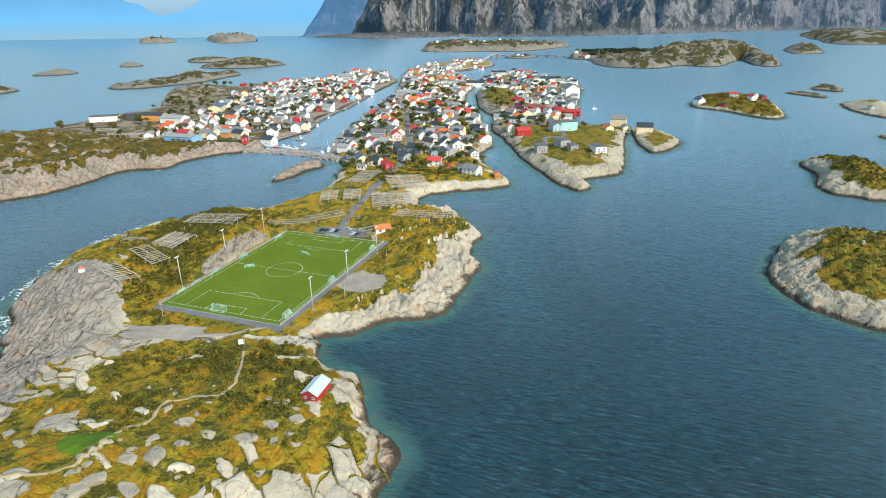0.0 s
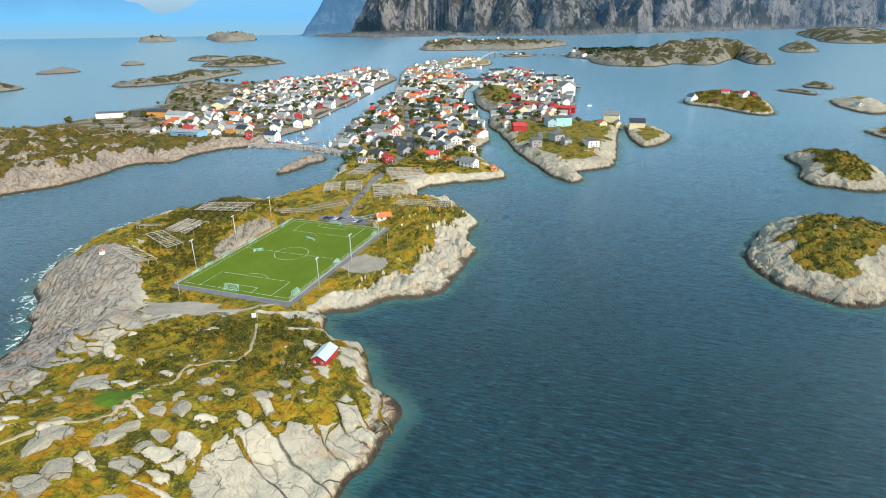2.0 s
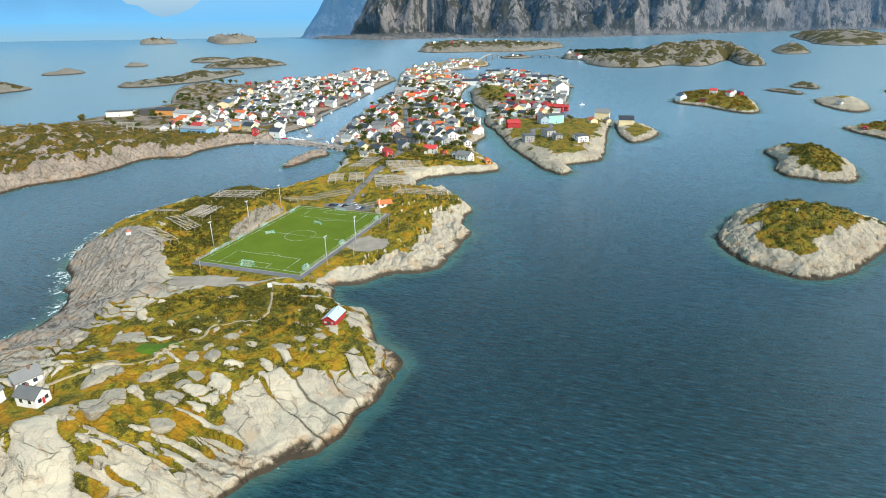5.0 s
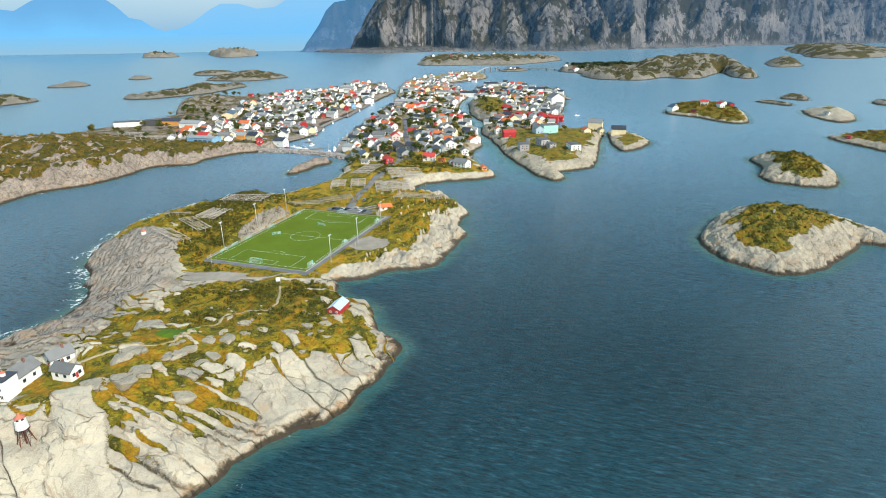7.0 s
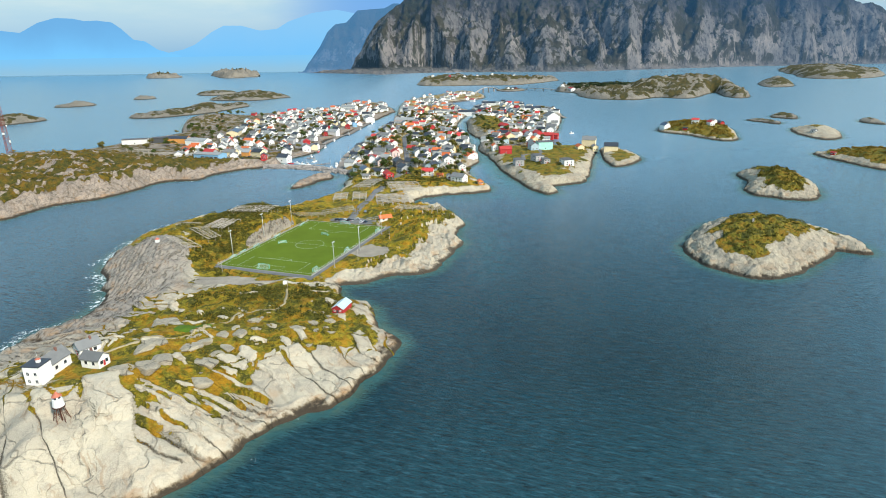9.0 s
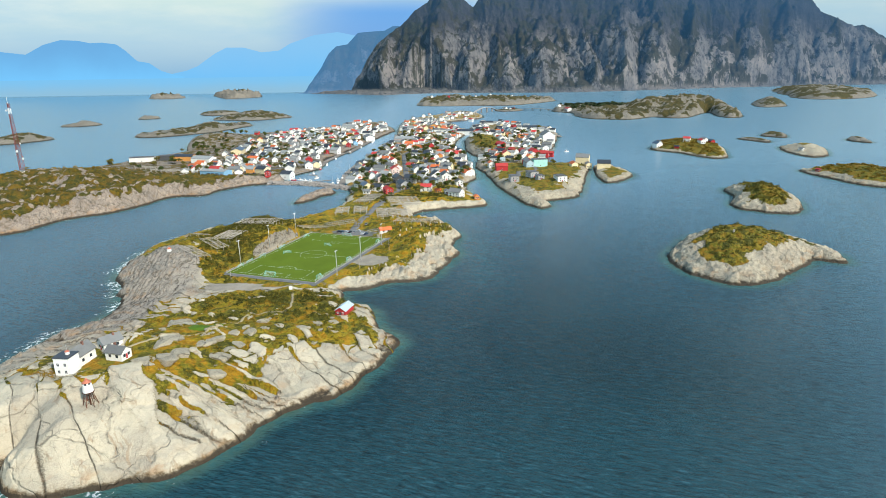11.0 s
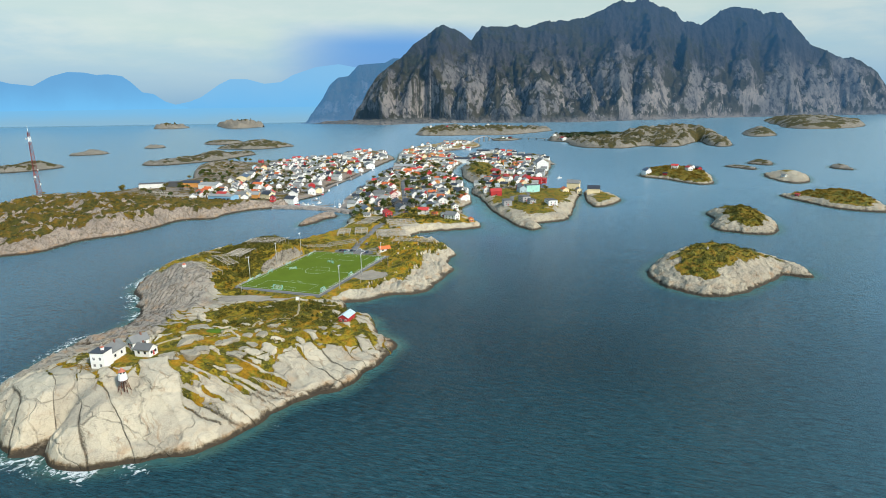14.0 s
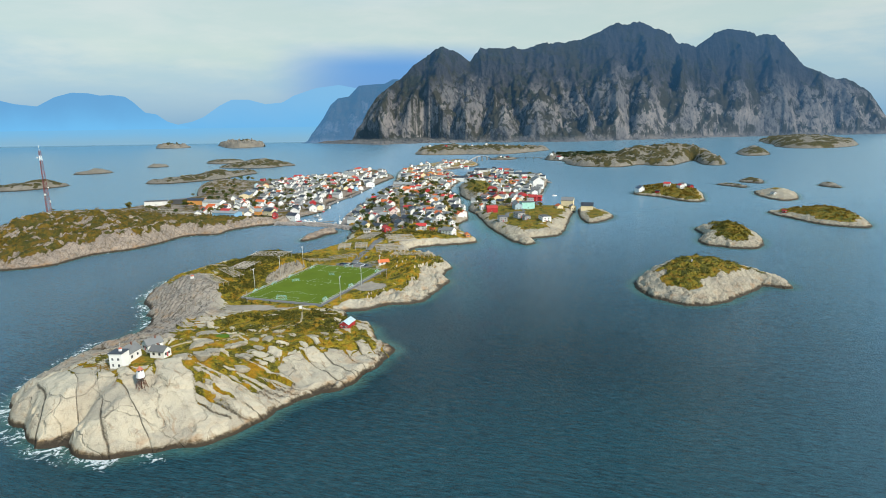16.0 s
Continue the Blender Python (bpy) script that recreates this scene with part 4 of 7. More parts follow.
ISLANDS = (
    ("ground_near_islet", [(162, 263), (161, 250), (164, 237), (172, 224), (180, 216), (192, 214), (205, 219), (222, 230), (242, 246), (258, 259), (266, 255), (274, 253), (280, 266), (277, 284), (271, 298), (262, 318), (242, 335), (215, 330), (190, 309), (171, 282)], M_ISLET, 1.0, plain_height(5, 12, 31, 2.4, 9, ((212, 275, 38, 36, 20, 13),)), plain_cover(16, 33, 12, 9), "bare pale islet with a heath cap", 2.0, 4.0, 0.8),
    ("ground_green_islet", [(310, 500), (306, 482), (304, 466), (284, 432), (283, 413), (292, 404), (304, 394), (321, 391), (339, 408), (354, 445), (362, 490), (345, 520), (322, 515)], M_ISLET, 1.3, plain_height(3.5, 9, 35, 2.2, 9, ((322, 450, 28, 42, -15, 12),)), plain_cover(10, 36, 12, 8), "rocky islet with a dark heath cap", 2.0, 4.0, 0.4),
    ("ground_house_islet", [(357, 856), (355, 838), (368, 819), (380, 801), (391, 765), (408, 733), (430, 746), (451, 794), (475, 870), (470, 930), (430, 950), (385, 910)], M_ISLET, 2.0, plain_height(4, 9, 37, 1.0, 14, ((420, 850, 36, 60, 10, 9),)), plain_cover(6, 38, 14, 6), "small inhabited islet with trees and bare rim", 3, 6, 0.2),
    ("ground_long_islet", [(458, 611), (461, 557), (470, 514), (498, 490), (517, 501), (545, 562), (550, 610), (525, 640), (488, 632)], M_ISLET, 2.0, plain_height(4, 12, 39, 1.2, 14, ((505, 560, 34, 46, 0, 9),)), plain_cover(9, 40, 14, 8), "low rocky islet with dark heath", 3, 6, 0.2),
    ("ground_cabin_islet", [(554, 827), (540, 767), (547, 728), (579, 747), (618, 818), (625, 865), (590, 870)], M_ISLET, 2.4, plain_height(3, 12, 41, 1.6, 14, ((585, 800, 28, 40, 0, 9),)), plain_cover(26, 42, 14, 12), "grey rock islet with sparse grass", 3, 6, 0.2),
    ("ground_flat_skerry", [(561, 980), (569, 946), (582, 913), (600, 951), (588, 986)], M_SKERRY, 2.5, plain_height(3, 9, 43), plain_cover(8, 44), "flat grassy skerry just above the sea", 3, 6, 0.1),
    ("ground_grass_skerry", [(629, 1026), (635, 1001), (655, 986), (686, 1052), (671, 1075)], M_SKERRY, 2.5, plain_height(4, 9, 45), plain_cover(8, 46), "flat grassy skerry just above the sea", 3, 6, 0.1),
    ("ground_outer_skerry", [(731, 929), (732, 898), (743, 887), (766, 934), (766, 966)], M_SKERRY, 2.5, plain_height(4, 9, 47), plain_cover(10, 48), "small flat skerry in the sound", 3, 6, 0.1),
    ("ground_warehouse_skerry", [(211, 650), (204, 616), (200, 582), (199, 558), (214, 560), (235, 585), (245, 605), (247, 635), (242, 660), (236, 680), (219, 677)], M_ISLET, 1.6, plain_height(4.5, 7, 49, 0.8), plain_cover(9, 50), "grassy skerry with a bare rock rim", 2, 5, 0.25),
    ("ground_lagoon_islet", [(-140, 473), (-132, 475), (-124, 491), (-118, 506), (-109, 514), (-108, 529), (-115, 536), (-127, 528), (-135, 507), (-139, 488)], M_WEST, 1.2, plain_height(4.5, 6, 51, 1.4, 9), plain_cover(15, 52), "bare brown rock islet in the bay", 1.6, 4, 0.5),
    ("ground_wooded_island", [(385, 1859), (428, 1754), (411, 1592), (442, 1498), (515, 1468), (595, 1538), (660, 1490), (759, 1610), (820, 1690), (775, 1510), (790, 1470), (831, 1508), (888, 1652), (930, 1810), (860, 1960), (700, 2010), (560, 2000), (450, 1990)], M_SKERRY, 7.0, plain_height(8, 18, 53, 7, 60, ((760, 1760, 80, 110, 0, 34), (650, 1740, 50, 60, 0, 26), (840, 1740, 50, 90, 0, 18))), plain_cover(16, 54, 40, 40), "low wooded island with a rocky hill", 8, 16, 0.1),
    ("ground_dark_knoll", [(1137, 2041), (1094, 1893), (1172, 1906), (1290, 2120), (1230, 2180)], M_SKERRY, 8.0, plain_height(6, 30, 55, 3, 60, ((1190, 2020, 70, 90, 0, 24),)), plain_cover(14, 56, 60, 20), "dark grassy knoll out in the sound", 8, 16, 0.1),
    ("ground_broad_island", [(2008, 3467), (1623, 2652), (1547, 2347), (1762, 2380), (1960, 2569), (2350, 3210), (2340, 3600)], M_SKERRY, 22.0, plain_height(12, 60, 57, 9, 160, ((1850, 2850, 260, 420, -30, 22),)), plain_cover(30, 58, 150, 60), "broad low dark island before the mountain", 20, 40, 0.0),
    ("ground_long_skerry", [(-655, 1205), (-605, 1188), (-565, 1222), (-527, 1269), (-507, 1311), (-491, 1407), (-480, 1475), (-518, 1545), (-556, 1500), (-596, 1411), (-640, 1319), (-662, 1257)], M_SKERRY, 4.0, plain_height(4, 14, 59, 3, 30, ((-560, 1390, 30, 120, 25, 10),)), plain_cover(20, 60, 40, 20), "long low skerry with brown grass", 6, 12, 0.1),
    ("ground_double_skerry", [(-673, 1728), (-605, 1678), (-515, 1661), (-472, 1729), (-445, 1785), (-515, 1868), (-604, 1900), (-660, 1840)], M_SKERRY, 5.0, plain_height(4, 20, 61, 3, 40, ((-550, 1760, 70, 80, 0, 16),)), plain_cover(18, 62, 40, 20), "rounded skerry with brown grass", 6, 12, 0.1),
    ("ground_flat_holm", [(-802, 1974), (-730, 1910), (-680, 2000), (-720, 2070), (-802, 2060)], M_SKERRY, 6.0, plain_height(8, 18, 63, 2, 40), plain_cover(18, 64, 40, 20), "flat skerry with brown grass", 6, 12, 0.1),
    ("ground_bare_skerry", [(-1019, 1535), (-966, 1526), (-931, 1582), (-965, 1620), (-1020, 1610)], M_SKERRY, 4.0, plain_height(3, 14, 65, 2, 30, ((-970, 1575, 25, 30, 0, 9),)), plain_cover(40, 66), "bare low skerry of pale rock", 5, 10, 0.1),
    ("ground_twin_rock", [(-1756, 3691), (-1637, 3648), (-1580, 3760), (-1660, 3860), (-1820, 3850)], M_SKERRY, 9.0, plain_height(4, 24, 67, 18, 40, ((-1720, 3745, 45, 60, 0, 14), (-1625, 3740, 30, 60, 0, 10))), plain_cover(60, 68), "pair of bare rocks far out at sea", 10, 20, 0.0),
    ("ground_high_rock", [(-1450, 3960), (-1224, 3499), (-1120, 3602), (-1090, 3750), (-1250, 3900), (-1480, 4060)], M_SKERRY, 11.0, plain_height(9, 26, 69, 24, 46, ((-1230, 3700, 90, 90, 0, 16), (-1350, 3850, 70, 80, 0, 12))), plain_cover(90, 70), "high bare grey rocks far out at sea", 10, 20, 0.0),
    ("ground_small_rock", [(-931, 1798), (-889, 1790), (-880, 1840), (-930, 1850)], M_SKERRY, 4.0, plain_height(6, 14, 71, 3, 25), plain_cover(60, 72), "small bare skerry of pale rock", 5, 10, 0.1),
    ("ground_western_skerry", [(-1010, 1100), (-899, 1077), (-850, 1101), (-822, 1185), (-880, 1225), (-960, 1170)], M_SKERRY, 4.0, plain_height(4, 16, 73, 3, 30, ((-865, 1150, 30, 40, 0, 12),)), plain_cover(22, 74, 30, 16), "low skerry of pale rock and grass", 6, 12, 0.1),
    ("ground_harbour_island", [(-60, 2342), (45, 2276), (149, 2284), (314, 2275), (542, 2600), (401, 2700), (203, 2800), (60, 2720), (-44, 2600)], M_SKERRY, 9.0, plain_height(8, 22, 75, 10, 70, ((60, 2500, 120, 110, 0, 14), (260, 2500, 90, 110, 0, 10))), plain_cover(60, 76, 60, 60), "low rugged island with scattered houses", 8, 16, 0.0),
)
ISLAND_GRIDS = []
for n, (name, shore, mat, step, height, cover, label, rough, each, surf) in enumerate(ISLANDS):
    ISLAND_GRIDS.append(land(name, shore, mat, step, height, cover, label, rough, each, 100 + n, surf))


# ---- sea ----
def build_sea():
    east = spread(0, 5200, 3.0, 1.012)
    gx = np.concatenate([-east[:0:-1], east]) - 40
    gy = np.concatenate([-spread(0, 900, 6, 1.15)[:0:-1] + 20, spread(20, 4990, 2.4, 1.0085)])
    x, y = np.meshgrid(gx, gy)
    far, surf = np.full(x.shape, 60.0), np.zeros(x.shape)
    for line, strength in SHORES:
        lo, hi = line.min(0) - 40, line.max(0) + 40
        box = (x > lo[0]) & (x < hi[0]) & (y > lo[1]) & (y < hi[1])
        if box.any():
            d = np.abs(np.minimum(inside_by(line[::2] if len(line) > 150 else line, x[box], y[box]), 0))
            nearer = d < far[box]
            far[box], surf[box] = np.where(nearer, d, far[box]), np.where(nearer, strength, surf[box])
    # the swell comes in from the open sea in the south-west
    surf = np.clip(surf * (0.16 + 1.0 * smooth(x + 0.25 * fbm(x / 9, y / 9, 2, 3) * 60, -60, -135)) * (0.75 + 0.9 * fbm(x / 14, y / 14, 3, 41)) + 0.5 * smooth(y, 125, 60) * smooth(x, 0, -40) * smooth(fbm(x / 11, y / 11, 3, 47), 0.05, 0.35), 0, 1)
    bank = 0.9 * hump(x, y, 66, 560, 13, 120, 3, 4) + 0.6 * hump(x, y, 40, 425, 40, 13, 8) + 0.5 * hump(x, y, 105, 425, 22, 16) + 0.25 * hump(x, y, 36, 290, 16, 70) + 0.25 * hump(x, y, -25, 215, 18, 8) + 0.6 * hump(x, y, 60, 900, 12, 150)
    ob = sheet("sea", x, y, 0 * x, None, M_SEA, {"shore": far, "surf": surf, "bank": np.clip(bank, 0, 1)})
    tagged(ob, "dark teal sea with small wind waves and surf", "water", kind="structure")


build_sea()


# ---- mountains and the far shore ----
RIDGE = [(-640, 0), (-588, 109), (-546, 147), (-492, 244), (-419, 340), (-337, 406), (-245, 462), (-174, 528), (-134, 565), (-34, 630), (26, 676), (85, 698), (164, 674), (232, 636), (291, 588), (340, 644), (370, 690), (439, 680), (636, 686), (695, 663), (842, 717), (993, 719), (1130, 736), (1266, 790), (1391, 844), (1480, 839), (1567, 864), (1658, 822), (1819, 764), (1862, 711), (2013, 677), (2135, 769), (2231, 799), (2329, 805), (2410, 789), (2464, 740), (2512, 758), (2601, 762), (2765, 619), (2855, 523), (2918, 503), (3109, 423), (3188, 432), (3385, 322), (3532, 143), (3680, 20)]
FOOT = [(-900, 4330), (-620, 4050), (-315, 3700), (-63, 3900), (370, 3850), (860, 3640), (1351, 3850), (2109, 4150), (2880, 4260), (3700, 4320)]

# spurs: place on the ridge, place at the shore, share of the height kept in mid-slope, fall to the sides
SPURS = ((-337, -420, 1.0, 1.5), (85, -120, 1.02, 1.25), (164, 240, 0.8, 1.3), (439, 420, 0.72, 1.2), (842, 640, 0.75, 1.1), (1130, 980, 0.6, 1.2), (1391, 1250, 0.8, 1.2), (1567, 1520, 0.9, 1.3), (1819, 1760, 0.85, 1.2), (2013, 2010, 0.7, 1.3), (2329, 2260, 0.95, 1.5), (2601, 2560, 1.0, 1.6), (2918, 2900, 1.0, 1.5), (3188, 3180, 1.0, 1.5), (3400, 3420, 0.9, 1.4))


def build_mountain():
    ridge, foot = np.array(RIDGE, float), np.array(FOOT, float)
    gx, gy = np.arange(-900, 3900, 8.0), np.arange(3500, 4760, 6.0)
    x, y = np.meshgrid(gx, gy)
    ray = x * 4500 / y
    top = np.interp(ray, ridge[:, 0], ridge[:, 1], 0, 0) * y / 4500
    top = top * (1 + 0.022 * fbm(ray / 60, 0 * ray + 1.7, 5, 52, True, 0.65)) - 4
    base = np.interp(x, foot[:, 0], foot[:, 1]) + 40 * fbm(x / 120, x * 0, 3, 4)
    t = np.clip((y - base) / (4500 - base), 0, 1.25)
    tc = np.clip(t, 0, 1)
    # hollows between spurs that run down from the ridge to the shore
    wx, wy = x + 90 * fbm(x / 300, y / 300, 3, 61), y + 90 * fbm(x / 300, y / 300, 3, 71)
    hollow = top * (0.14 * tc ** 0.5 + 0.86 * tc ** 1.9)
    z = hollow
    for n, (x_top, x_foot, part_up, steepness) in enumerate(SPURS):
        line_x = x_foot + (x_top - x_foot) * tc + 50 * fbm(tc * 3 + 9 * n, 0 * x + n, 3, 90 + n)
        crest = np.interp(x_top, ridge[:, 0], ridge[:, 1]) * np.minimum(part_up * tc ** 0.62, tc ** 0.25 * 1.0)
        side = np.abs(wx - line_x)
        z = np.maximum(z, np.minimum(crest - steepness * side - 0.0006 * side**2, top * (0.2 + 0.8 * tc**0.45)))
    tall = np.minimum(top / 400, 1)
    open_slope = np.clip(t * (1 - t) * 4, 0, 1) ** 0.7
    slant = fbm((wx + 0.9 * wy) / 190, (wy - 0.6 * wx) / 420, 5, 81, True, 0.55)
    crag = fbm(wx / 100, wy / 110, 6, 23, True, 0.62)
    z = z + tall * open_slope * (75 * slant + 85 * crag - 35)
    z += 26 * fbm(x / 44, y / 44, 5, 33, True, 0.62) * np.clip(t * 5, 0, 1) * np.clip((1 - t) * 9, 0.25, 1) * tall
    z = np.where(t < 1, np.minimum(z, top * (0.14 + 0.86 * tc**0.4)), top * (1 - 2.5 * (t - 1)))
    z = np.where(y < base + 25, np.minimum(z, 5 + 0.1 * (y - base)), z)
    # low rough ground at the foot
    flat = 6 + 0.07 * (y - base) + 16 * np.maximum(fbm(x / 60, y / 60, 5, 83, True, 0.6), 0)
    low = 40 + 240 * smooth(x, 300, -100)
    z = np.where(y < base + low, np.minimum(np.maximum(z, 0.6 * flat * smooth(x, -880, -800)), flat), z)
    z = np.where(y < base, -3, z)
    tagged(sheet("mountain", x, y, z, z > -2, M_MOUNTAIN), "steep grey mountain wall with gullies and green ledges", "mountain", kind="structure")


def build_range(name, line, y0, depth, mat, label, seed, grain, rough):
    line = np.array(line, float)
    gx = np.arange(line[0, 0], line[-1, 0], grain)
    gv = np.linspace(0, 1, 26)
    x, v = np.meshgrid(gx, gv)
    top = np.interp(x, line[:, 0], line[:, 1])
    y = y0 - depth * (1 - v)
    z = top * np.power(v, np.exp(0.5 * fbm(x / 220, v, 3, seed, True))) + rough * fbm(x / 90, v * 5, 4, seed + 2, True) * v * (1 - v) * 2
    tagged(sheet(name, x, y, z, None, mat), label, "mountain", kind="structure")


build_mountain()
build_range("cape_backdrop", [(-985, 0), (-950, 100), (-893, 174), (-824, 286), (-758, 341), (-673, 352), (-586, 436), (-481, 444), (-376, 449), (-312, 482), (-260, 481), (-150, 400), (0, 300)], 4760, 420, M_CAPE, "grey mountain cape behind the wall with blue haze painted on", 3, 10, 60)


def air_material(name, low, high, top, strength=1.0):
    """Distance painted as blue haze that glows by itself: paler towards the water."""
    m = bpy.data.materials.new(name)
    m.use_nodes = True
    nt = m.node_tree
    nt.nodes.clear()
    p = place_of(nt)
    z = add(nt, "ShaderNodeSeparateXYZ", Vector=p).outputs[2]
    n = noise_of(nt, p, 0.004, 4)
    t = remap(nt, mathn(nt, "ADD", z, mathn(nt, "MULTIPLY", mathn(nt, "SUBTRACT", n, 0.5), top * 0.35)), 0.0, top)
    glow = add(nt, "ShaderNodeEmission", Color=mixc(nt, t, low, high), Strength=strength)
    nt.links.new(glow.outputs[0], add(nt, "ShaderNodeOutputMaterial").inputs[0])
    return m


M_HAZE = air_material("glowing_blue_haze", (0.17, 0.52, 0.88), (0.135, 0.37, 0.66), 400)
M_SEAHAZE = air_material("glowing_sea_haze", (0.24, 0.45, 0.61), (0.18, 0.47, 0.75), 120)
build_range("blue_range_backdrop", [(-5200, 330), (-3900, 400), (-3524, 371), (-3392, 337), (-3212, 316), (-3064, 386), (-2922, 420), (-2786, 413), (-2697, 394), (-2605, 397), (-2492, 382), (-2429, 336), (-2346, 254), (-2256, 239), (-2170, 178), (-2079, 150), (-1985, 130)], 4820, 30, M_HAZE, "mountain range across the fjord painted in glowing blue haze", 7, 14, 10)
M_HAZE2 = air_material("glowing_pale_haze", (0.15, 0.46, 0.80), (0.21, 0.48, 0.76), 420)
build_range("pale_range_backdrop", [(-2200, 130), (-2079, 158), (-1985, 175), (-1888, 210), (-1740, 303), (-1644, 347), (-1506, 345), (-1370, 307), (-1230, 318), (-1134, 371), (-944, 430), (-757, 450), (-400, 380)], 4850, 20, M_HAZE2, "mountains painted in glowing pale blue rain haze", 9, 14, 10)


def build_far_sea():
    # upright glowing sheet that carries the painted sea up to the horizon
    x, v = np.meshgrid(np.linspace(-5200, 5200, 60), np.linspace(0, 1, 5))
    tagged(sheet("far_sea_backdrop", x, 4700 + 12 * v, 122 * v - 1, None, M_SEAHAZE), "upright glowing sheet painted as hazy far sea up to the horizon", "water", kind="structure")


build_far_sea()


# ---- building blocks ----
def part(name, bm, mat, parent=None, label="", smooth_faces=False):
    me = bpy.data.meshes.new(name)
    bm.to_mesh(me)
    bm.free()
    if smooth_faces:
        me.polygons.foreach_set("use_smooth", np.ones(len(me.polygons), bool))
    me.materials.append(mat)
    ob = new(name, me)
    ob.parent = parent
    return tagged(ob, label) if label else ob


def box(bm, size, at=(0, 0, 0), turn=0.0, bevel=0.0):
    got = bmesh.ops.create_cube(bm, size=1, matrix=Matrix.Translation(at) @ Matrix.Rotation(turn, 4, "Z") @ Matrix.Diagonal((*size, 1)))
    if bevel:
        edges = list({e for v in got["verts"] for e in v.link_edges})
        bmesh.ops.bevel(bm, geom=edges, offset=bevel, segments=1, affect="EDGES", profile=0.5)
    return bm


def rod(bm, a, b, r, sides=6, r2=None):
    a, b = Vector(a), Vector(b)
    m = Matrix.Translation((a + b) / 2) @ (b - a).to_track_quat("Z", "Y").to_matrix().to_4x4()
    bmesh.ops.create_cone(bm, cap_ends=True, segments=sides, radius1=r, radius2=r if r2 is None else r2, depth=(b - a).length, matrix=m)
    return bm


def empty(name, label, category, group="", at=None):
    ob = new(name)
    ob.empty_display_size = 0.5
    if at is not None:
        ob.matrix_world = at
    return tagged(ob, label, category, group)


M_TURF = paint("artificial_turf", (0.100, 0.145, 0.013), 0.95, 0, 0.10, 0.25, 0.1)
M_LINE = paint("white_line_paint", (0.55, 0.62, 0.52), 0.9, 0, 0.08)


def football_pitch():
    at = pose(PITCH_X, PITCH_Y, PITCH_Z, 0, 0, PITCH_TURN)
    pitch = empty("football_pitch", "green artificial football pitch with white markings", "pitch", at=at)
    part("turf", box(bmesh.new(), (PITCH_W + 5, PITCH_L + 6, 0.3), (0, 0, -0.15)), M_TURF, pitch)
    w, l, t = PITCH_W / 2, PITCH_L / 2, 0.075
    bm = bmesh.new()
    z = 0.012

    def strip(x0, y0, x1, y1):
        d = Vector((x1 - x0, y1 - y0, 0))
        n = Vector((-d.y, d.x, 0)).normalized() * t
        a, b = Vector((x0, y0, z)), Vector((x1, y1, z))
        bm.faces.new([bm.verts.new(v) for v in (a - n, b - n, b + n, a + n)])

    def arc(cx, cy, r, a0, a1, n):
        for i in range(n):
            p, q = a0 + (a1 - a0) * i / n, a0 + (a1 - a0) * (i + 1) / n
            strip(cx + r * math.cos(p), cy + r * math.sin(p), cx + r * math.cos(q), cy + r * math.sin(q))

    for s in (-1, 1):
        strip(-w, s * l, w, s * l)
        strip(s * w, -l, s * w, l)
        for half, deep in ((20.16, 16.0), (9.16, 5.5)):
            strip(-half, s * (l - deep), half, s * (l - deep))
            for e in (-1, 1):
                strip(e * half, s * l, e * half, s * (l - deep))
        a = math.acos(5.5 / 9.15)
        mid = -s * math.pi / 2
        arc(0, s * (l - 10.5), 9.15, mid - a, mid + a, 14)
    strip(-w, 0, w, 0)
    arc(0, 0, 9.15, 0, 2 * math.pi, 48)
    part("line_marking", bm, M_LINE, pitch, "white painted line markings")
    return pitch


football_pitch()

# ---- houses ----
WALLS = {k: paint(n, c, 0.75, 0, 0.10, 0.8) for k, n, c in (("w", "white_boards", (0.77, 0.77, 0.73)), ("y", "cream_boards", (0.76, 0.64, 0.40)), ("r", "red_boards", (0.42, 0.028, 0.030)), ("o", "ochre_boards", (0.66, 0.30, 0.08)), ("b", "light_blue_boards", (0.42, 0.56, 0.62)), ("m", "mint_boards", (0.36, 0.68, 0.60)), ("n", "green_boards", (0.14, 0.24, 0.17)), ("p", "pale_pink_boards", (0.62, 0.50, 0.46)), ("g", "grey_boards", (0.36, 0.37, 0.37)), ("k", "dark_boards", (0.06, 0.065, 0.07)), ("B", "blue_metal_wall", (0.22, 0.42, 0.60)), ("c", "concrete_wall", (0.40, 0.39, 0.38)))}
ROOFS = {k: paint(n, c, r, 0, 0.16, 1.2, g) for k, n, c, r, g in (("k", "black_slate_roof", (0.035, 0.04, 0.05), 0.5, 0.5), ("g", "grey_slate_roof", (0.17, 0.172, 0.165), 0.6, 0.4), ("r", "red_tile_roof", (0.46, 0.05, 0.045), 0.7, 0.3), ("o", "orange_tile_roof", (0.62, 0.15, 0.05), 0.7, 0.3), ("b", "blue_black_roof", (0.04, 0.075, 0.13), 0.4, 0.5), ("B", "blue_metal_roof", (0.17, 0.33, 0.50), 0.45, 0.4), ("c", "roof_felt", (0.12, 0.12, 0.125), 0.8, 0.2), ("s", "weathered_slate_roof", (0.26, 0.27, 0.26), 0.7, 0.3))}
WORDS = {"w": "white", "y": "cream yellow", "r": "red", "o": "ochre", "b": "light blue", "m": "mint green", "n": "dark green", "p": "pale pink", "g": "grey", "k": "black", "B": "blue", "c": "concrete grey"}
ROOF_WORDS = {"k": "black slate", "g": "grey slate", "r": "red tile", "o": "orange tile", "b": "blue-black", "B": "blue metal", "c": "flat felt", "s": "weathered slate"}
M_GLASS = paint("window_glass", (0.03, 0.04, 0.05), 0.12, 0, 0.1, 1.0, 0.6)
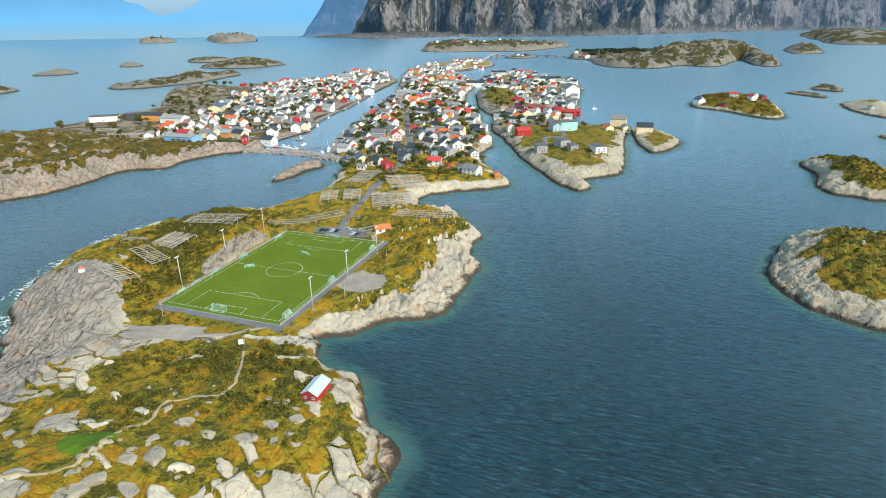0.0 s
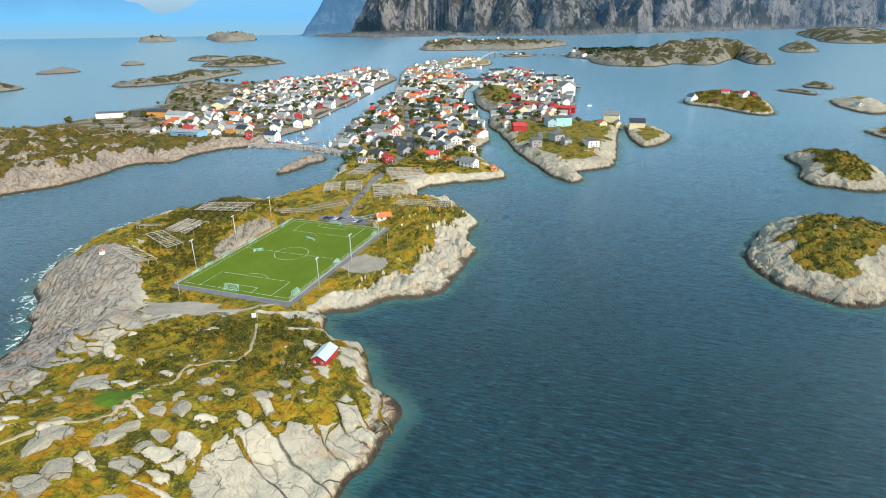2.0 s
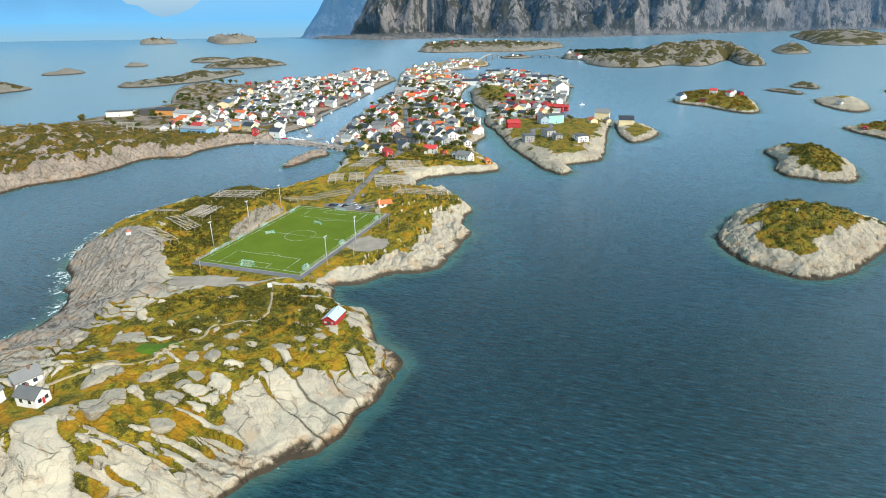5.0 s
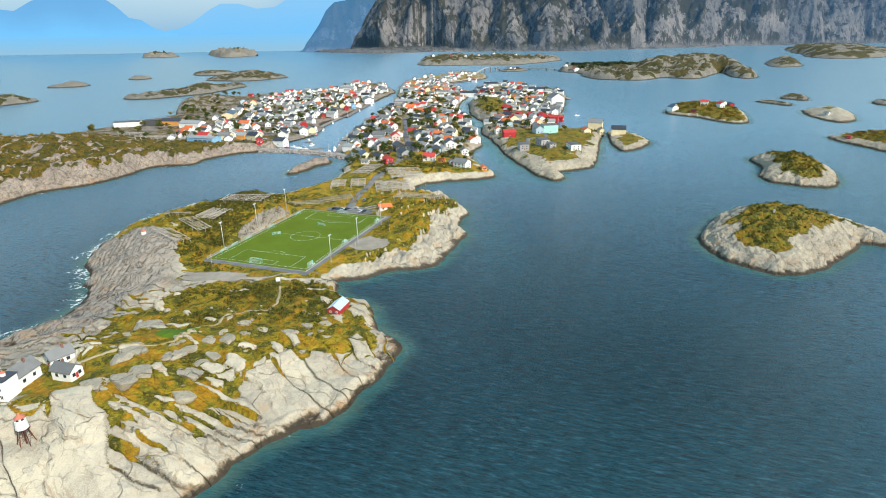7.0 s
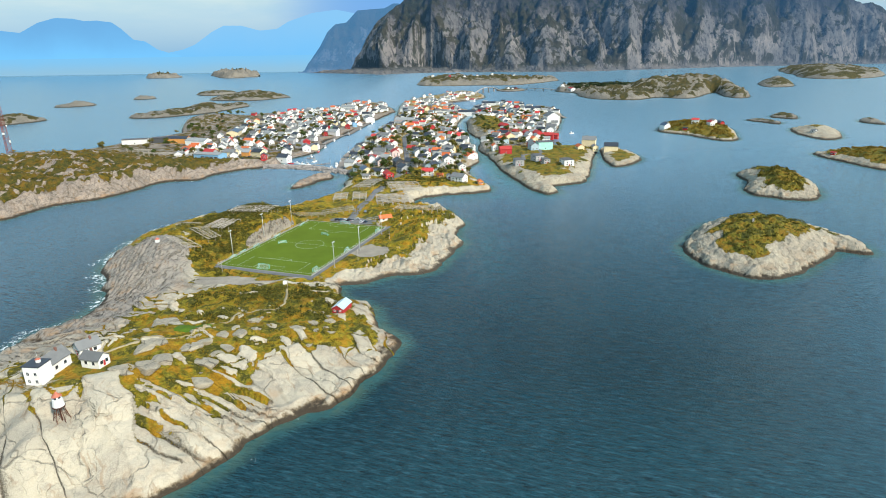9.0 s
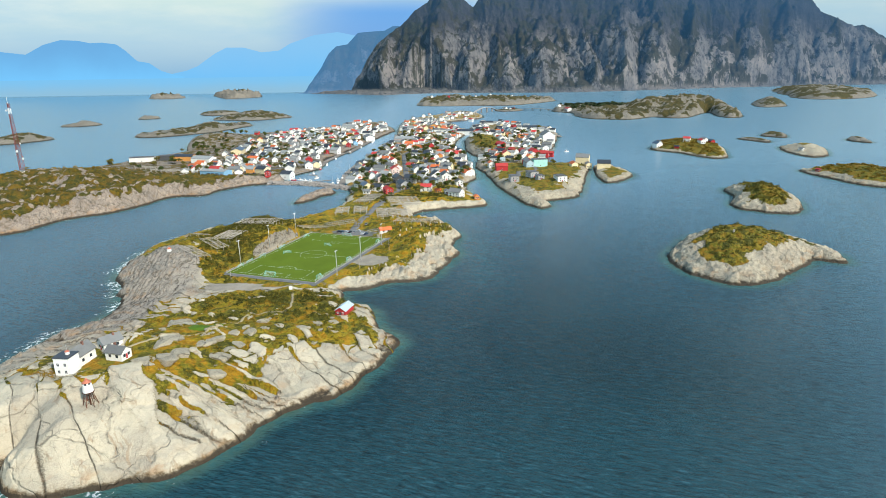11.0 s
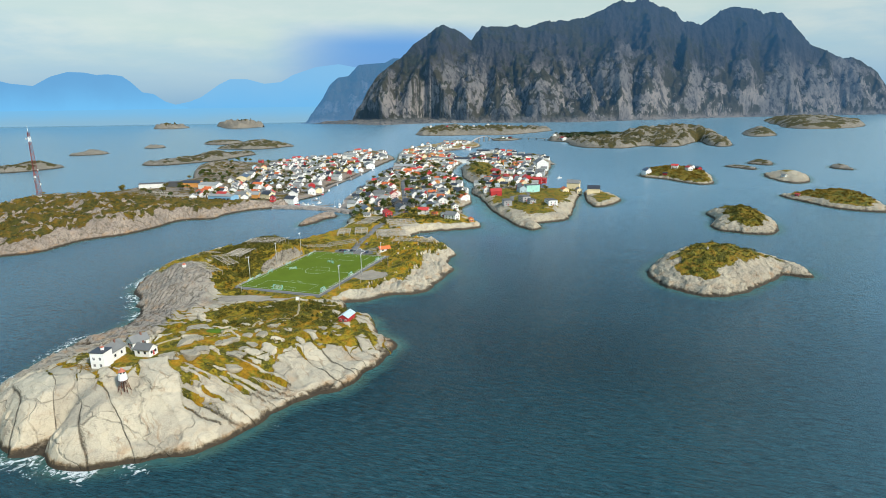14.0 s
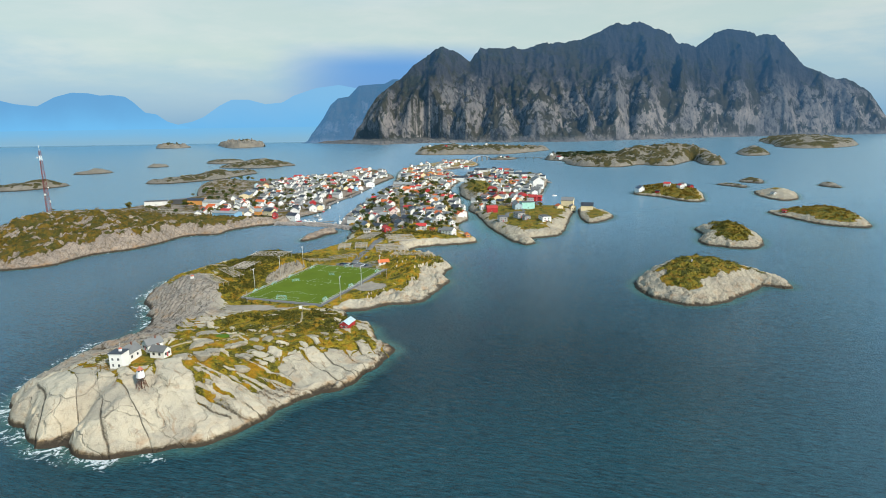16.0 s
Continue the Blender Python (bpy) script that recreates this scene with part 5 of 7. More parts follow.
M_TRIM = paint("white_trim", (0.78, 0.78, 0.75), 0.6, 0, 0.06)
M_BRICK = paint("chimney_brick", (0.20, 0.10, 0.075), 0.9)
SIZES = {"S": (5.0, 6.8, 2.8), "M": (7.8, 10.4, 4.9), "L": (10.2, 14.8, 5.8), "X": (16.0, 33.0, 7.0), "T": (13.0, 17.0, 9.5), "H": (20.0, 25.0, 13.0)}
MESHES = {}


def shared(key, make, mat):
    """One mesh for each kind of piece and finish."""
    if key not in MESHES:
        me = bpy.data.meshes.new(key[0])
        bm = make()
        bm.to_mesh(me)
        bm.free()
        me.materials.append(mat)
        MESHES[key] = me
    return MESHES[key]


def piece(name, me, parent, m=None):
    ob = new(name, me)
    ob.parent = parent
    if m is not None:
        ob.matrix_basis = m
    return ob


def gable_body(w, l, h, rise, deep=1.5):
    bm = bmesh.new()
    rows = []
    for y in (-l / 2, l / 2):
        rows.append([bm.verts.new(v) for v in ((-w / 2, y, -deep), (w / 2, y, -deep), (w / 2, y, h), (0, y, h + rise), (-w / 2, y, h))])
    a, b = rows
    bm.faces.new(a)
    bm.faces.new(b[::-1])
    for i in range(5):
        bm.faces.new((a[i], b[i], b[(i + 1) % 5], a[(i + 1) % 5]))
    bmesh.ops.recalc_face_normals(bm, faces=bm.faces)
    return bm


def gable_roof(w, l, h, rise, over=0.45, thick=0.22):
    bm = bmesh.new()
    k = rise / (w / 2)
    for s in (-1, 1):
        e = s * (w / 2 + over)
        low, top = h - k * over + 0.04, h + rise + 0.04
        ring = []
        for y in (-l / 2 - over, l / 2 + over):
            ring.append([bm.verts.new(v) for v in ((e, y, low), (0, y, top), (0, y, top + thick), (e, y, low + thick))])
        a, b = ring
        bm.faces.new(a)
        bm.faces.new(b[::-1])
        for i in range(4):
            bm.faces.new((a[i], b[i], b[(i + 1) % 4], a[(i + 1) % 4]))
    bmesh.ops.recalc_face_normals(bm, faces=bm.faces)
    return bm


def window_mesh(w, h):
    bm = bmesh.new()
    for size, at in (((w, 0.10, 0.12), (0, 0, h / 2)), ((w, 0.14, 0.14), (0, 0, -h / 2)), ((0.12, 0.10, h), (-w / 2, 0, 0)), ((0.12, 0.10, h), (w / 2, 0, 0)), ((0.07, 0.09, h), (0, 0, 0))):
        box(bm, size, at)
    return bm


def window_with_pane():
    """A casement: frame with the glass set back in it."""
    def make():
        bm = box(bmesh.new(), (1.4, 0.14, 1.5))
        outer = [f for f in bm.faces if abs(f.normal.y) > 0.9]
        bmesh.ops.inset_individual(bm, faces=outer, thickness=0.14, depth=-0.04)
        for f in outer:
            f.material_index = 1
        return bm
    me = shared(("window",), make, M_TRIM)
    if len(me.materials) == 1:
        me.materials.append(M_GLASS)
    return me


def house(x, y, z, turn, code, label="", rise=None, size=None, group="village houses", plain=False):
    """A boarded house: body, roof, chimney, door and windows."""
    w, l, h = size or SIZES[code[0]]
    wall, roof = code[1], code[2]
    flat = roof == "c" or wall == "c"
    rise = 0.35 if flat else (rise or (w * 0.31 if code[0] != "X" else w * 0.2))
    kind = {"S": "shed", "X": "hall", "T": "warehouse", "H": "warehouse"}.get(code[0], "house")
    ob = empty(kind, label or f"{WORDS[wall]} {'wooden ' if wall != 'c' else ''}{kind} with {ROOF_WORDS[roof]} roof", kind, group, pose(x, y, z, 0, 0, turn))
    dims = (round(w, 1), round(l, 1), round(h, 1), round(rise, 1))
    piece("wall", shared(("wall", dims, wall), lambda: gable_body(w, l, h, rise), WALLS[wall]), ob)
    piece("roof", shared(("roof", dims, roof), lambda: gable_roof(w, l, h, rise), ROOFS[roof]), ob)
    if code[0] in "ML" and not flat:
        piece("chimney", shared(("chimney",), lambda: box(bmesh.new(), (0.7, 0.7, 2.0)), M_BRICK), ob, pose(w * 0.08, l * 0.18, h + rise))
    if plain:
        return ob
    glazed = window_with_pane()

    def window(px, py, pz, a):
        piece("window", glazed, ob, pose(px, py, pz, 0, 0, a))

    far = y > 620
    storeys = [1.6] if h < 4 or far else [1.6, 3.9]
    n = 1 if far else 2 if code[0] in "SM" else 3
    for pz in storeys:
        for i in range(n if y < 800 else 0):
            off = (i + 0.5) / n * 2 - 1
            for s in (-1, 1):
                window(s * (w / 2 + 0.03), off * l * 0.42, pz, 90)
        window(-w * 0.22, -l / 2 - 0.03, pz, 0)
        window(w * 0.22, -l / 2 - 0.03, pz, 0)
    if far:
        return ob
    piece("door", shared(("door", wall), lambda: box(bmesh.new(), (1.0, 0.1, 2.05), bevel=0.03), M_GLASS if wall in "ry" else WALLS["r"]), ob, pose(0, -l / 2 - 0.02, 1.0))
    return ob


HOMES_NECK_0 = [(-70, 507, 20, 'Lyb'), (-67, 485, 70, 'Swg'), (-57, 497, 70, 'Mwk'), (-45, 482, 20, 'Mrr'), (-31, 504, 30, 'Lgk'), (-38, 537, 25, 'Lkk'), (-6, 489, 75, 'Mwr'), (-2, 522, -20, 'Lbk'), (-12, 568, 65, 'Mwk'), (-10, 600, 20, 'Mwk'), (-20, 627, 60, 'Mbk'), (-24, 669, 70, 'Myg'), (-46, 602, 15, 'Lpr'), (-70, 583, 70, 'Mwr'), (-83, 566, 20, 'Swo'), (-81, 611, 60, 'Lwk'), (-82, 662, 20, 'Mwk'), (-68, 635, 70, 'Mwk'), (-62, 684, 15, 'Lmk'), (-80, 698, 20, 'Mwk'), (-81, 777, 10, 'Mwk'), (-80, 735, 15, 'Mwr'), (-53, 645, 60, 'Mwg'), (-62, 821, 20, 'Lwr'), (-59, 744, 10, 'Moo'), (-39, 840, 15, 'Lwo'), (-50, 917, 15, 'Lwg'), (-20, 935, 70, 'Mwr'), (-32, 1041, 15, 'Mwr'), (-3, 911, 75, 'Mwg')]
HOMES_NECK_1 = [(19, 935, 75, 'Mwg'), (-8, 805, 10, 'Lwg'), (15, 803, 10, 'Lbg'), (1, 697, 15, 'Myr'), (10, 745, 10, 'Moo'), (18, 636, 75, 'Lyg'), (4, 651, 60, 'Myk'), (6, 606, 15, 'Myk'), (13, 601, 70, 'Mpg'), (15, 557, 10, 'Lwk'), (35, 705, 70, 'Mwk'), (41, 637, 75, 'Mnk'), (29, 529, 20, 'Mwg'), (24, 461, 60, 'Lwg'), (15, 471, 15, 'Swg'), (44, 460, 10, 'Soo'), (6, 484, 70, 'Soo'), (-29, 738, 60, 'Mwk'), (-26, 779, 60, 'Mwk'), (-53, 1127, 15, 'Xwg'), (-28, 1170, 60, 'Mrk'), (-3, 1194, 10, 'Loo'), (9, 1211, 10, 'Lyo'), (41, 1244, 10, 'Mrg'), (-50, 1389, 60, 'Myo'), (-24, 1419, 15, 'Mwg'), (-70, 1378, 15, 'Mwg'), (28, 1424, 10, 'Lwg'), (87, 1551, 15, 'Mwr'), (99, 1491, 60, 'Mwr')]
HOMES_NECK_2 = [(97, 1179, 60, 'Mrk'), (117, 1213, 15, 'Lrk'), (68, 1122, 10, 'Lwk'), (38, 1105, 10, 'Lrg'), (97, 1038, 15, 'Moo'), (31, 986, 20, 'Mwg')]
HOMES_WEST_0 = [(-247, 637, 10, 'Lwg'), (-215, 634, 65, 'Lyk'), (-201, 605, 12, 'Mrk'), (-182, 623, 62, 'Lwk'), (-188, 662, 10, 'Lwk'), (-239, 723, 20, 'Lwo'), (-239, 666, 60, 'Mwg'), (-177, 732, 10, 'Lrr'), (-169, 690, 10, 'Lwg'), (-163, 716, 60, 'Mwk'), (-231, 752, 15, 'Mwg'), (-271, 765, 15, 'Myk'), (-315, 849, 8, 'Xyb'), (-334, 752, 78, 'Xws'), (-372, 779, 78, 'Xok'), (-321, 932, 60, 'Lok'), (-208, 704, 15, 'Mwk'), (-170, 834, 10, 'Mrk'), (-166, 893, 10, 'Lnk'), (-248, 935, 65, 'Mwg'), (-218, 920, 60, 'Mwk'), (-283, 951, 15, 'Mwk'), (-295, 1055, 10, 'Mrr'), (-165, 1039, 15, 'Mwr'), (-148, 928, 10, 'Mrr'), (-220, 1060, 10, 'Lwg'), (-225, 1032, 60, 'Mwg'), (-125, 1048, 10, 'Xwg'), (-140, 957, 10, 'MBB')]
HOMES_WEST_1 = [(-290, 866, 65, 'Mwk'), (-290, 918, 60, 'Mwk'), (-305, 942, 10, 'Mwg'), (-255, 708, 10, 'Swg'), (-319, 1031, 60, 'Mwk'), (-273, 938, 10, 'Syg'), (-281, 1054, 15, 'Mwg'), (-266, 1066, 10, 'Lwg'), (-192, 1028, 65, 'Mwr'), (-184, 1085, 10, 'Mwg'), (-157, 1113, 10, 'Lrg'), (-211, 820, 60, 'Mwk'), (-184, 836, 15, 'Mwk'), (-350, 1035, 10, 'Lbk'), (-322, 1104, 15, 'Mwr'), (-213, 794, 10, 'Mwg'), (-180, 905, 60, 'Mrk'), (-153, 1198, 10, 'Lwg'), (-204, 1152, 60, 'Mwg'), (-215, 762, 10, 'Mwk'), (-288, 769, 15, 'Mwk'), (-275, 801, 70, 'Mwk')]
HOMES_EAST_0 = [(86, 621, 95, 'Lrr'), (76, 652, 10, 'Mwo'), (105, 735, 10, 'Lyr'), (107, 700, 65, 'Myk'), (83, 717, 15, 'Mwk'), (85, 699, 60, 'Mwk'), (88, 758, 60, 'Mwg'), (94, 701, 10, 'Mbk'), (125, 665, 8, 'Lrg'), (123, 640, 8, 'Lbg'), (138, 650, 94, 'Tmc'), (200, 935, 12, 'Hwg'), (174, 952, 10, 'Lwg'), (198, 1109, 8, 'Lwk'), (161, 994, 12, 'Moo'), (136, 855, 60, 'Mwg'), (169, 851, 10, 'Mwk'), (155, 874, 65, 'Mbg'), (176, 822, 10, 'Lwg'), (120, 784, 20, 'Mrr'), (134, 774, 15, 'Mrr'), (148, 759, 10, 'Lrr'), (165, 767, 70, 'Lrr'), (178, 784, 70, 'Mrr'), (109, 849, 30, 'Lrr'), (114, 972, 15, 'Mwg'), (142, 1011, 10, 'Moo'), (101, 1031, 15, 'Moo'), (98, 1149, 60, 'Lrk'), (71, 1142, 10, 'Lwk')]
HOMES_EAST_1 = [(150, 1220, 8, 'Lyg'), (139, 1125, 60, 'Mrb'), (173, 1176, 10, 'Lrr'), (156, 1140, 15, 'Mbb'), (91, 538, 8, 'Lcc'), (113, 549, 8, 'Lcc'), (119, 533, 8, 'Mcc'), (139, 520, 8, 'Lwc'), (182, 646, 12, 'Myo'), (199, 668, 75, 'Tyg'), (203, 654, 10, 'Myg'), (220, 641, 82, 'Tyk'), (185, 925, 10, 'Mwg')]

TAKEN = []
HALLS = [(-434, 775, -80, "Xwc"), (-398, 792, -80, "Xkc"), (-283, 700, 15, "Lwg"), (-193, 1276, 75, "Xws"), (-257, 656, 72, "Lyg"), (-335, 997, 15, "Lpo"), (-307, 1038, 70, "Mws"), (-372, 1154, 70, "Mrg")]
HALLS_NECK = [(-1, 1269, 12, "Xog"), (-57, 1210, 78, "Xws"), (18, 1479, 12, "Lws"), (67, 1139, 75, "Xwk"), (-51, 964, 75, "Xps"), (-39, 881, 72, "Lwo"), (20, 1560, 70, "Mws"), (60, 1600, 20, "Lwr"), (95, 1640, 70, "Mws"), (110, 1700, 15, "Lws")]
HALLS_EAST = [(123, 1289, 78, "Xwk"), (152, 1262, 12, "Lws"), (201, 1140, 78, "Xwk")]
EACH = random.Random(4)
for grid, rows in ((HEAD, HALLS_NECK + HOMES_NECK_0 + HOMES_NECK_1 + HOMES_NECK_2), (WEST, HALLS + HOMES_WEST_0 + HOMES_WEST_1), (EAST, HALLS_EAST + HOMES_EAST_0 + HOMES_EAST_1)):
    for x, y, turn, code in rows:
        w, l, h = SIZES[code[0]]
        k = EACH.uniform(0.9, 1.08)
        if any((x - a) ** 2 + (y - b) ** 2 < (0.7 * d + 0.3 * l) ** 2 for a, b, d in TAKEN):
            continue
        house(x, y, max(level(grid, x, y), 1.6) - 0.1, turn + EACH.uniform(-8, 8), code, size=(round(w * k, 1), round(l * k, 1), h))
        TAKEN.append((x, y, l * 0.55))


def fill_homes(grid, x0, x1, y0, y1, count, inset, seed, joined=None):
    """The rest of the village, thinner described, on free ground."""
    r = random.Random(seed)
    gx, gy, _, s = grid
    made = 0
    for _ in range(count * 14):
        if made >= count:
            break
        x, y = r.uniform(x0, x1), y0 + (y1 - y0) * r.random() ** 1.3
        i, j = int(np.searchsorted(gx, x)) - 1, int(np.searchsorted(gy, y)) - 1
        if not (0 <= i < len(gx) - 1 and 0 <= j < len(gy) - 1) or s[j, i] < inset:
            continue
        if any((x - a) ** 2 + (y - b) ** 2 < (d + 3.0) ** 2 for a, b, d in TAKEN) or abs(x - road_at(y)) < 7 or ((x - 84) / 30) ** 2 + ((y - 890) / 95) ** 2 < 1:
            continue
        code = r.choice("MMMML") + r.choice("wwwwwwwwwwwwwwwwwyyyrpbbggo") + r.choice("kkksssssggggroo")
        turn = r.choice((12, 18, 64, 72)) + r.uniform(-9, 9)
        if joined is None:
            house(x, y, level(grid, x, y) - 0.1, turn, code, plain=y > 1000)
        else:
            joined[code[1:] if code[1:] in joined else "w" + code[2]].append((pose(x, y, level(grid, x, y) - 0.1, 0, 0, turn), r.uniform(6.5, 9.5), r.uniform(8.5, 13), r.uniform(3.2, 5.6), r.uniform(2.2, 3.4)))
        TAKEN.append((x, y, 5.6))
        made += 1


ROAD = [(-63, 342), (-62, 359), (-56, 396), (-50, 433), (-42, 466), (-33, 505), (-31, 576), (-37, 669), (-44, 772), (-30, 860), (0, 1000), (10, 1100)]


def road_at(y):
    return float(np.interp(y, [p[1] for p in ROAD], [p[0] for p in ROAD], -999, -999)) if 342 <= y <= 1100 else -999.0


fill_homes(HEAD, -105, 55, 530, 1280, 56, 7, 11)
fill_homes(WEST, -335, -120, 640, 1260, 56, 7, 12)
fill_homes(EAST, 60, 250, 690, 1330, 24, 7, 13)
JOINED = {key: [] for key in ("wk", "ws", "wg", "wr", "wo", "yk", "ys", "rk", "pk", "os", "bk")}
fill_homes(HEAD, -105, 55, 560, 1480, 150, 5, 21, JOINED)
fill_homes(HEAD, -60, 130, 1430, 1760, 26, 8, 24, JOINED)
fill_homes(WEST, -335, -100, 650, 1480, 170, 5, 22, JOINED)
fill_homes(EAST, 60, 250, 720, 1360, 90, 5, 23, JOINED)


def joined_homes():
    """The small houses between the others, too far off to tell apart."""
    for key, rows in JOINED.items():
        for word, kind, make, mats in (("wall", "w", gable_body, WALLS[key[0]]), ("roof", "k", gable_roof, ROOFS[key[1]])):
            verts, faces = [], []
            for m, w, l, h, rise in rows:
                bm = make(w, l, h, rise)
                at = len(verts)
                bm.verts.index_update()
                verts += [tuple(m @ v.co) for v in bm.verts]
                faces += [[at + v.index for v in f.verts] for f in bm.faces]
                bm.free()
            me = bpy.data.meshes.new(f"far_house_{word}")
            me.from_pydata(verts, [], faces)
            me.materials.append(mats)
            tagged(new(f"far_house_{word}", me), f"many small {WORDS[key[0]]} houses with {ROOF_WORDS[key[1]]} roofs crowded round the harbour", "houses", kind="stuff")


joined_homes()


# ---- roads and made ground ----
def gravelled(name, colour, rough=0.95):
    m, nt, b = material(name, rough, 0, 0.2)
    p = place_of(nt)
    n1, n2 = noise_of(nt, p, 0.12, 5), noise_of(nt, p, 3.0, 5, 0.7)
    v = mathn(nt, "ADD", mathn(nt, "MULTIPLY", n1, 0.6), mathn(nt, "MULTIPLY", n2, 0.5))
    nt.links.new(mixc(nt, remap(nt, v, 0.35, 0.75), tuple(c * 0.75 for c in colour), tuple(c * 1.25 for c in colour)), b.inputs["Base Color"])
    bump(nt, b, n2, 0.5, 0.05)
    return m


M_ASPHALT = gravelled("grey_asphalt", (0.15, 0.15, 0.15))
M_GRAVEL = gravelled("pale_gravel", (0.28, 0.245, 0.195))
M_DIRT = gravelled("trodden_path", (0.34, 0.28, 0.17))


def ribbon(name, grid, line, width, mat, label, category="road", lift=0.12, each=2.5, edge=0.25):
    """A way that follows the ground."""
    p = np.array(line, float)
    pts = []
    for a, b in zip(p[:-1], p[1:]):
        n = max(1, int(np.hypot(*(b - a)) / each))
        pts += [a + (b - a) * i / n for i in range(n)]
    pts = np.array(pts + [p[-1]])
    for _ in range(6):
        pts[1:-1] = (pts[:-2] + 2 * pts[1:-1] + pts[2:]) / 4
    d = np.gradient(pts, axis=0)
    d /= np.hypot(d[:, 0], d[:, 1])[:, None] + 1e-9
    side = np.stack([-d[:, 1], d[:, 0]], -1)
    across = np.array([-1, -0.93, -0.33, 0.33, 0.93, 1]) * width / 2
    frayed = edge * np.array([vnoise(pts[:, 0] * 0.6 + k * 9, pts[:, 1] * 0.6) for k in range(2)])
    x = pts[:, 0][:, None] + side[:, 0][:, None] * across
    y = pts[:, 1][:, None] + side[:, 1][:, None] * across
    x[:, :2] += (side[:, 0] * frayed[0])[:, None]
    x[:, 4:] += (side[:, 0] * frayed[1])[:, None]
    mid = np.array([max(level(grid, q[0], q[1]), 1.0) for q in pts])
    z = np.array([[max(level(grid, x[i, j], y[i, j]), 0.6) for j in range(6)] for i in range(len(pts))])
    z = np.maximum(z, mid[:, None] - 0.3) + lift
    z[:, 0] -= lift + 0.2
    z[:, -1] -= lift + 0.2
    ob = sheet(name, x, y, z, None, mat)
    return tagged(ob, label, category, kind="structure")


ribbon("road_main", HEAD, ROAD, 6.0, M_ASPHALT, "narrow grey asphalt road through the village")
ribbon("road_branch", HEAD, [(-33, 505), (-20, 545), (10, 575), (30, 600)], 4.5, M_ASPHALT, "narrow asphalt lane between houses")
ribbon("road_west", WEST, [(-290, 605), (-250, 618), (-225, 650), (-205, 690), (-195, 760), (-190, 850), (-170, 960), (-150, 1080)], 6.0, M_ASPHALT, "grey asphalt harbour road on the island")
ribbon("road_north", EAST, [(70, 690), (110, 690), (128, 720), (140, 800), (140, 880), (155, 960), (160, 1080), (120, 1180)], 6.0, M_ASPHALT, "grey asphalt road on the built-up island")
ribbon("road_new_homes", EAST, [(128, 690), (130, 610), (104, 600), (100, 560)], 5.0, M_ASPHALT, "grey access lane between new houses")
TRAIL = [(-123, 107), (-118, 110), (-113, 115), (-110, 119), (-104, 121), (-98, 124), (-96, 131), (-97, 140), (-95, 147), (-92, 152), (-93, 160), (-92, 164), (-86, 165), (-76, 164), (-72, 172), (-76, 192), (-77, 196)]
ribbon("footpath", HEAD, TRAIL, 1.15, M_DIRT, "narrow trodden footpath through the heath", "path", 0.3, 0.7, 0.3)
ribbon("gravel_track", HEAD, [(-128, 216), (-112, 214), (-95, 212), (-80, 215), (-72, 222), (-66, 240), (-52, 276), (-38, 312), (-42, 330), (-56, 342)], 2.6, M_GRAVEL, "pale gravel track round the pitch", "path", 0.1, 2, 0.8)


def patch_of(name, cx, cy, rx, ry, turn, mat, label, lift=0.14, power=4.0, fray=0.10):
    """An irregular flat patch of made ground."""
    a, k = np.meshgrid(np.linspace(0, 2 * math.pi, 61), np.linspace(0, 1, 9))
    r = np.power(np.abs(np.cos(a)) ** power + np.abs(np.sin(a)) ** power, -1 / power) * (1 + fray * (vnoise(np.cos(a) * 2.5 + cx, np.sin(a) * 2.5 + cy) + 0.6 * vnoise(np.cos(a) * 7 + cx, np.sin(a) * 7 + cy)))
    c, s = math.cos(radians(turn)), math.sin(radians(turn))
    u, v = rx * k * r * np.cos(a), ry * k * r * np.sin(a)
    x, y = cx + c * u - s * v, cy + s * u + c * v
    z = np.array([[level(HEAD, p, q) for p, q in zip(ax, ay)] for ax, ay in zip(x, y)]) + lift
    z[-1] -= lift + 0.25
    return tagged(sheet(name, x, y, z, None, mat), label, "paving", kind="structure")


patch_of("paved_car_park", -62, 336, 19, 7, -20, M_ASPHALT, "grey asphalt car park at the pitch end")
patch_of("gravel_yard", -40, 262, 11.5, 12, -20, M_GRAVEL, "rectangular pale gravel yard beside the pitch", 0.1)
M_LAWN = gravelled("fresh_green_grass", (0.080, 0.145, 0.010))
patch_of("lawn", -103, 137.5, 7.5, 7.5, -20, M_LAWN, "small patch of fresh green grass in the heath", 0.35, 2.2)
patch_of("gravel_flat", -114, 216, 19, 6.5, -4, M_GRAVEL, "bare pale gravel flat below the rocks", 0.1, 2.4, 0.35)


# ---- round the pitch ----
M_STEEL = paint("galvanised_steel", (0.60, 0.61, 0.60), 0.5, 0.3, 0.1)
M_MINT = paint("turquoise_goal_paint", (0.25, 0.62, 0.52), 0.5, 0, 0.08)
M_NET = paint("white_net_cord", (0.55, 0.68, 0.64), 0.9)
M_CONCRETE = paint("pale_concrete", (0.33, 0.32, 0.30), 0.9, 0, 0.15)
M_WOOD = paint("weathered_grey_wood", (0.40, 0.365, 0.31), 0.9, 0, 0.2, 1.0)
M_LAMP = paint("lamp_glass", (0.6, 0.62, 0.62), 0.3)


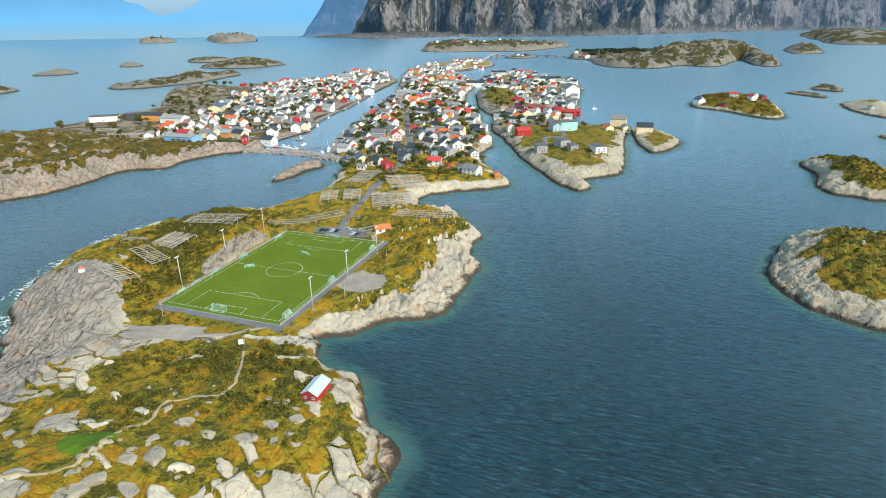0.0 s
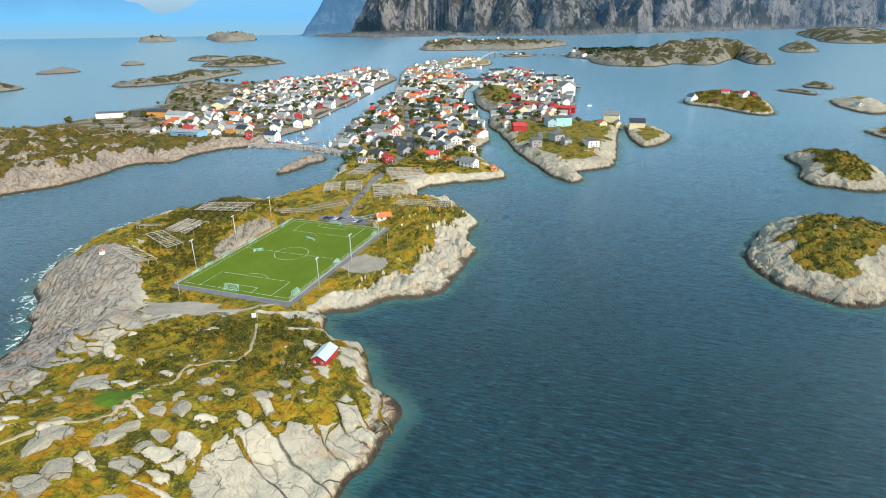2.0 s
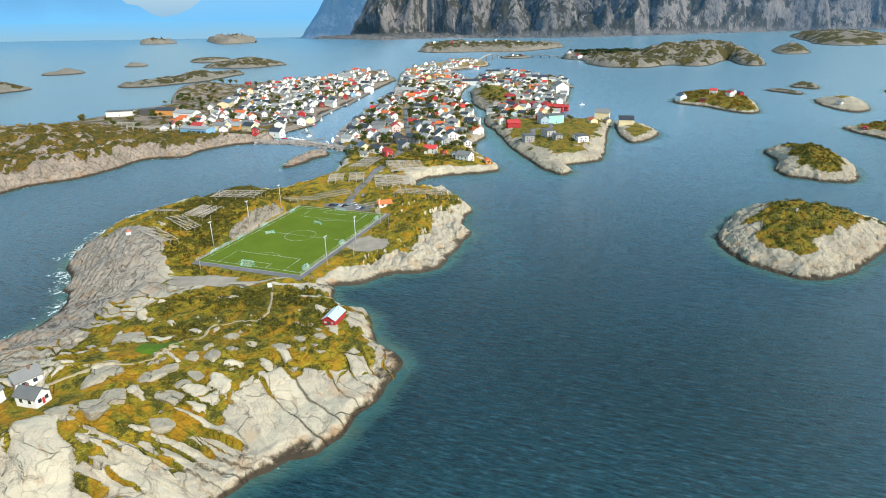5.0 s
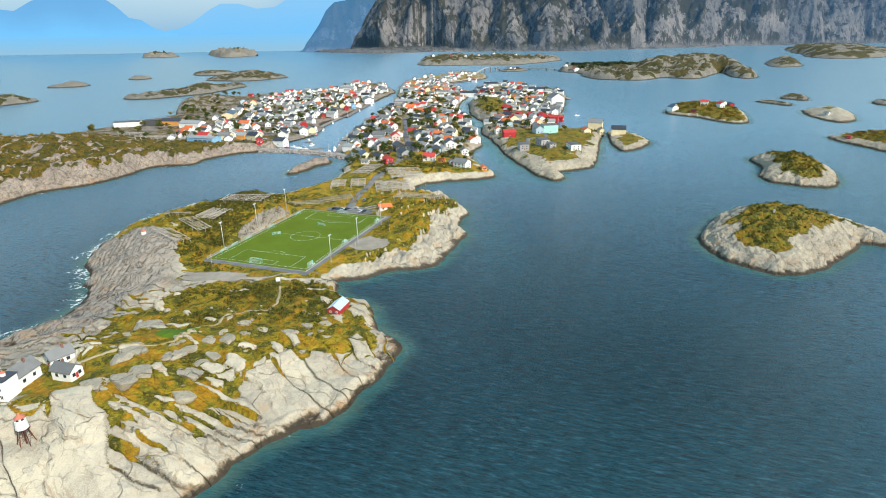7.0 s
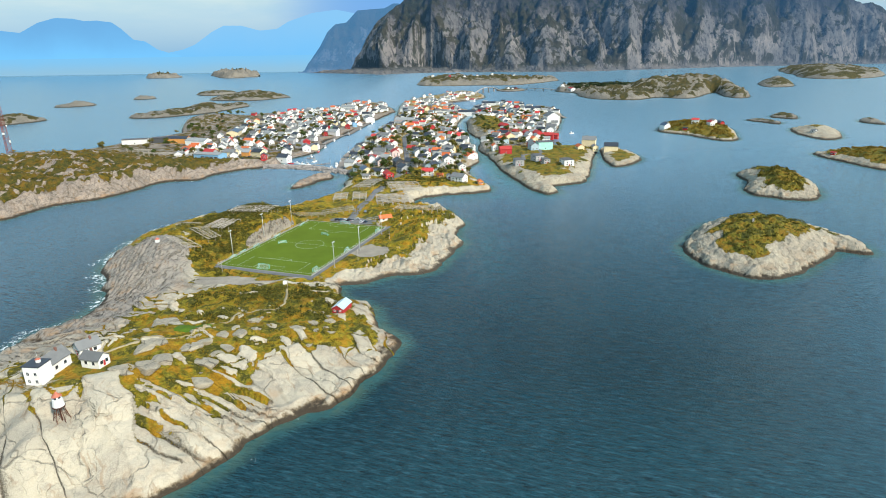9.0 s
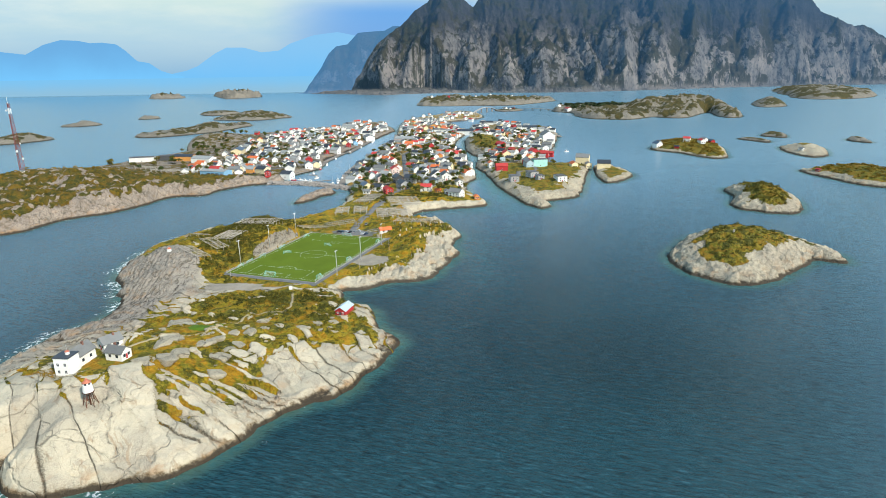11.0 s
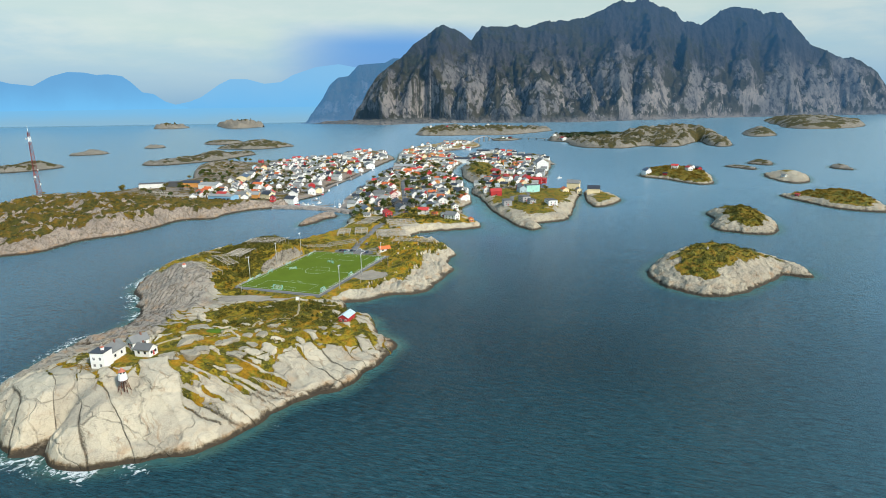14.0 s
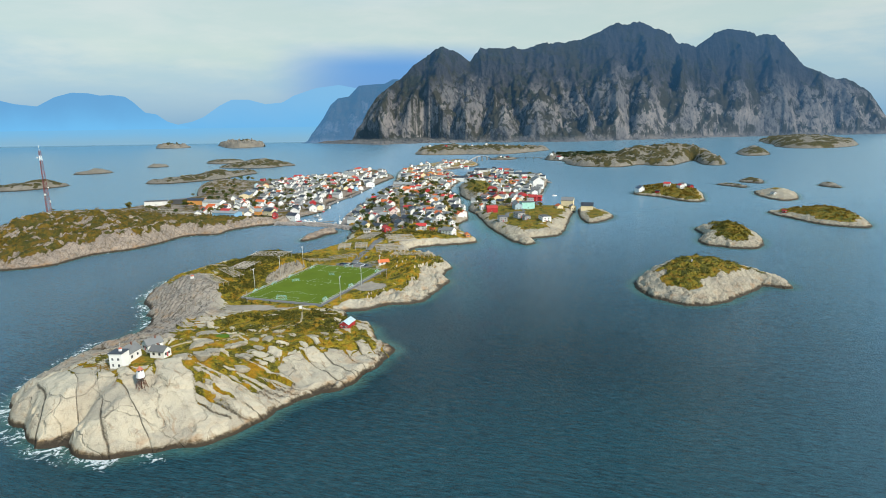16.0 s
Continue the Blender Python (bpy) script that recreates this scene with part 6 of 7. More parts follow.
def flood_mast():
    mast = empty("floodlight_mast", "tall grey steel floodlight mast beside the pitch", "lamp post", "floodlights round the pitch")
    part("pole", rod(bmesh.new(), (0, 0, -0.5), (0, 0, 15.6), 0.21, 10, 0.13), M_STEEL, mast, smooth_faces=True)
    part("footing", box(bmesh.new(), (0.9, 0.9, 0.7), (0, 0, 0.1), bevel=0.05), M_CONCRETE, mast)
    part("crossarm", rod(bmesh.new(), (-1.3, 0, 15.5), (1.3, 0, 15.5), 0.08), M_STEEL, mast)
    for dx in (-1.0, 0.0, 1.0):
        lamp = part("lamp_head", box(bmesh.new(), (0.75, 0.5, 0.35), (dx, -0.25, 15.75), bevel=0.06), M_STEEL, mast)
        part("lens", box(bmesh.new(), (0.62, 0.04, 0.26), (dx, -0.52, 15.7)), M_LAMP, lamp)
    return mast


def place(ob, spots, grid=None, z=None, first=True):
    """Sets a thing on its first spot and copies of it on the others: rows of x, y, turn."""
    made = []
    for i, (x, y, turn) in enumerate(spots):
        m = pose(x, y, level(grid, x, y) if z is None else z, 0, 0, turn)
        if i == 0 and first:
            ob.matrix_basis = m
            made.append(ob)
        else:
            made.append(copy_thing(ob, m))
    return made


place(flood_mast(), [(-125.6, 258.2, -110), (-114.4, 289.2, -110), (-103.2, 322.0, -110), (-58.2, 234.1, 70), (-47.1, 265.0, 70), (-35.8, 297.1, 70)], HEAD)


def goal(w, h, d, name, label, group):
    ob = empty(name, label, "goal", group)
    r = 0.09
    for s in (-1, 1):
        part("post", rod(bmesh.new(), (s * w / 2, 0, 0), (s * w / 2, 0, h), r, 8), M_MINT, ob)
        part("stay", rod(bmesh.new(), (s * w / 2, 0, h), (s * w / 2, d, 0.05), r * 0.7, 6), M_MINT, ob)
        part("ground_bar", rod(bmesh.new(), (s * w / 2, 0, 0.06), (s * w / 2, d, 0.06), r * 0.7, 6), M_MINT, ob)
    part("crossbar", rod(bmesh.new(), (-w / 2, 0, h), (w / 2, 0, h), r, 8), M_MINT, ob)
    part("back_bar", rod(bmesh.new(), (-w / 2, d, 0.06), (w / 2, d, 0.06), r * 0.7, 6), M_MINT, ob)
    bm = bmesh.new()
    n = int(w / 0.45)
    for i in range(n + 1):
        x = -w / 2 + w * i / n
        rod(bm, (x, 0.02, h), (x, d, 0.08), 0.03, 3)
    for k in range(1, 6):
        f = k / 6
        rod(bm, (-w / 2, d * f, h * (1 - f)), (w / 2, d * f, h * (1 - f)), 0.03, 3)
    part("net", bm, M_NET, ob, "white knotted goal net")
    return ob


big = goal(7.32, 2.44, 2.2, "football_goal", "turquoise full-size football goal with white net", "pitch goals")
gx0, gy0 = pitch_place(-2.0, -PITCH_L / 2 + 1.0)
gx1, gy1 = pitch_place(0, PITCH_L / 2 + 0.3)
place(big, [(gx0, gy0, PITCH_TURN + 180), (gx1, gy1, PITCH_TURN)], None, PITCH_Z)
small = goal(5.0, 2.0, 1.6, "small_goal", "turquoise training goal with white net", "training goals")
place(small, [(-123.7, 253.3, 70), (-120.7, 262.6, 70), (-115.5, 274.8, 70), (-107.3, 296.1, 70), (-96.1, 325.6, 70), (-68.8, 228.7, -110), (-55.4, 263.9, -110), (-39.8, 305.9, -110), (-100.5, 281.7, 20), (-75.6, 298.8, -30)], None, PITCH_Z)


def pitch_border():
    at = pose(PITCH_X, PITCH_Y, 0, 0, 0, PITCH_TURN)
    w, l = PITCH_W / 2 + 2.5, PITCH_L / 2 + 3
    kerb = empty("pitch_kerb", "low pale concrete kerb round the turf", "kerb", at=at)
    for size, c in (((0.4, 2 * l + 0.8, 0.5), (-w - 0.21, 0)), ((0.4, 2 * l + 0.8, 0.5), (w + 0.21, 0)), ((2 * w, 0.4, 0.5), (0, -l - 0.21)), ((2 * w, 0.4, 0.5), (0, l + 0.21))):
        part("kerb_run", box(bmesh.new(), size, (c[0], c[1], PITCH_Z - 0.1), bevel=0.04), M_CONCRETE, kerb)
    strip = empty("asphalt_margin", "dark asphalt walk around the pitch kerb", "paving", at=at)
    for size, c in (((2.4, 2 * l + 8.6, 0.3), (w + 1.62, -1.0)), ((2 * w + 0.8, 3.6, 0.3), (0, -l - 2.22)), ((1.6, 2 * l + 0.8, 0.3), (-w - 1.22, 0))):
        part("asphalt_strip", box(bmesh.new(), size, (c[0], c[1], PITCH_Z - 0.16)), M_ASPHALT, strip)
    rail = empty("pitch_rail", "low grey steel rail along the pitch", "fence", at=at)
    for s in (-1, 1):
        n = 34
        for i in range(n + 1):
            y = -l + 2 * l * i / n
            if i == 0 and s == -1:
                proto = shared(("rail_post",), lambda: rod(bmesh.new(), (0, 0, 0), (0, 0, 1.1), 0.05, 6), M_STEEL)
            piece("rail_post", proto, rail, pose(s * (w + 0.25), y, PITCH_Z + 0.1))
        part("top_rail", rod(bmesh.new(), (s * (w + 0.25), -l, PITCH_Z + 1.2), (s * (w + 0.25), l, PITCH_Z + 1.2), 0.05, 6), M_STEEL, rail)
        part("advert_board", box(bmesh.new(), (0.06, 2 * l, 0.3), (s * (w + 0.32), 0, PITCH_Z + 0.5)), M_CONCRETE, rail, "pale grey board run")


pitch_border()


# ---- cars ----
M_TYRE = paint("black_tyre", (0.02, 0.02, 0.02), 0.9)
CAR_PAINTS = [paint(n, c, 0.25, 0.2, 0.04, 1.0, 0.6) for n, c in (("black_car_paint", (0.02, 0.022, 0.025)), ("blue_car_paint", (0.04, 0.075, 0.13)), ("white_car_paint", (0.75, 0.76, 0.76)), ("silver_car_paint", (0.35, 0.37, 0.38)))]


def car(x, y, z, turn, tone, word, long=4.4):
    ob = empty("car", f"parked {word} car on the asphalt", "car", "parked cars", pose(x, y, z, 0, 0, turn))
    bm = bmesh.new()
    box(bm, (1.78, long, 0.62), (0, 0, 0.62), bevel=0.14)
    part("body", bm, CAR_PAINTS[tone], ob)
    bm = bmesh.new()
    box(bm, (1.6, long * 0.56, 0.55), (0, -0.15, 1.2), bevel=0.05)
    for v in bm.verts:
        if v.co.z > 1.2:
            v.co.x *= 0.82
            v.co.y = -0.15 + (v.co.y + 0.15) * 0.76
    part("cabin", bm, M_GLASS, ob, "dark tinted glass")
    part("roof_panel", box(bmesh.new(), (1.28, long * 0.40, 0.06), (0, -0.15, 1.49), bevel=0.02), CAR_PAINTS[tone], ob)
    for sx in (-1, 1):
        for sy in (-1, 1):
            w = piece("wheel", shared(("wheel",), lambda: rod(bmesh.new(), (-0.11, 0, 0), (0.11, 0, 0), 0.33, 12), M_TYRE), ob, pose(sx * 0.82, sy * long * 0.31, 0.33))
            piece("rim", shared(("rim",), lambda: rod(bmesh.new(), (-0.12, 0, 0), (0.12, 0, 0), 0.19, 8), M_STEEL), w)
        piece("headlight", shared(("headlight",), lambda: box(bmesh.new(), (0.35, 0.06, 0.16)), M_LAMP), ob, pose(sx * 0.62, long / 2, 0.72))
        piece("tail_light", shared(("tail_light",), lambda: box(bmesh.new(), (0.3, 0.06, 0.16)), WALLS["r"]), ob, pose(sx * 0.65, -long / 2, 0.78))
    return ob


CAR_WORDS = ("black", "dark blue", "white", "silver grey")
for x, y, turn, tone in ((-73.2, 337.6, -30, 0), (-70.2, 336.9, -30, 1), (-66.9, 335.9, -25, 2), (-63.8, 334.9, -25, 0), (-60.6, 333.7, -25, 3), (-57.6, 339.5, 50, 2), (-53.8, 330.6, -25, 2), (-50.8, 329.4, -25, 1), (-54.0, 358.5, -10, 3)):
    car(x, y, level(HEAD, x, y) + 0.15, turn, tone, CAR_WORDS[tone])
for x, y, turn, tone in ((-48, 521, 70, 0), (-52, 524, 70, 3), (-44, 560, 0, 1), (-40, 590, 10, 2), (-33, 640, 5, 0), (-52, 560, 80, 2)):
    car(x, y, level(HEAD, x, y) + 0.15, turn, tone, CAR_WORDS[tone])
for x, y, turn, tone in ((-232, 606, 20, 2), (-226, 604, 20, 1), (-243, 604, 70, 3), (-219, 606, 15, 0), (-205, 640, 80, 2)):
    car(x, y, level(WEST, x, y) + 0.15, turn, tone, CAR_WORDS[tone])


# ---- fish-drying racks ----
def rack(grid, cx, cy, wide, long, turn, high=2.2, bay=4.6, gap=1.5, seed=0, label="grey weathered wooden fish-drying rack, empty"):
    """Rows of leaning posts that carry long beams, with bare poles laid across."""
    r = random.Random(seed)
    c, s = math.cos(radians(turn)), math.sin(radians(turn))

    def ground_at(u, v):
        return level(grid, cx + c * u - s * v, cy + s * u + c * v)

    # the frame leans with the slope
    us, vs = np.linspace(-wide / 2, wide / 2, 5), np.linspace(-long / 2, long / 2, 7)
    rows = np.array([(u, v, 1.0, ground_at(u, v)) for u in us for v in vs])
    a, b, z0 = np.linalg.lstsq(rows[:, :3], rows[:, 3], rcond=None)[0]
    ob = empty("drying_rack", label, "rack", "fish-drying racks", pose(cx, cy, z0, 0, 0, turn))
    post = shared(("rack_post", high), lambda: rod(bmesh.new(), (0, 0, -1.6), (0, 0, high + 0.5), 0.15, 5, 0.12), M_WOOD)
    pole = shared(("rack_pole", round(wide)), lambda: rod(bmesh.new(), (-wide / 2 - 0.6, 0, 0), (wide / 2 + 0.6, 0, 0), 0.15, 5, 0.11), M_WOOD)
    beam = shared(("rack_beam", round(long)), lambda: rod(bmesh.new(), (0, -long / 2 - 0.5, 0), (0, long / 2 + 0.5, 0), 0.17, 5, 0.14), M_WOOD)
    nx, ny = max(1, round(wide / bay)), max(1, round(long / bay))
    top = high
    up_u, up_v = -math.degrees(math.atan(a)), math.degrees(math.atan(b))
    for i in range(nx + 1):
        u = -wide / 2 + wide * i / nx
        piece("beam", beam, ob, pose(u, 0, top + a * u, up_v + r.uniform(-0.6, 0.6), 0, 0))
        for j in range(ny + 1):
            v = -long / 2 + long * j / ny
            lean = 9 if (i + j) % 2 else -9
            piece("post", post, ob, pose(u, v, min(ground_at(u, v) - z0, a * u + b * v), r.uniform(-2, 2), lean, 0))
    n = int(long / gap)
    for k in range(n + 1):
        v = -long / 2 + long * k / n
        piece("pole", pole, ob, pose(r.uniform(-0.4, 0.4), v, top + b * v + 0.2 + r.uniform(-0.05, 0.12), 0, up_u + r.uniform(-2.2, 2.2), r.uniform(-7, 7)))
    return ob


for n, (cx, cy, wide, long, turn) in enumerate(((-97, 350, 9, 22, -65), (-75, 360, 9, 24, -65), (-12, 350, 15, 34, 78), (-35, 393, 26, 30, 8), (-26, 433, 28, 28, 15), (-80, 403, 11, 22, 5), (-64, 405, 11, 22, 5), (-61, 449, 16, 34, -18), (-42, 335, 6, 15, -70))):
    rack(HEAD, cx, cy, wide, long, turn, seed=n)
for n, (cx, cy, wide, long, turn) in enumerate(((-130, 321, 16, 30, 80), (-146, 300, 14, 24, 50), (-150, 281, 10, 16, 60), (-154, 256, 11, 16, 65), (-168, 302, 4, 12, -45))):
    rack(HEAD, cx, cy, wide, long, turn, 2.2, seed=20 + n)
for n, (cx, cy, wide, long, turn) in enumerate(((-340, 640, 18, 34, -60), (-310, 624, 16, 30, -65), (-372, 660, 16, 30, -60))):
    rack(WEST, cx, cy, wide, long, turn, 4.0, 5.5, 2.2, seed=30 + n)


# ---- boathouse, hut, sign and the light station ----
M_TIN = paint("pale_blue_tin_roof", (0.55, 0.66, 0.70), 0.35, 0.3, 0.06, 1.0, 0.5)


def boathouse():
    x, y, turn = -43.9, 168.6, -17
    z = 6.4
    ob = empty("boathouse", "small red boathouse with pale sheet-metal roof", "boathouse", at=pose(x, y, z, 0, 0, turn))
    part("wall", gable_body(5.8, 9.6, 2.8, 1.7, 2.5), WALLS["r"], ob)
    part("roof", gable_roof(5.8, 9.6, 2.8, 1.7, 0.35, 0.14), M_TIN, ob, "pale sheet-metal roof")
    for k in range(9):
        for s in (-1, 1):
            yy = -4.9 + 9.8 * k / 8
            part("roof_seam", rod(bmesh.new(), (0, yy, 4.72), (s * 3.2, yy, 2.80), 0.05, 4), M_TIN, ob)
    for s in (-1, 1):
        f = part("window", window_mesh(0.8, 0.8), M_TRIM, ob)
        f.matrix_basis = pose(s * 1.5, -4.82, 1.6)
        part("pane", box(bmesh.new(), (0.75, 0.05, 0.75)), M_GLASS, f)
    part("door", box(bmesh.new(), (1.1, 0.1, 2.1), (0, -4.84, 1.0), bevel=0.03), WALLS["k"], ob)
    part("flue", rod(bmesh.new(), (1.2, 2.6, 3.6), (1.2, 2.6, 5.0), 0.12, 8), M_STEEL, ob)
    dock = empty("slipway", "short grey wooden slipway below the boathouse", "jetty", at=pose(-38.5, 181, 0.9, 0, 0, turn))
    for k in range(7):
        part("plank", box(bmesh.new(), (3.0, 0.5, 0.1), (0, -1.8 + 0.58 * k, 0.1), bevel=0.02), M_WOOD, dock)
    for s in (-1, 1):
        part("pile", rod(bmesh.new(), (s * 1.3, 1.6, -3), (s * 1.3, 1.6, 1.4), 0.14, 6), M_WOOD, dock)


boathouse()


def changing_hut():
    x, y = -36.4, 334.5
    ob = house(x, y, level(HEAD, x, y) - 0.1, -70, "Swo", "small white hut with orange roof by the pitch", size=(5.5, 9.0, 2.6), group="")
    return ob


changing_hut()


def blue_hall():
    x, y = -263, 603
    ob = empty("hall", "blue metal hall with four dark gates and pale roof", "hall", "village houses", pose(x, y, level(WEST, x, y) - 0.3, 0, 0, 72))
    part("wall", gable_body(16, 34, 8.0, 1.6), WALLS["B"], ob)
    part("roof", gable_roof(16, 34, 8.0, 1.6, 0.4, 0.3), ROOFS["s"], ob)
    for k in range(4):
        gate = part("gate", box(bmesh.new(), (0.16, 4.6, 5.6), (-8.06, -13.5 + 6.2 * k, 3.0), bevel=0.04), M_GLASS, ob, "dark glazed gate")
        for z in (1.6, 3.2, 4.8):
            part("gate_rail", box(bmesh.new(), (0.06, 4.5, 0.14), (-8.17, -13.5 + 6.2 * k, z)), M_STEEL, gate)


blue_hall()


def notice_board():
    x, y = -78.4, 198.9
    z = level(HEAD, x, y)
    ob = empty("notice_board", "white notice panel on a leaning wooden post", "sign", at=pose(x, y, z, 0, 0, 14))
    part("post", rod(bmesh.new(), (0.9, 0, -0.6), (1.2, 0, 4.2), 0.11, 6), M_WOOD, ob)
    part("panel", box(bmesh.new(), (1.9, 0.12, 2.2), (-0.2, -0.12, 3.0), bevel=0.03), M_TRIM, ob)
    for s in (-1, 1):
        part("bracket", rod(bmesh.new(), (-1.0, 0, 3.0 + s * 0.6), (1.2, 0, 3.0 + s * 0.6), 0.05, 5), M_WOOD, ob)


notice_board()


def timber_post(high):
    ob = empty("timber_post", "bare grey timber post standing in the ground", "post", "posts round the pitch")
    part("pole", rod(bmesh.new(), (0, 0, -0.6), (0.1, 0, high), 0.13, 6, 0.09), M_WOOD, ob)
    part("cap", rod(bmesh.new(), (0.1, 0, high), (0.1, 0, high + 0.12), 0.15, 6), M_WOOD, ob)
    return ob


place(timber_post(7.5), [(-122.5, 229.0, 0), (-46.0, 247.0, 40), (-29.5, 284.0, 80)], HEAD)
place(timber_post(9.0), [(-12, 470, 0), (-38, 500, 30), (-22, 540, 60), (-40, 610, 10), (8, 520, 90), (-60, 560, 20)], HEAD)
M_RUST = paint("rusty_iron", (0.14, 0.055, 0.03), 0.85, 0.2, 0.3)
M_CAP = paint("faded_red_cap", (0.62, 0.20, 0.12), 0.6)


def lighthouse():
    x, y = -116.6, 67.6
    z = level(HEAD, x, y) + 0.3
    ob = empty("lighthouse", "white lantern with red cap on rusty trestle legs", "lighthouse", at=pose(x, y, z, 0, 0, 25))
    for k in range(6):
        a = math.pi / 3 * k
        c, s = math.cos(a), math.sin(a)
        part("leg", rod(bmesh.new(), (2.8 * c, 2.8 * s, -2.2), (1.25 * c, 1.25 * s, 4.9), 0.10, 6), M_RUST, ob)
        b = a + math.pi / 3
        part("brace", rod(bmesh.new(), (2.35 * c, 2.35 * s, 0.4), (1.7 * math.cos(b), 1.7 * math.sin(b), 3.0), 0.045, 5), M_RUST, ob)
        part("brace", rod(bmesh.new(), (2.35 * math.cos(b), 2.35 * math.sin(b), 0.4), (1.7 * c, 1.7 * s, 3.0), 0.045, 5), M_RUST, ob)
        part("ring_bar", rod(bmesh.new(), (1.75 * c, 1.75 * s, 2.8), (1.75 * math.cos(b), 1.75 * math.sin(b), 2.8), 0.05, 5), M_RUST, ob)
    part("centre_pipe", rod(bmesh.new(), (0, 0, -1), (0, 0, 5), 0.22, 8), M_RUST, ob)
    part("deck", rod(bmesh.new(), (0, 0, 4.8), (0, 0, 5.05), 1.9, 16), M_RUST, ob)
    body = part("lantern_house", rod(bmesh.new(), (0, 0, 5.05), (0, 0, 7.7), 1.75, 12, 1.45), M_TRIM, ob)
    part("glazing", rod(bmesh.new(), (0, 0, 7.7), (0, 0, 8.5), 1.2, 12), M_TRIM, ob)
    for k in range(6):
        a = math.pi / 3 * k + 0.2
        part("lamp_pane", box(bmesh.new(), (0.06, 0.7, 0.6), (1.2 * math.cos(a), 1.2 * math.sin(a), 8.1), a), M_GLASS, body)
    part("cap", rod(bmesh.new(), (0, 0, 8.5), (0, 0, 9.5), 1.5, 12, 0.45), M_CAP, ob, "faded red conical cap")
    part("vent", rod(bmesh.new(), (0, 0, 9.5), (0, 0, 9.9), 0.3, 8), M_CAP, ob)


lighthouse()


def light_station():
    def z(x, y):
        return level(HEAD, x, y) - 0.3
    keeper = house(-136.4, 96.8, z(-136.4, 96.8) + 0.8, -8, "Mwg", "white keeper's house with grey slate roof", 2.8, (6.0, 10.0, 3.7), "light station houses")
    tower = empty("signal_tower", "square white tower with dark flat roof and lantern", "tower", at=pose(-136.6, 89.0, 16.6, 0, 0, -6))
    part("wall", box(bmesh.new(), (6.2, 5.8, 9.2), (0, 0, 2.9), bevel=0.05), WALLS["w"], tower)
    part("roof", box(bmesh.new(), (6.8, 6.4, 0.3), (0, 0, 7.65), bevel=0.05), ROOFS["k"], tower)
    part("lantern", rod(bmesh.new(), (0.6, 0.4, 7.7), (0.6, 0.4, 8.9), 0.8, 10), WALLS["w"], tower)
    part("lantern_cap", rod(bmesh.new(), (0.6, 0.4, 8.9), (0.6, 0.4, 9.4), 0.95, 10, 0.3), M_CAP, tower)
    part("flag_rod", rod(bmesh.new(), (0.6, 0.4, 9.3), (0.6, 0.4, 11.6), 0.05, 5), M_STEEL, tower)
    for zz in (2.0, 4.9):
        for px, py, a in ((-1.4, -2.93, 0), (1.4, -2.93, 0), (-3.13, 0, 90)):
            f = part("window", window_mesh(1.0, 1.3), M_TRIM, tower)
            f.matrix_basis = pose(px, py, zz, 0, 0, a)
            part("pane", box(bmesh.new(), (0.92, 0.05, 1.2)), M_GLASS, f)
    house(-130.6, 108.5, z(-130.6, 108.5) + 0.3, -38, "Mwg", "white outhouse with grey slate roof", 2.2, (5.8, 7.5, 3.0), "light station houses")
    house(-122.6, 99.2, z(-122.6, 99.2) + 0.9, 74, "Mwg", "small white house with pale grey roof", 1.9, (5.2, 7.8, 3.0), "light station houses")


light_station()


def beacon():
    x, y = -169.7, 254.8
    ob = empty("beacon", "small white beacon hut with red top", "beacon", at=pose(x, y, level(HEAD, x, y) - 0.2))
    part("hut", box(bmesh.new(), (2.0, 2.0, 2.2), (0, 0, 1.1), bevel=0.05), M_TRIM, ob)
    part("cap", rod(bmesh.new(), (0, 0, 2.2), (0, 0, 3.2), 1.5, 8, 0.2), M_CAP, ob)


beacon()


def radio_mast():
    x, y, high = -470, 566, 76.0
    z = level(WEST, x, y) - 1.0
    ob = empty("radio_mast", "tall red and white lattice radio mast", "mast", at=pose(x, y, z, 0, 0, 20))
    tones = (M_RED, M_TRIM)
    n, w0, w1 = 13, 3.4, 1.3
    for k in range(n):
        a, b = k / n, (k + 1) / n
        ra, rb = (w0 + (w1 - w0) * a), (w0 + (w1 - w0) * b)
        bm = bmesh.new()
        for c in range(3):
            p, q = 2 * math.pi / 3 * c, 2 * math.pi / 3 * (c + 1)
            A, B = (ra * math.cos(p), ra * math.sin(p), high * a), (rb * math.cos(p), rb * math.sin(p), high * b)
            C, D = (ra * math.cos(q), ra * math.sin(q), high * a), (rb * math.cos(q), rb * math.sin(q), high * b)
            rod(bm, A, B, 0.24, 5)
            rod(bm, A, D, 0.12, 4)
            rod(bm, C, B, 0.12, 4)
            rod(bm, B, D, 0.12, 4)
        part("lattice_bay", bm, tones[k == 11], ob)
    part("antenna", rod(bmesh.new(), (0, 0, high - 1), (0, 0, high + 7), 0.18, 6), M_TRIM, ob)
    for k, (h, r) in enumerate(((14, 1.5), (19, 1.2), (23, 1.4), (31, 0.9), (68, 1.0))):
        a = 2.3 * k
        part("dish", rod(bmesh.new(), (3.0 * math.cos(a), 3.0 * math.sin(a), h), (3.9 * math.cos(a), 3.9 * math.sin(a), h), r, 10, r * 0.8), M_TRIM, ob, "white dish antenna")
        part("dish_arm", rod(bmesh.new(), (0, 0, h), (3.2 * math.cos(a), 3.2 * math.sin(a), h), 0.12, 5), M_RED, ob)
    hut = house(x + 5, y - 9, level(WEST, x + 5, y - 9) - 0.5, 10, "Swg", "small white equipment hut below the mast", 0.8, (5.0, 8.0, 3.2), "", True)
    return ob


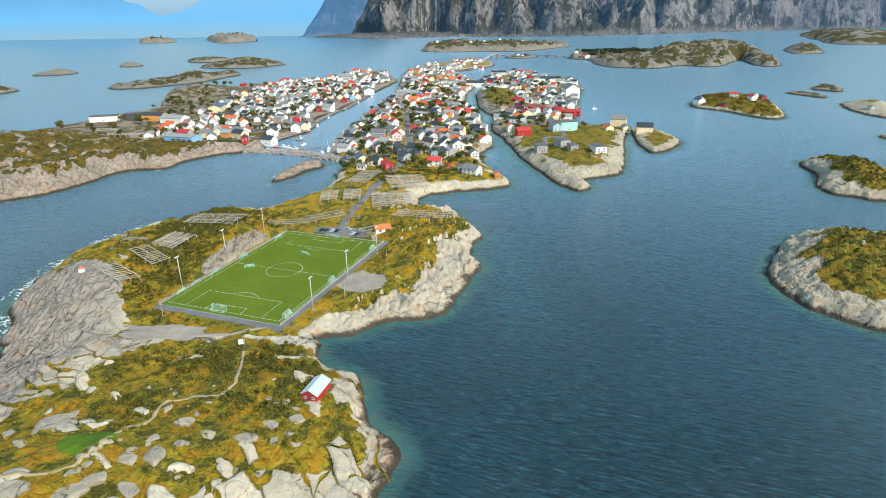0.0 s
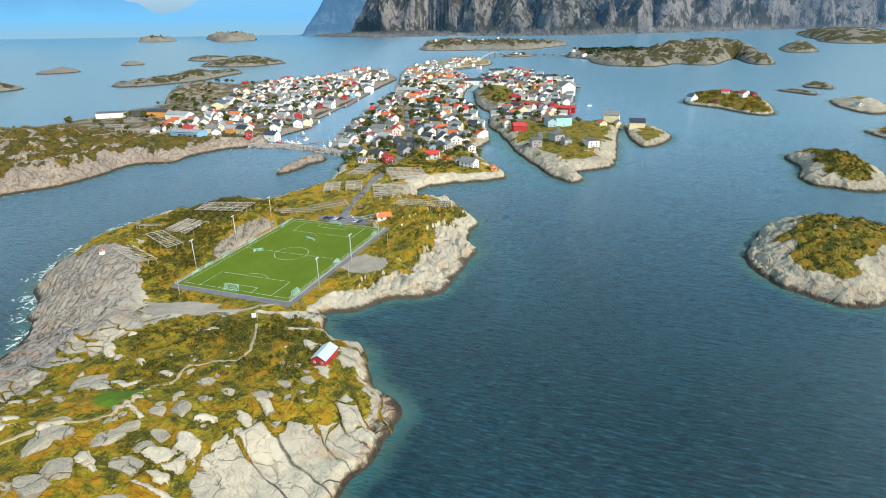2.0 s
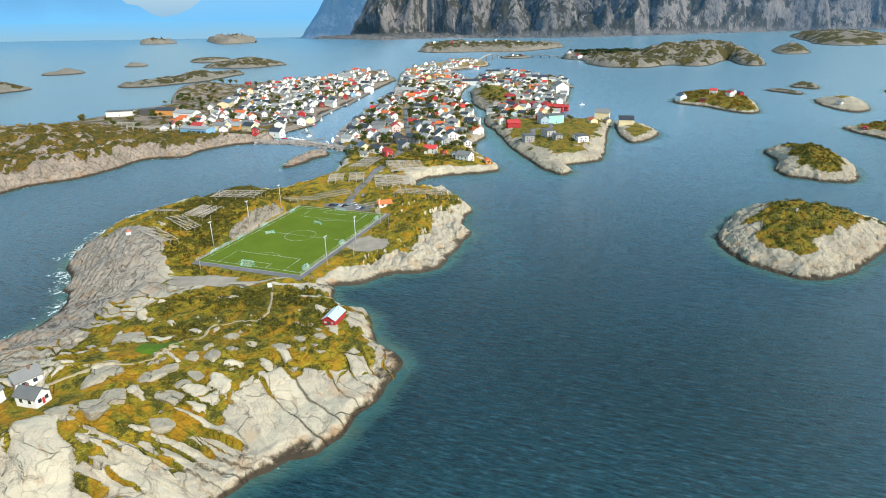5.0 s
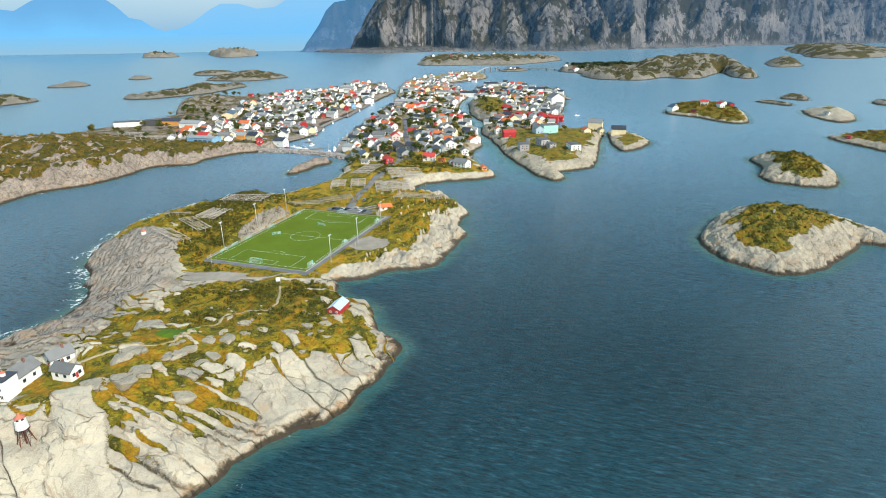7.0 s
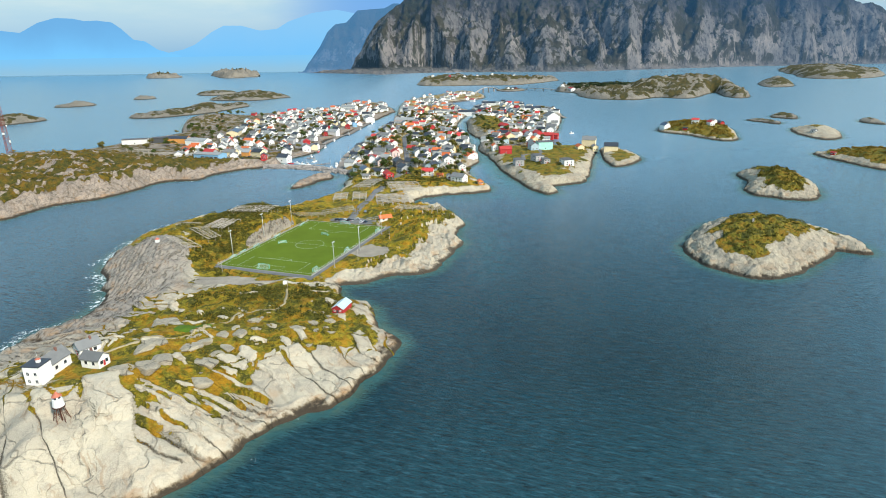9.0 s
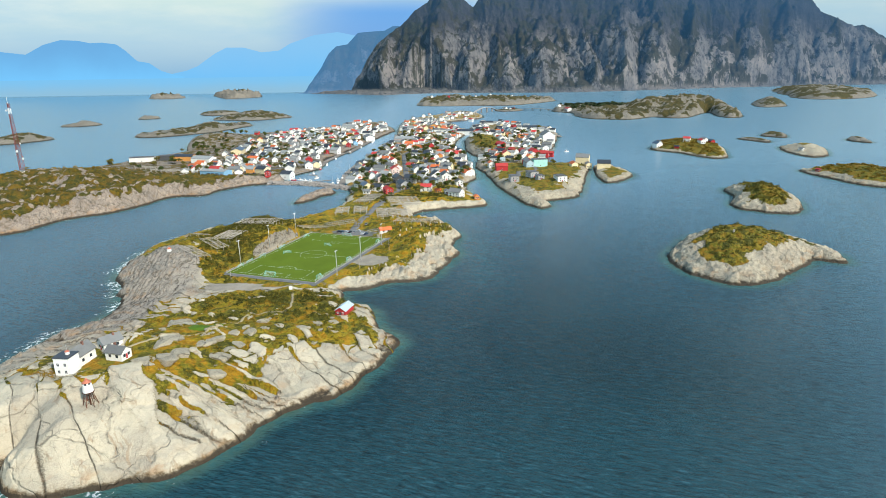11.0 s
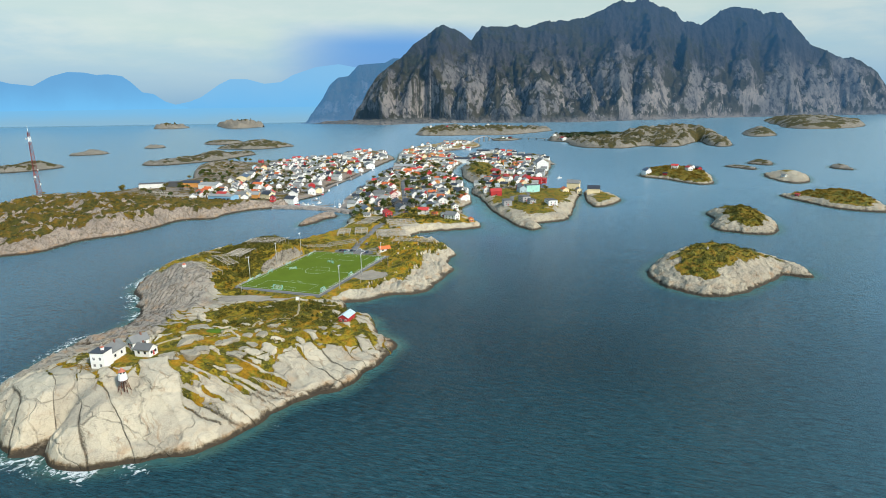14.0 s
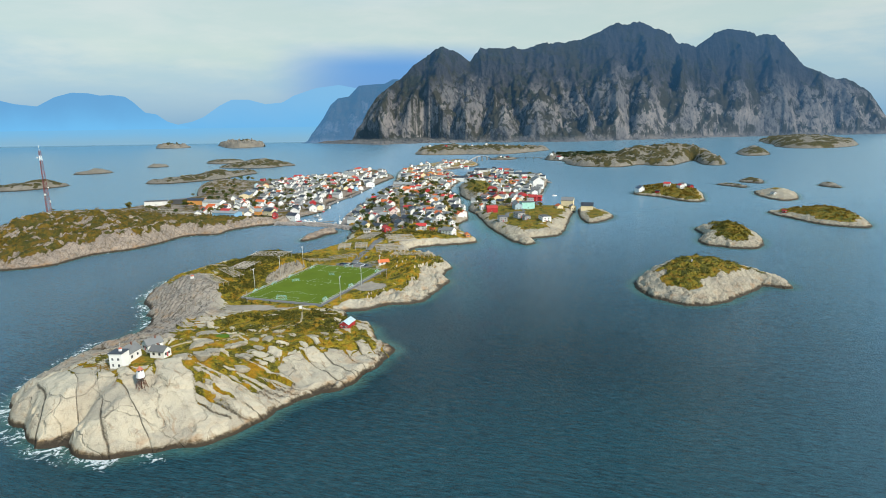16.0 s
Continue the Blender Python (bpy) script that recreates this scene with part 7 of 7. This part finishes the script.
M_RED = paint("mast_red", (0.20, 0.045, 0.035), 0.6, 0, 0.2)
radio_mast()


# ---- breakwater, quays, boats and the bridge ----

def stone_mesh(seed, squash=0.6):
    r = random.Random(seed)
    bm = bmesh.new()
    bmesh.ops.create_icosphere(bm, subdivisions=1, radius=1.0)
    for v in bm.verts:
        v.co *= r.uniform(0.72, 1.12)
        v.co.z *= squash
    return bm


M_STONE = paint("quarried_stone", (0.40, 0.36, 0.32), 0.9, 0, 0.25, 0.8)


def stone_bank(name, line, top, wide, count, size, label, seed, parts=70):
    """A heap of quarried blocks along a line: the nearest singly, the rest as one."""
    r = random.Random(seed)
    bank = empty(name, label, "breakwater")
    p = np.array(line, float)
    lengths = np.hypot(*np.diff(p, axis=0).T)
    whole = bmesh.new()
    core = bmesh.new()
    for (a, b) in zip(p[:-1], p[1:]):
        d = Vector((*(b - a), 0))
        rodlen, turn = d.length, math.atan2(d.y, d.x)
        box(core, (rodlen + 2, wide * 0.55, top + 1.2), ((a[0] + b[0]) / 2, (a[1] + b[1]) / 2, (top - 1.6) / 2), turn)
    part("core", core, M_STONE, bank)
    shapes = [shared(("block", k), lambda k=k: stone_mesh(k), M_STONE) for k in range(5)]
    verts, faces = [], []
    for n in range(count):
        i = r.choices(range(len(lengths)), lengths)[0]
        t, off = r.random(), r.uniform(-1, 1)
        d = (p[i + 1] - p[i]) / lengths[i]
        x, y = p[i] + (p[i + 1] - p[i]) * t + np.array((-d[1], d[0])) * off * wide / 2
        z = top * (1 - abs(off) ** 1.6) + r.uniform(-0.3, 0.4) - 0.2
        k = size * r.uniform(0.6, 1.35)
        m = pose(x, y, z, r.uniform(-25, 25), r.uniform(-25, 25), r.uniform(0, 360)) @ Matrix.Diagonal((k * r.uniform(0.8, 1.3), k, k, 1))
        me = r.choice(shapes)
        if n < parts:
            piece("block", me, bank, m)
        else:
            at = len(verts)
            verts += [m @ v.co for v in me.vertices]
            faces += [[at + q for q in f.vertices] for f in me.polygons]
    me = bpy.data.meshes.new("rubble")
    me.from_pydata([tuple(v) for v in verts], [], faces)
    me.materials.append(M_STONE)
    heap = new("rubble", me)
    heap.parent = bank
    tagged(heap, kind="stuff")
    return bank


stone_bank("breakwater", [(-196, 588), (-172, 586), (-150, 580), (-128, 570), (-110, 556), (-92, 545)], 3.4, 13, 900, 1.5, "rubble-stone breakwater across the harbour mouth", 3)
stone_bank("rubble_bank", [(-70, 219), (-62, 221), (-54, 224), (-46, 227), (-38, 229)], 3.0, 10, 420, 0.85, "pale rubble-stone bank below the pitch corner", 8, 60)
M_PLANK = paint("quay_planks", (0.27, 0.23, 0.19), 0.9, 0, 0.25)


def quay(x0, y0, x1, y1, wide, high=1.7):
    a, b = Vector((x0, y0, 0)), Vector((x1, y1, 0))
    d = b - a
    ob = empty("quay", "timber quay on piles along the harbour", "quay", "harbour quays", pose(*((a + b) / 2), 0, 0, math.degrees(math.atan2(d.y, d.x))))
    n = max(2, int(d.length / 4))
    part("deck", box(bmesh.new(), (d.length, wide, 0.35), (0, 0, high - 0.18), bevel=0.04), M_PLANK, ob)
    pile = shared(("pile",), lambda: rod(bmesh.new(), (0, 0, -3), (0, 0, high), 0.16, 6), M_PLANK)
    for i in range(n + 1):
        for s in (-1, 1):
            piece("pile", pile, ob, pose(-d.length / 2 + d.length * i / n, s * (wide / 2 - 0.3), 0))


for row in ((-196, 612, -163, 690, 7), (-160, 690, -158, 754, 8), (-160, 760, -146, 860, 7), (-140, 860, -120, 1050, 8), (-106, 560, -112, 640, 7), (-112, 650, -106, 760, 7), (-100, 780, -76, 960, 7), (150, 762, 196, 858, 7), (250, 1060, 245, 1160, 8), (-72, 1010, -78, 1150, 8), (20, 1440, 120, 1560, 9), (86, 1180, 60, 1280, 8)):
    quay(*row)
HULLS = (WALLS["w"], WALLS["B"], M_TRIM, WALLS["r"])


def boat(x, y, turn, long, tone, word, mast=True):
    ob = empty("boat", f"{word} boat moored in the harbour", "boat", "harbour boats", pose(x, y, 0, 0, 0, turn))
    bm = bmesh.new()
    box(bm, (long * 0.30, long, 1.5), (0, 0, 0.45))
    bmesh.ops.subdivide_edges(bm, edges=bm.edges[:], cuts=3, use_grid_fill=True)
    for v in bm.verts:
        f = (v.co.y / long + 0.5)
        v.co.x *= (1 - 0.95 * max(0, f - 0.55) ** 1.5 / 0.45**1.5) * (0.72 + 0.28 * (v.co.z + 0.3) / 1.5)
        v.co.z += 0.5 * max(0, f - 0.6) if v.co.z > 0.6 else 0
    part("hull", bm, HULLS[tone], ob, smooth_faces=True)
    part("wheelhouse", box(bmesh.new(), (long * 0.2, long * 0.28, 1.9), (0, -long * 0.12, 2.0), bevel=0.1), M_TRIM, ob)
    part("wheelhouse_window", box(bmesh.new(), (long * 0.205, long * 0.285, 0.5), (0, -long * 0.12, 2.45)), M_GLASS, ob)
    if mast:
        part("mast", rod(bmesh.new(), (0, long * 0.05, 1), (0, long * 0.05, 1 + long * 0.75), 0.09, 6), M_STEEL, ob)


BOAT_WORDS = ("white wooden", "blue", "white", "red")
for x, y, turn, long, tone in ((-118, 578, 20, 13, 1), (-114, 590, 15, 12, 0), (-116, 602, 25, 10, 2), (-112, 612, 10, 12, 0), (-150, 600, 70, 9, 2), (-158, 606, 75, 8, 0), (-165, 612, 70, 8, 2), (-172, 611, 80, 7, 3), (-145, 622, -20, 10, 2), (-157, 660, 25, 8, 0), (-155, 700, 5, 10, 3), (-152, 735, 0, 9, 2), (-112, 680, 0, 11, 0), (-108, 722, 5, 10, 2), (-150, 800, 8, 9, 0), (-138, 870, 12, 11, 2), (-128, 940, 8, 10, 0), (-116, 1020, 8, 12, 2), (-92, 880, -15, 10, 0), (-78, 980, -15, 11, 3), (215, 840, -70, 9, 2)):
    boat(x, y, turn, long, tone, BOAT_WORDS[tone], long > 8)
for x0, y0, x1, y1 in ((-150, 596, -125, 606), (-120, 576, -132, 570), (-148, 640, -160, 650)):
    quay(x0, y0, x1, y1, 2.4, 0.7)


def road_bridge(line, high, label):
    """A slim concrete deck on piers, highest in mid-span."""
    p = np.array(line, float)
    ob = empty("road_bridge", label, "bridge")
    n = 14
    d = p[1] - p[0]
    long = float(np.hypot(*d))
    turn = math.atan2(d[1], d[0])
    tops = [3.5 + high * math.sin(math.pi * i / n) for i in range(n + 1)]
    bm = bmesh.new()
    rows = []
    side = Vector((-math.sin(turn), math.cos(turn), 0)) * 3.5
    for i in range(n + 1):
        c = Vector((*(p[0] + d * i / n), tops[i]))
        drop = Vector((0, 0, 1.3))
        rows.append([bm.verts.new(v) for v in (c - side, c + side, c + side - drop, c - side - drop)])
    for a, b in zip(rows[:-1], rows[1:]):
        for k in range(4):
            bm.faces.new((a[k], a[(k + 1) % 4], b[(k + 1) % 4], b[k]))
    bm.faces.new(rows[0])
    bm.faces.new(rows[-1][::-1])
    bmesh.ops.recalc_face_normals(bm, faces=bm.faces)
    part("deck", bm, M_CONCRETE, ob)
    for i in range(2, n - 1, 3):
        q = p[0] + d * i / n
        part("pier", box(bmesh.new(), (1.6, 5, tops[i] + 3), (q[0], q[1], (tops[i] - 1.2 - 3) / 2), turn, 0.1), M_CONCRETE, ob)


road_bridge([(118, 1760), (212, 1930)], 14, "slim arched concrete road bridge over the sound")
road_bridge([(290, 1950), (402, 1860)], 4, "long low concrete road bridge over the sound")
land("ground_bridge_holm", [(205, 1925), (235, 1880), (285, 1905), (300, 1960), (250, 1990)], M_SKERRY, 4.0, plain_height(5, 9, 87, 1), plain_cover(12, 88), "small rock holm between two bridges", 4, 8, 300, 0.0)
HOLM = [(240, 1930, 30, "Lwg"), (268, 1940, 60, "Mrk"), (255, 1915, 10, "Mwk")]
for x, y, turn, code in HOLM:
    house(x, y, 3.6, turn, code)


# ---- homes out on the islets ----
def outlying(rows, grid, size=None):
    for x, y, turn, code in rows:
        house(x, y, max(level(grid, x, y), 1.2) - 0.2, turn, code, size=size, group="outlying houses")


outlying([(364, 848, 10, "Lwb"), (372, 866, 10, "Mwk"), (384, 818, 60, "Srk"), (410, 845, 60, "Mwr"), (424, 822, 10, "Mwr"), (436, 842, 20, "Mwg"), (452, 850, 12, "Mrk")], ISLAND_GRIDS[2])
outlying([(405, 1850, 8, "Lwg"), (425, 1800, 8, "Xwr"), (450, 1800, 60, "Mwg"), (600, 1860, 10, "Lwg")], ISLAND_GRIDS[10])
outlying([(556, 775, 20, "Swg")], ISLAND_GRIDS[4])
outlying([(466, 590, 20, "Srr")], ISLAND_GRIDS[3], (3.5, 5.0, 2.4))
outlying([(120, 2420, 10, "Lwg"), (60, 2400, 20, "Mrk"), (250, 2600, 10, "Lwg"), (330, 2480, 15, "Mwk"), (-10, 2480, 10, "Lwg"), (180, 2520, 10, "Mwr")], ISLAND_GRIDS[21])


def cairn():
    ob = empty("stone_cairn", "small pale stone cairn on the islet top", "cairn", at=pose(205, 268, 17.5))
    part("pillar", rod(bmesh.new(), (0, 0, -2), (0, 0, 2.6), 0.9, 7, 0.6), M_STONE, ob)
    part("wall_run", box(bmesh.new(), (6, 0.8, 1.2), (4, 1.0, -0.2), 0.2, 0.08), M_STONE, ob)


cairn()


# ---- trees, scrub and grass ----
def leaf_material(name, tones):
    m, nt, b = material(name, 0.9, 0, 0.2)
    each = add(nt, "ShaderNodeNewGeometry").outputs["Random Per Island"]
    thing = add(nt, "ShaderNodeObjectInfo").outputs["Random"]
    col = mixc(nt, remap(nt, each, 0.15, 0.85), tones[0], tones[1])
    col = mixc(nt, mathn(nt, "MULTIPLY", remap(nt, mathn(nt, "ADD", thing, mathn(nt, "MULTIPLY", noise_of(nt, place_of(nt), 0.05, 3), 0.8)), 0.6, 1.3), 0.7), col, tones[2])
    nt.links.new(col, b.inputs["Base Color"])
    return m


M_LEAF = leaf_material("birch_and_willow_leaves", ((0.025, 0.04, 0.010), (0.07, 0.095, 0.018), (0.14, 0.11, 0.02)))
M_SCRUB = leaf_material("brown_green_scrub", ((0.038, 0.044, 0.009), (0.13, 0.115, 0.015), (0.21, 0.125, 0.012)))
M_GRASS = leaf_material("yellow_grass", ((0.13, 0.10, 0.010), (0.25, 0.18, 0.018), (0.17, 0.09, 0.008)))
M_FIR = leaf_material("dark_spruce", ((0.010, 0.020, 0.010), (0.025, 0.042, 0.018), (0.03, 0.045, 0.015)))
M_BARK = paint("grey_bark", (0.12, 0.10, 0.08), 0.95)


def leaves(rng, blobs, count, size):
    """Small leaves strewn over the outside of a few lumps: corners and faces."""
    out = []
    for _ in range(count):
        cx, cy, cz, rx, rz = blobs[int(rng.integers(len(blobs)))]
        d = rng.normal(size=3)
        d /= np.linalg.norm(d)
        if d[2] < -0.35:
            d[2] = -d[2]
        p = np.array((cx, cy, cz)) + d * np.array((rx, rx, rz)) * rng.uniform(0.72, 1.08)
        u = np.cross(d, rng.normal(size=3))
        u /= np.linalg.norm(u) + 1e-9
        v = np.cross(d + 0.6 * rng.normal(size=3), u)
        v /= np.linalg.norm(v) + 1e-9
        k = size * rng.uniform(0.6, 1.4)
        out.append((p - u * k, p + v * k * 0.6, p + u * k, p - v * k * 0.6))
    co = np.array(out).reshape(-1, 3)
    return co


def quads_object(name, co, mat, parent=None):
    me = bpy.data.meshes.new(name)
    n = len(co) // 4
    me.vertices.add(len(co))
    me.vertices.foreach_set("co", co.ravel())
    me.loops.add(4 * n)
    me.loops.foreach_set("vertex_index", np.arange(4 * n, dtype=np.int32))
    me.polygons.add(n)
    me.polygons.foreach_set("loop_start", np.arange(0, 4 * n, 4, dtype=np.int32))
    me.update(calc_edges=True)
    me.materials.append(mat)
    ob = new(name, me)
    ob.parent = parent
    return ob


def tree(seed, high, label, fir=False):
    rng = np.random.default_rng(seed)
    ob = empty("tree", label, "tree", "village trees")
    bm = bmesh.new()
    rod(bm, (0, 0, -0.6), (0.1, 0, high * 0.6), 0.16, 7, 0.07)
    for k in range(5):
        a = 1.3 * k
        rod(bm, (0, 0, high * (0.25 + 0.06 * k)), (high * 0.22 * math.cos(a), high * 0.22 * math.sin(a), high * (0.5 + 0.06 * k)), 0.07, 5, 0.03)
    part("trunk", bm, M_BARK, ob)
    if fir:
        blobs = [(0, 0, high * (0.2 + 0.16 * k), high * 0.24 * (1 - 0.19 * k), high * 0.14) for k in range(5)]
    else:
        blobs = [(rng.uniform(-0.24, 0.24) * high, rng.uniform(-0.24, 0.24) * high, high * rng.uniform(0.42, 0.85), high * rng.uniform(0.16, 0.27), high * rng.uniform(0.13, 0.22)) for _ in range(8)]
    quads_object("crown", leaves(rng, blobs, 620, high * 0.05), M_FIR if fir else M_LEAF, ob)
    return ob


TREES = [tree(k, h, "leafy green garden tree between the houses") for k, h in ((1, 9.5), (2, 12.0), (3, 8.0), (4, 7.0))]
FIRST = [True] * 4


def plant(grid, x, y, k, turn):
    z = level(grid, x, y) - 0.1
    m = pose(x, y, z, 0, 0, turn)
    if FIRST[k]:
        TREES[k].matrix_basis, FIRST[k] = m, False
    else:
        copy_thing(TREES[k], m)


def plant_village(grid, x0, x1, y0, y1, count, seed, inset=6.0):
    r = random.Random(seed)
    gx, gy, _, s = grid
    made = 0
    for _ in range(count * 12):
        if made == count:
            return
        x, y = r.uniform(x0, x1), y0 + (y1 - y0) * r.random() ** 1.2
        i, j = int(np.searchsorted(gx, x)) - 1, int(np.searchsorted(gy, y)) - 1
        if not (0 <= i < len(gx) - 1 and 0 <= j < len(gy) - 1) or s[j, i] < inset or abs(x - road_at(y)) < 4.5:
            continue
        if any((x - a) ** 2 + (y - b) ** 2 < (d * 0.72 + 1.5) ** 2 for a, b, d in TAKEN):
            continue
        plant(grid, x, y, r.randrange(4), r.uniform(0, 360))
        made += 1


plant_village(HEAD, -100, 52, 476, 1100, 185, 5)
plant_village(WEST, -420, -150, 640, 1150, 130, 6)
plant_village(EAST, 60, 240, 640, 1150, 65, 7)


def scatter(grid, x0, x1, y0, y1, count, seed, veg_min, inside, bias=None):
    """Places on grown ground."""
    rng = np.random.default_rng(seed)
    gx, gy, z, s = grid
    x, y = rng.uniform(x0, x1, count), rng.uniform(y0, y1, count)
    keep = np.ones(count, bool)
    if bias is not None:
        keep &= rng.random(count) < bias(x, y)
    x, y = x[keep], y[keep]
    i = np.clip(np.searchsorted(gx, x) - 1, 0, len(gx) - 2)
    j = np.clip(np.searchsorted(gy, y) - 1, 0, len(gy) - 2)
    ok = (s[j, i] > inside) & ((veg_min is None) | (veg_min(x, y, s[j, i], z[j, i]) > 0.62))
    u, v = pitch_axes(x, y)
    ok &= ~((np.abs(u) < PITCH_W / 2 + 7) & (np.abs(v) < PITCH_L / 2 + 10))
    for cx, cy, rx, ry in ((-62, 337, 21, 10), (-40, 262, 13, 14), (-114, 216, 19, 7), (-130, 97, 16, 14), (-117, 67, 9, 8), (-105, 138, 8, 8)):
        ok &= ~((np.abs(x - cx) < rx) & (np.abs(y - cy) < ry))
    for (ax, ay), (bx, by) in zip(TRAIL[:-1], TRAIL[1:]):
        t = np.clip(((x - ax) * (bx - ax) + (y - ay) * (by - ay)) / ((bx - ax) ** 2 + (by - ay) ** 2), 0, 1)
        ok &= np.hypot(x - ax - t * (bx - ax), y - ay - t * (by - ay)) > 1.7
    return np.stack([x[ok], y[ok], z[j, i][ok]], -1)


def scrub(name, spots, per, lump, leaf, mat, label, seed):
    """Low bushes as one cover of leaves."""
    rng = np.random.default_rng(seed)
    forms = [leaves(np.random.default_rng(seed + k), [(rng.uniform(-0.5, 0.5), rng.uniform(-0.5, 0.5), rng.uniform(0.2, 0.5), rng.uniform(0.4, 0.8), rng.uniform(0.35, 0.7)) for _ in range(4)], per, leaf) for k in range(7)]
    out = []
    for p in spots:
        k = lump * rng.uniform(0.55, 1.5)
        a = rng.uniform(0, 6.3)
        c, s = math.cos(a), math.sin(a)
        f = forms[int(rng.integers(7))]
        g = np.stack([f[:, 0] * c - f[:, 1] * s, f[:, 0] * s + f[:, 1] * c, f[:, 2]], -1)
        out.append(g * k + p)
    if out:
        tagged(quads_object(name, np.concatenate(out), mat), label, "bushes", kind="stuff")


def thicket(x, y):
    f = 1.3 * hump(x, y, -56, 184, 15, 11) + 1.1 * hump(x, y, -86, 190, 24, 8) + 0.7 * hump(x, y, -62, 160, 12, 6) + 0.5 * hump(x, y, -104, 162, 9, 7)
    f += 1.6 * hump(x, y, -138, 300, 24, 62, 15, 3) + 0.5 * hump(x, y, -118, 345, 16, 22) + 0.08 * hump(x, y, -14, 320, 22, 40) + 0.6 * hump(x, y, -20, 460, 45, 14)
    return np.clip(f * (0.4 + 1.2 * (fbm(x / 11, y / 11, 3, 55) > -0.05)), 0, 1)


scrub("heath_scrub", scatter(HEAD, -190, 30, 120, 480, 26000, 3, head_cover, 5, thicket), 34, 1.35, 0.24, M_SCRUB, "dark green and brown scrub on the heath", 60)
scrub("heath_tufts", scatter(HEAD, -170, 30, 60, 380, 26000, 4, head_cover, 4, lambda x, y: smooth(fbm(x / 7, y / 7, 3, 66), -0.25, 0.4) * 0.8), 7, 0.62, 0.5, M_GRASS, "yellow autumn grass tufts on the heath", 80)
scrub("island_scrub", scatter(WEST, -590, -230, 380, 720, 3800, 8, west_cover, 6, lambda x, y: smooth(fbm(x / 30, y / 30, 3, 44), -0.2, 0.3)), 20, 1.9, 0.3, M_SCRUB, "low dark scrub on the rocky island", 90)


def islet_scrub(name, shore_index, count, seed, lump, bare):
    name0, shore, mat, step, height, cover, *_ = ISLANDS[shore_index]
    line = coast(shore, 2.0, 5.0, seed)
    rng = np.random.default_rng(seed)
    lo, hi = line.min(0), line.max(0)
    x, y = rng.uniform(lo[0], hi[0], count), rng.uniform(lo[1], hi[1], count)
    s = inside_by(line, x, y)
    ok = s > 6
    x, y, s = x[ok], y[ok], s[ok]
    z = height(x, y, s)
    ok = cover(x, y, s, z) > 0.6
    scrub(name, np.stack([x, y, z - 0.1], -1)[ok], 26, lump, 0.28, M_SCRUB, "dark heath scrub on the islet cap", seed)


islet_scrub("near_islet_scrub", 0, 1500, 200, 1.1, 20)
islet_scrub("green_islet_scrub", 1, 1500, 210, 1.3, 12)
islet_scrub("house_islet_scrub", 2, 700, 220, 2.6, 8)
islet_scrub("long_islet_scrub", 3, 600, 230, 1.8, 12)
firs = []
rng0 = np.random.default_rng(9)
for _ in range(420):
    x = rng0.uniform(440, 700)
    firs.append((x, rng0.normal(1885, 40), 10 + 5 * rng0.random()))
scrub("spruce_wood", np.array(firs), 40, 7.0, 0.30, M_FIR, "dark spruce wood along the island", 240)


# ---- loose rocks in the heath ----
def boulder(seed, squash):
    """An angular block: a ball cut down by a dozen planes."""
    r = np.random.default_rng(seed)
    planes = r.normal(size=(13, 3))
    planes /= np.linalg.norm(planes, axis=1)[:, None]
    planes = np.vstack([planes, ((0.1, 0.05, 1), (0, 0.2, -1))])
    reach = np.append(r.uniform(0.62, 1.0, 13), (0.55, 0.5))
    bm = bmesh.new()
    bmesh.ops.create_icosphere(bm, subdivisions=4, radius=1.0)
    for v in bm.verts:
        d = np.array(v.co.normalized())
        facing = planes @ d
        k = min(1.15, float(np.min(np.where(facing > 0.08, reach / np.maximum(facing, 0.08), 9.0))))
        k *= 1 + 0.05 * noise.noise(Vector(d) * 4 + Vector((seed, 0, 0)))
        v.co = Vector(d * k)
        v.co.x *= 1.35
        v.co.z *= squash
    return bm


M_BOULDER = ground_material("pale_boulder_rock", tuple(tuple(c * 0.85 for c in tone) for tone in PALE), HEATH, 0.3, (0.10, 0.05), False)


def rocks(spots, group, label):
    for n, (x, y, size, turn) in enumerate(spots):
        me = shared(("boulder", n % 6), lambda: boulder(n % 6 + 1, 0.75), M_BOULDER)
        ob = new("boulder", me)
        ob.matrix_basis = pose(x, y, level(HEAD, x, y) - 0.05 * size, 0, 0, turn) @ Matrix.Diagonal((size, size, size * 0.9, 1))
        tagged(ob, label, "rock", group)


rocks([(-107.4, 112.5, 3.9, 10), (-108.6, 108.0, 3.5, 80), (-119.0, 149.0, 5.2, 15), (-94.2, 113.9, 3.2, 20), (-86.0, 106.2, 3.6, -10), (-80.7, 130.2, 3.0, 120), (-79.9, 148.3, 2.4, 20), (-70.5, 142.2, 1.8, -30), (-46.9, 152.9, 2.1, 20), (-84.5, 113.5, 2.6, -35), (-91.3, 119.6, 2.4, 40), (-83.5, 94.0, 3.2, -15), (-100.3, 91.4, 3.8, -18), (-107.2, 88.9, 3.6, -12), (-97.7, 98.6, 3.2, 5), (-87.4, 130.0, 2.4, 110), (-82.2, 119.0, 2.5, -30), (-60.0, 141.5, 2.8, 10), (-54.2, 149.4, 2.2, -20)], "boulders on the heath", "large pale grey boulder sunk in the heath")
ROCK_R = random.Random(17)
few = scatter(HEAD, -125, -40, 95, 175, 150, 15, head_cover, 8)[:34]
rocks([(x, y, ROCK_R.uniform(0.5, 1.6), ROCK_R.uniform(0, 360)) for x, y, _ in few], "loose rocks on the heath", "small pale rock lying in yellow grass")
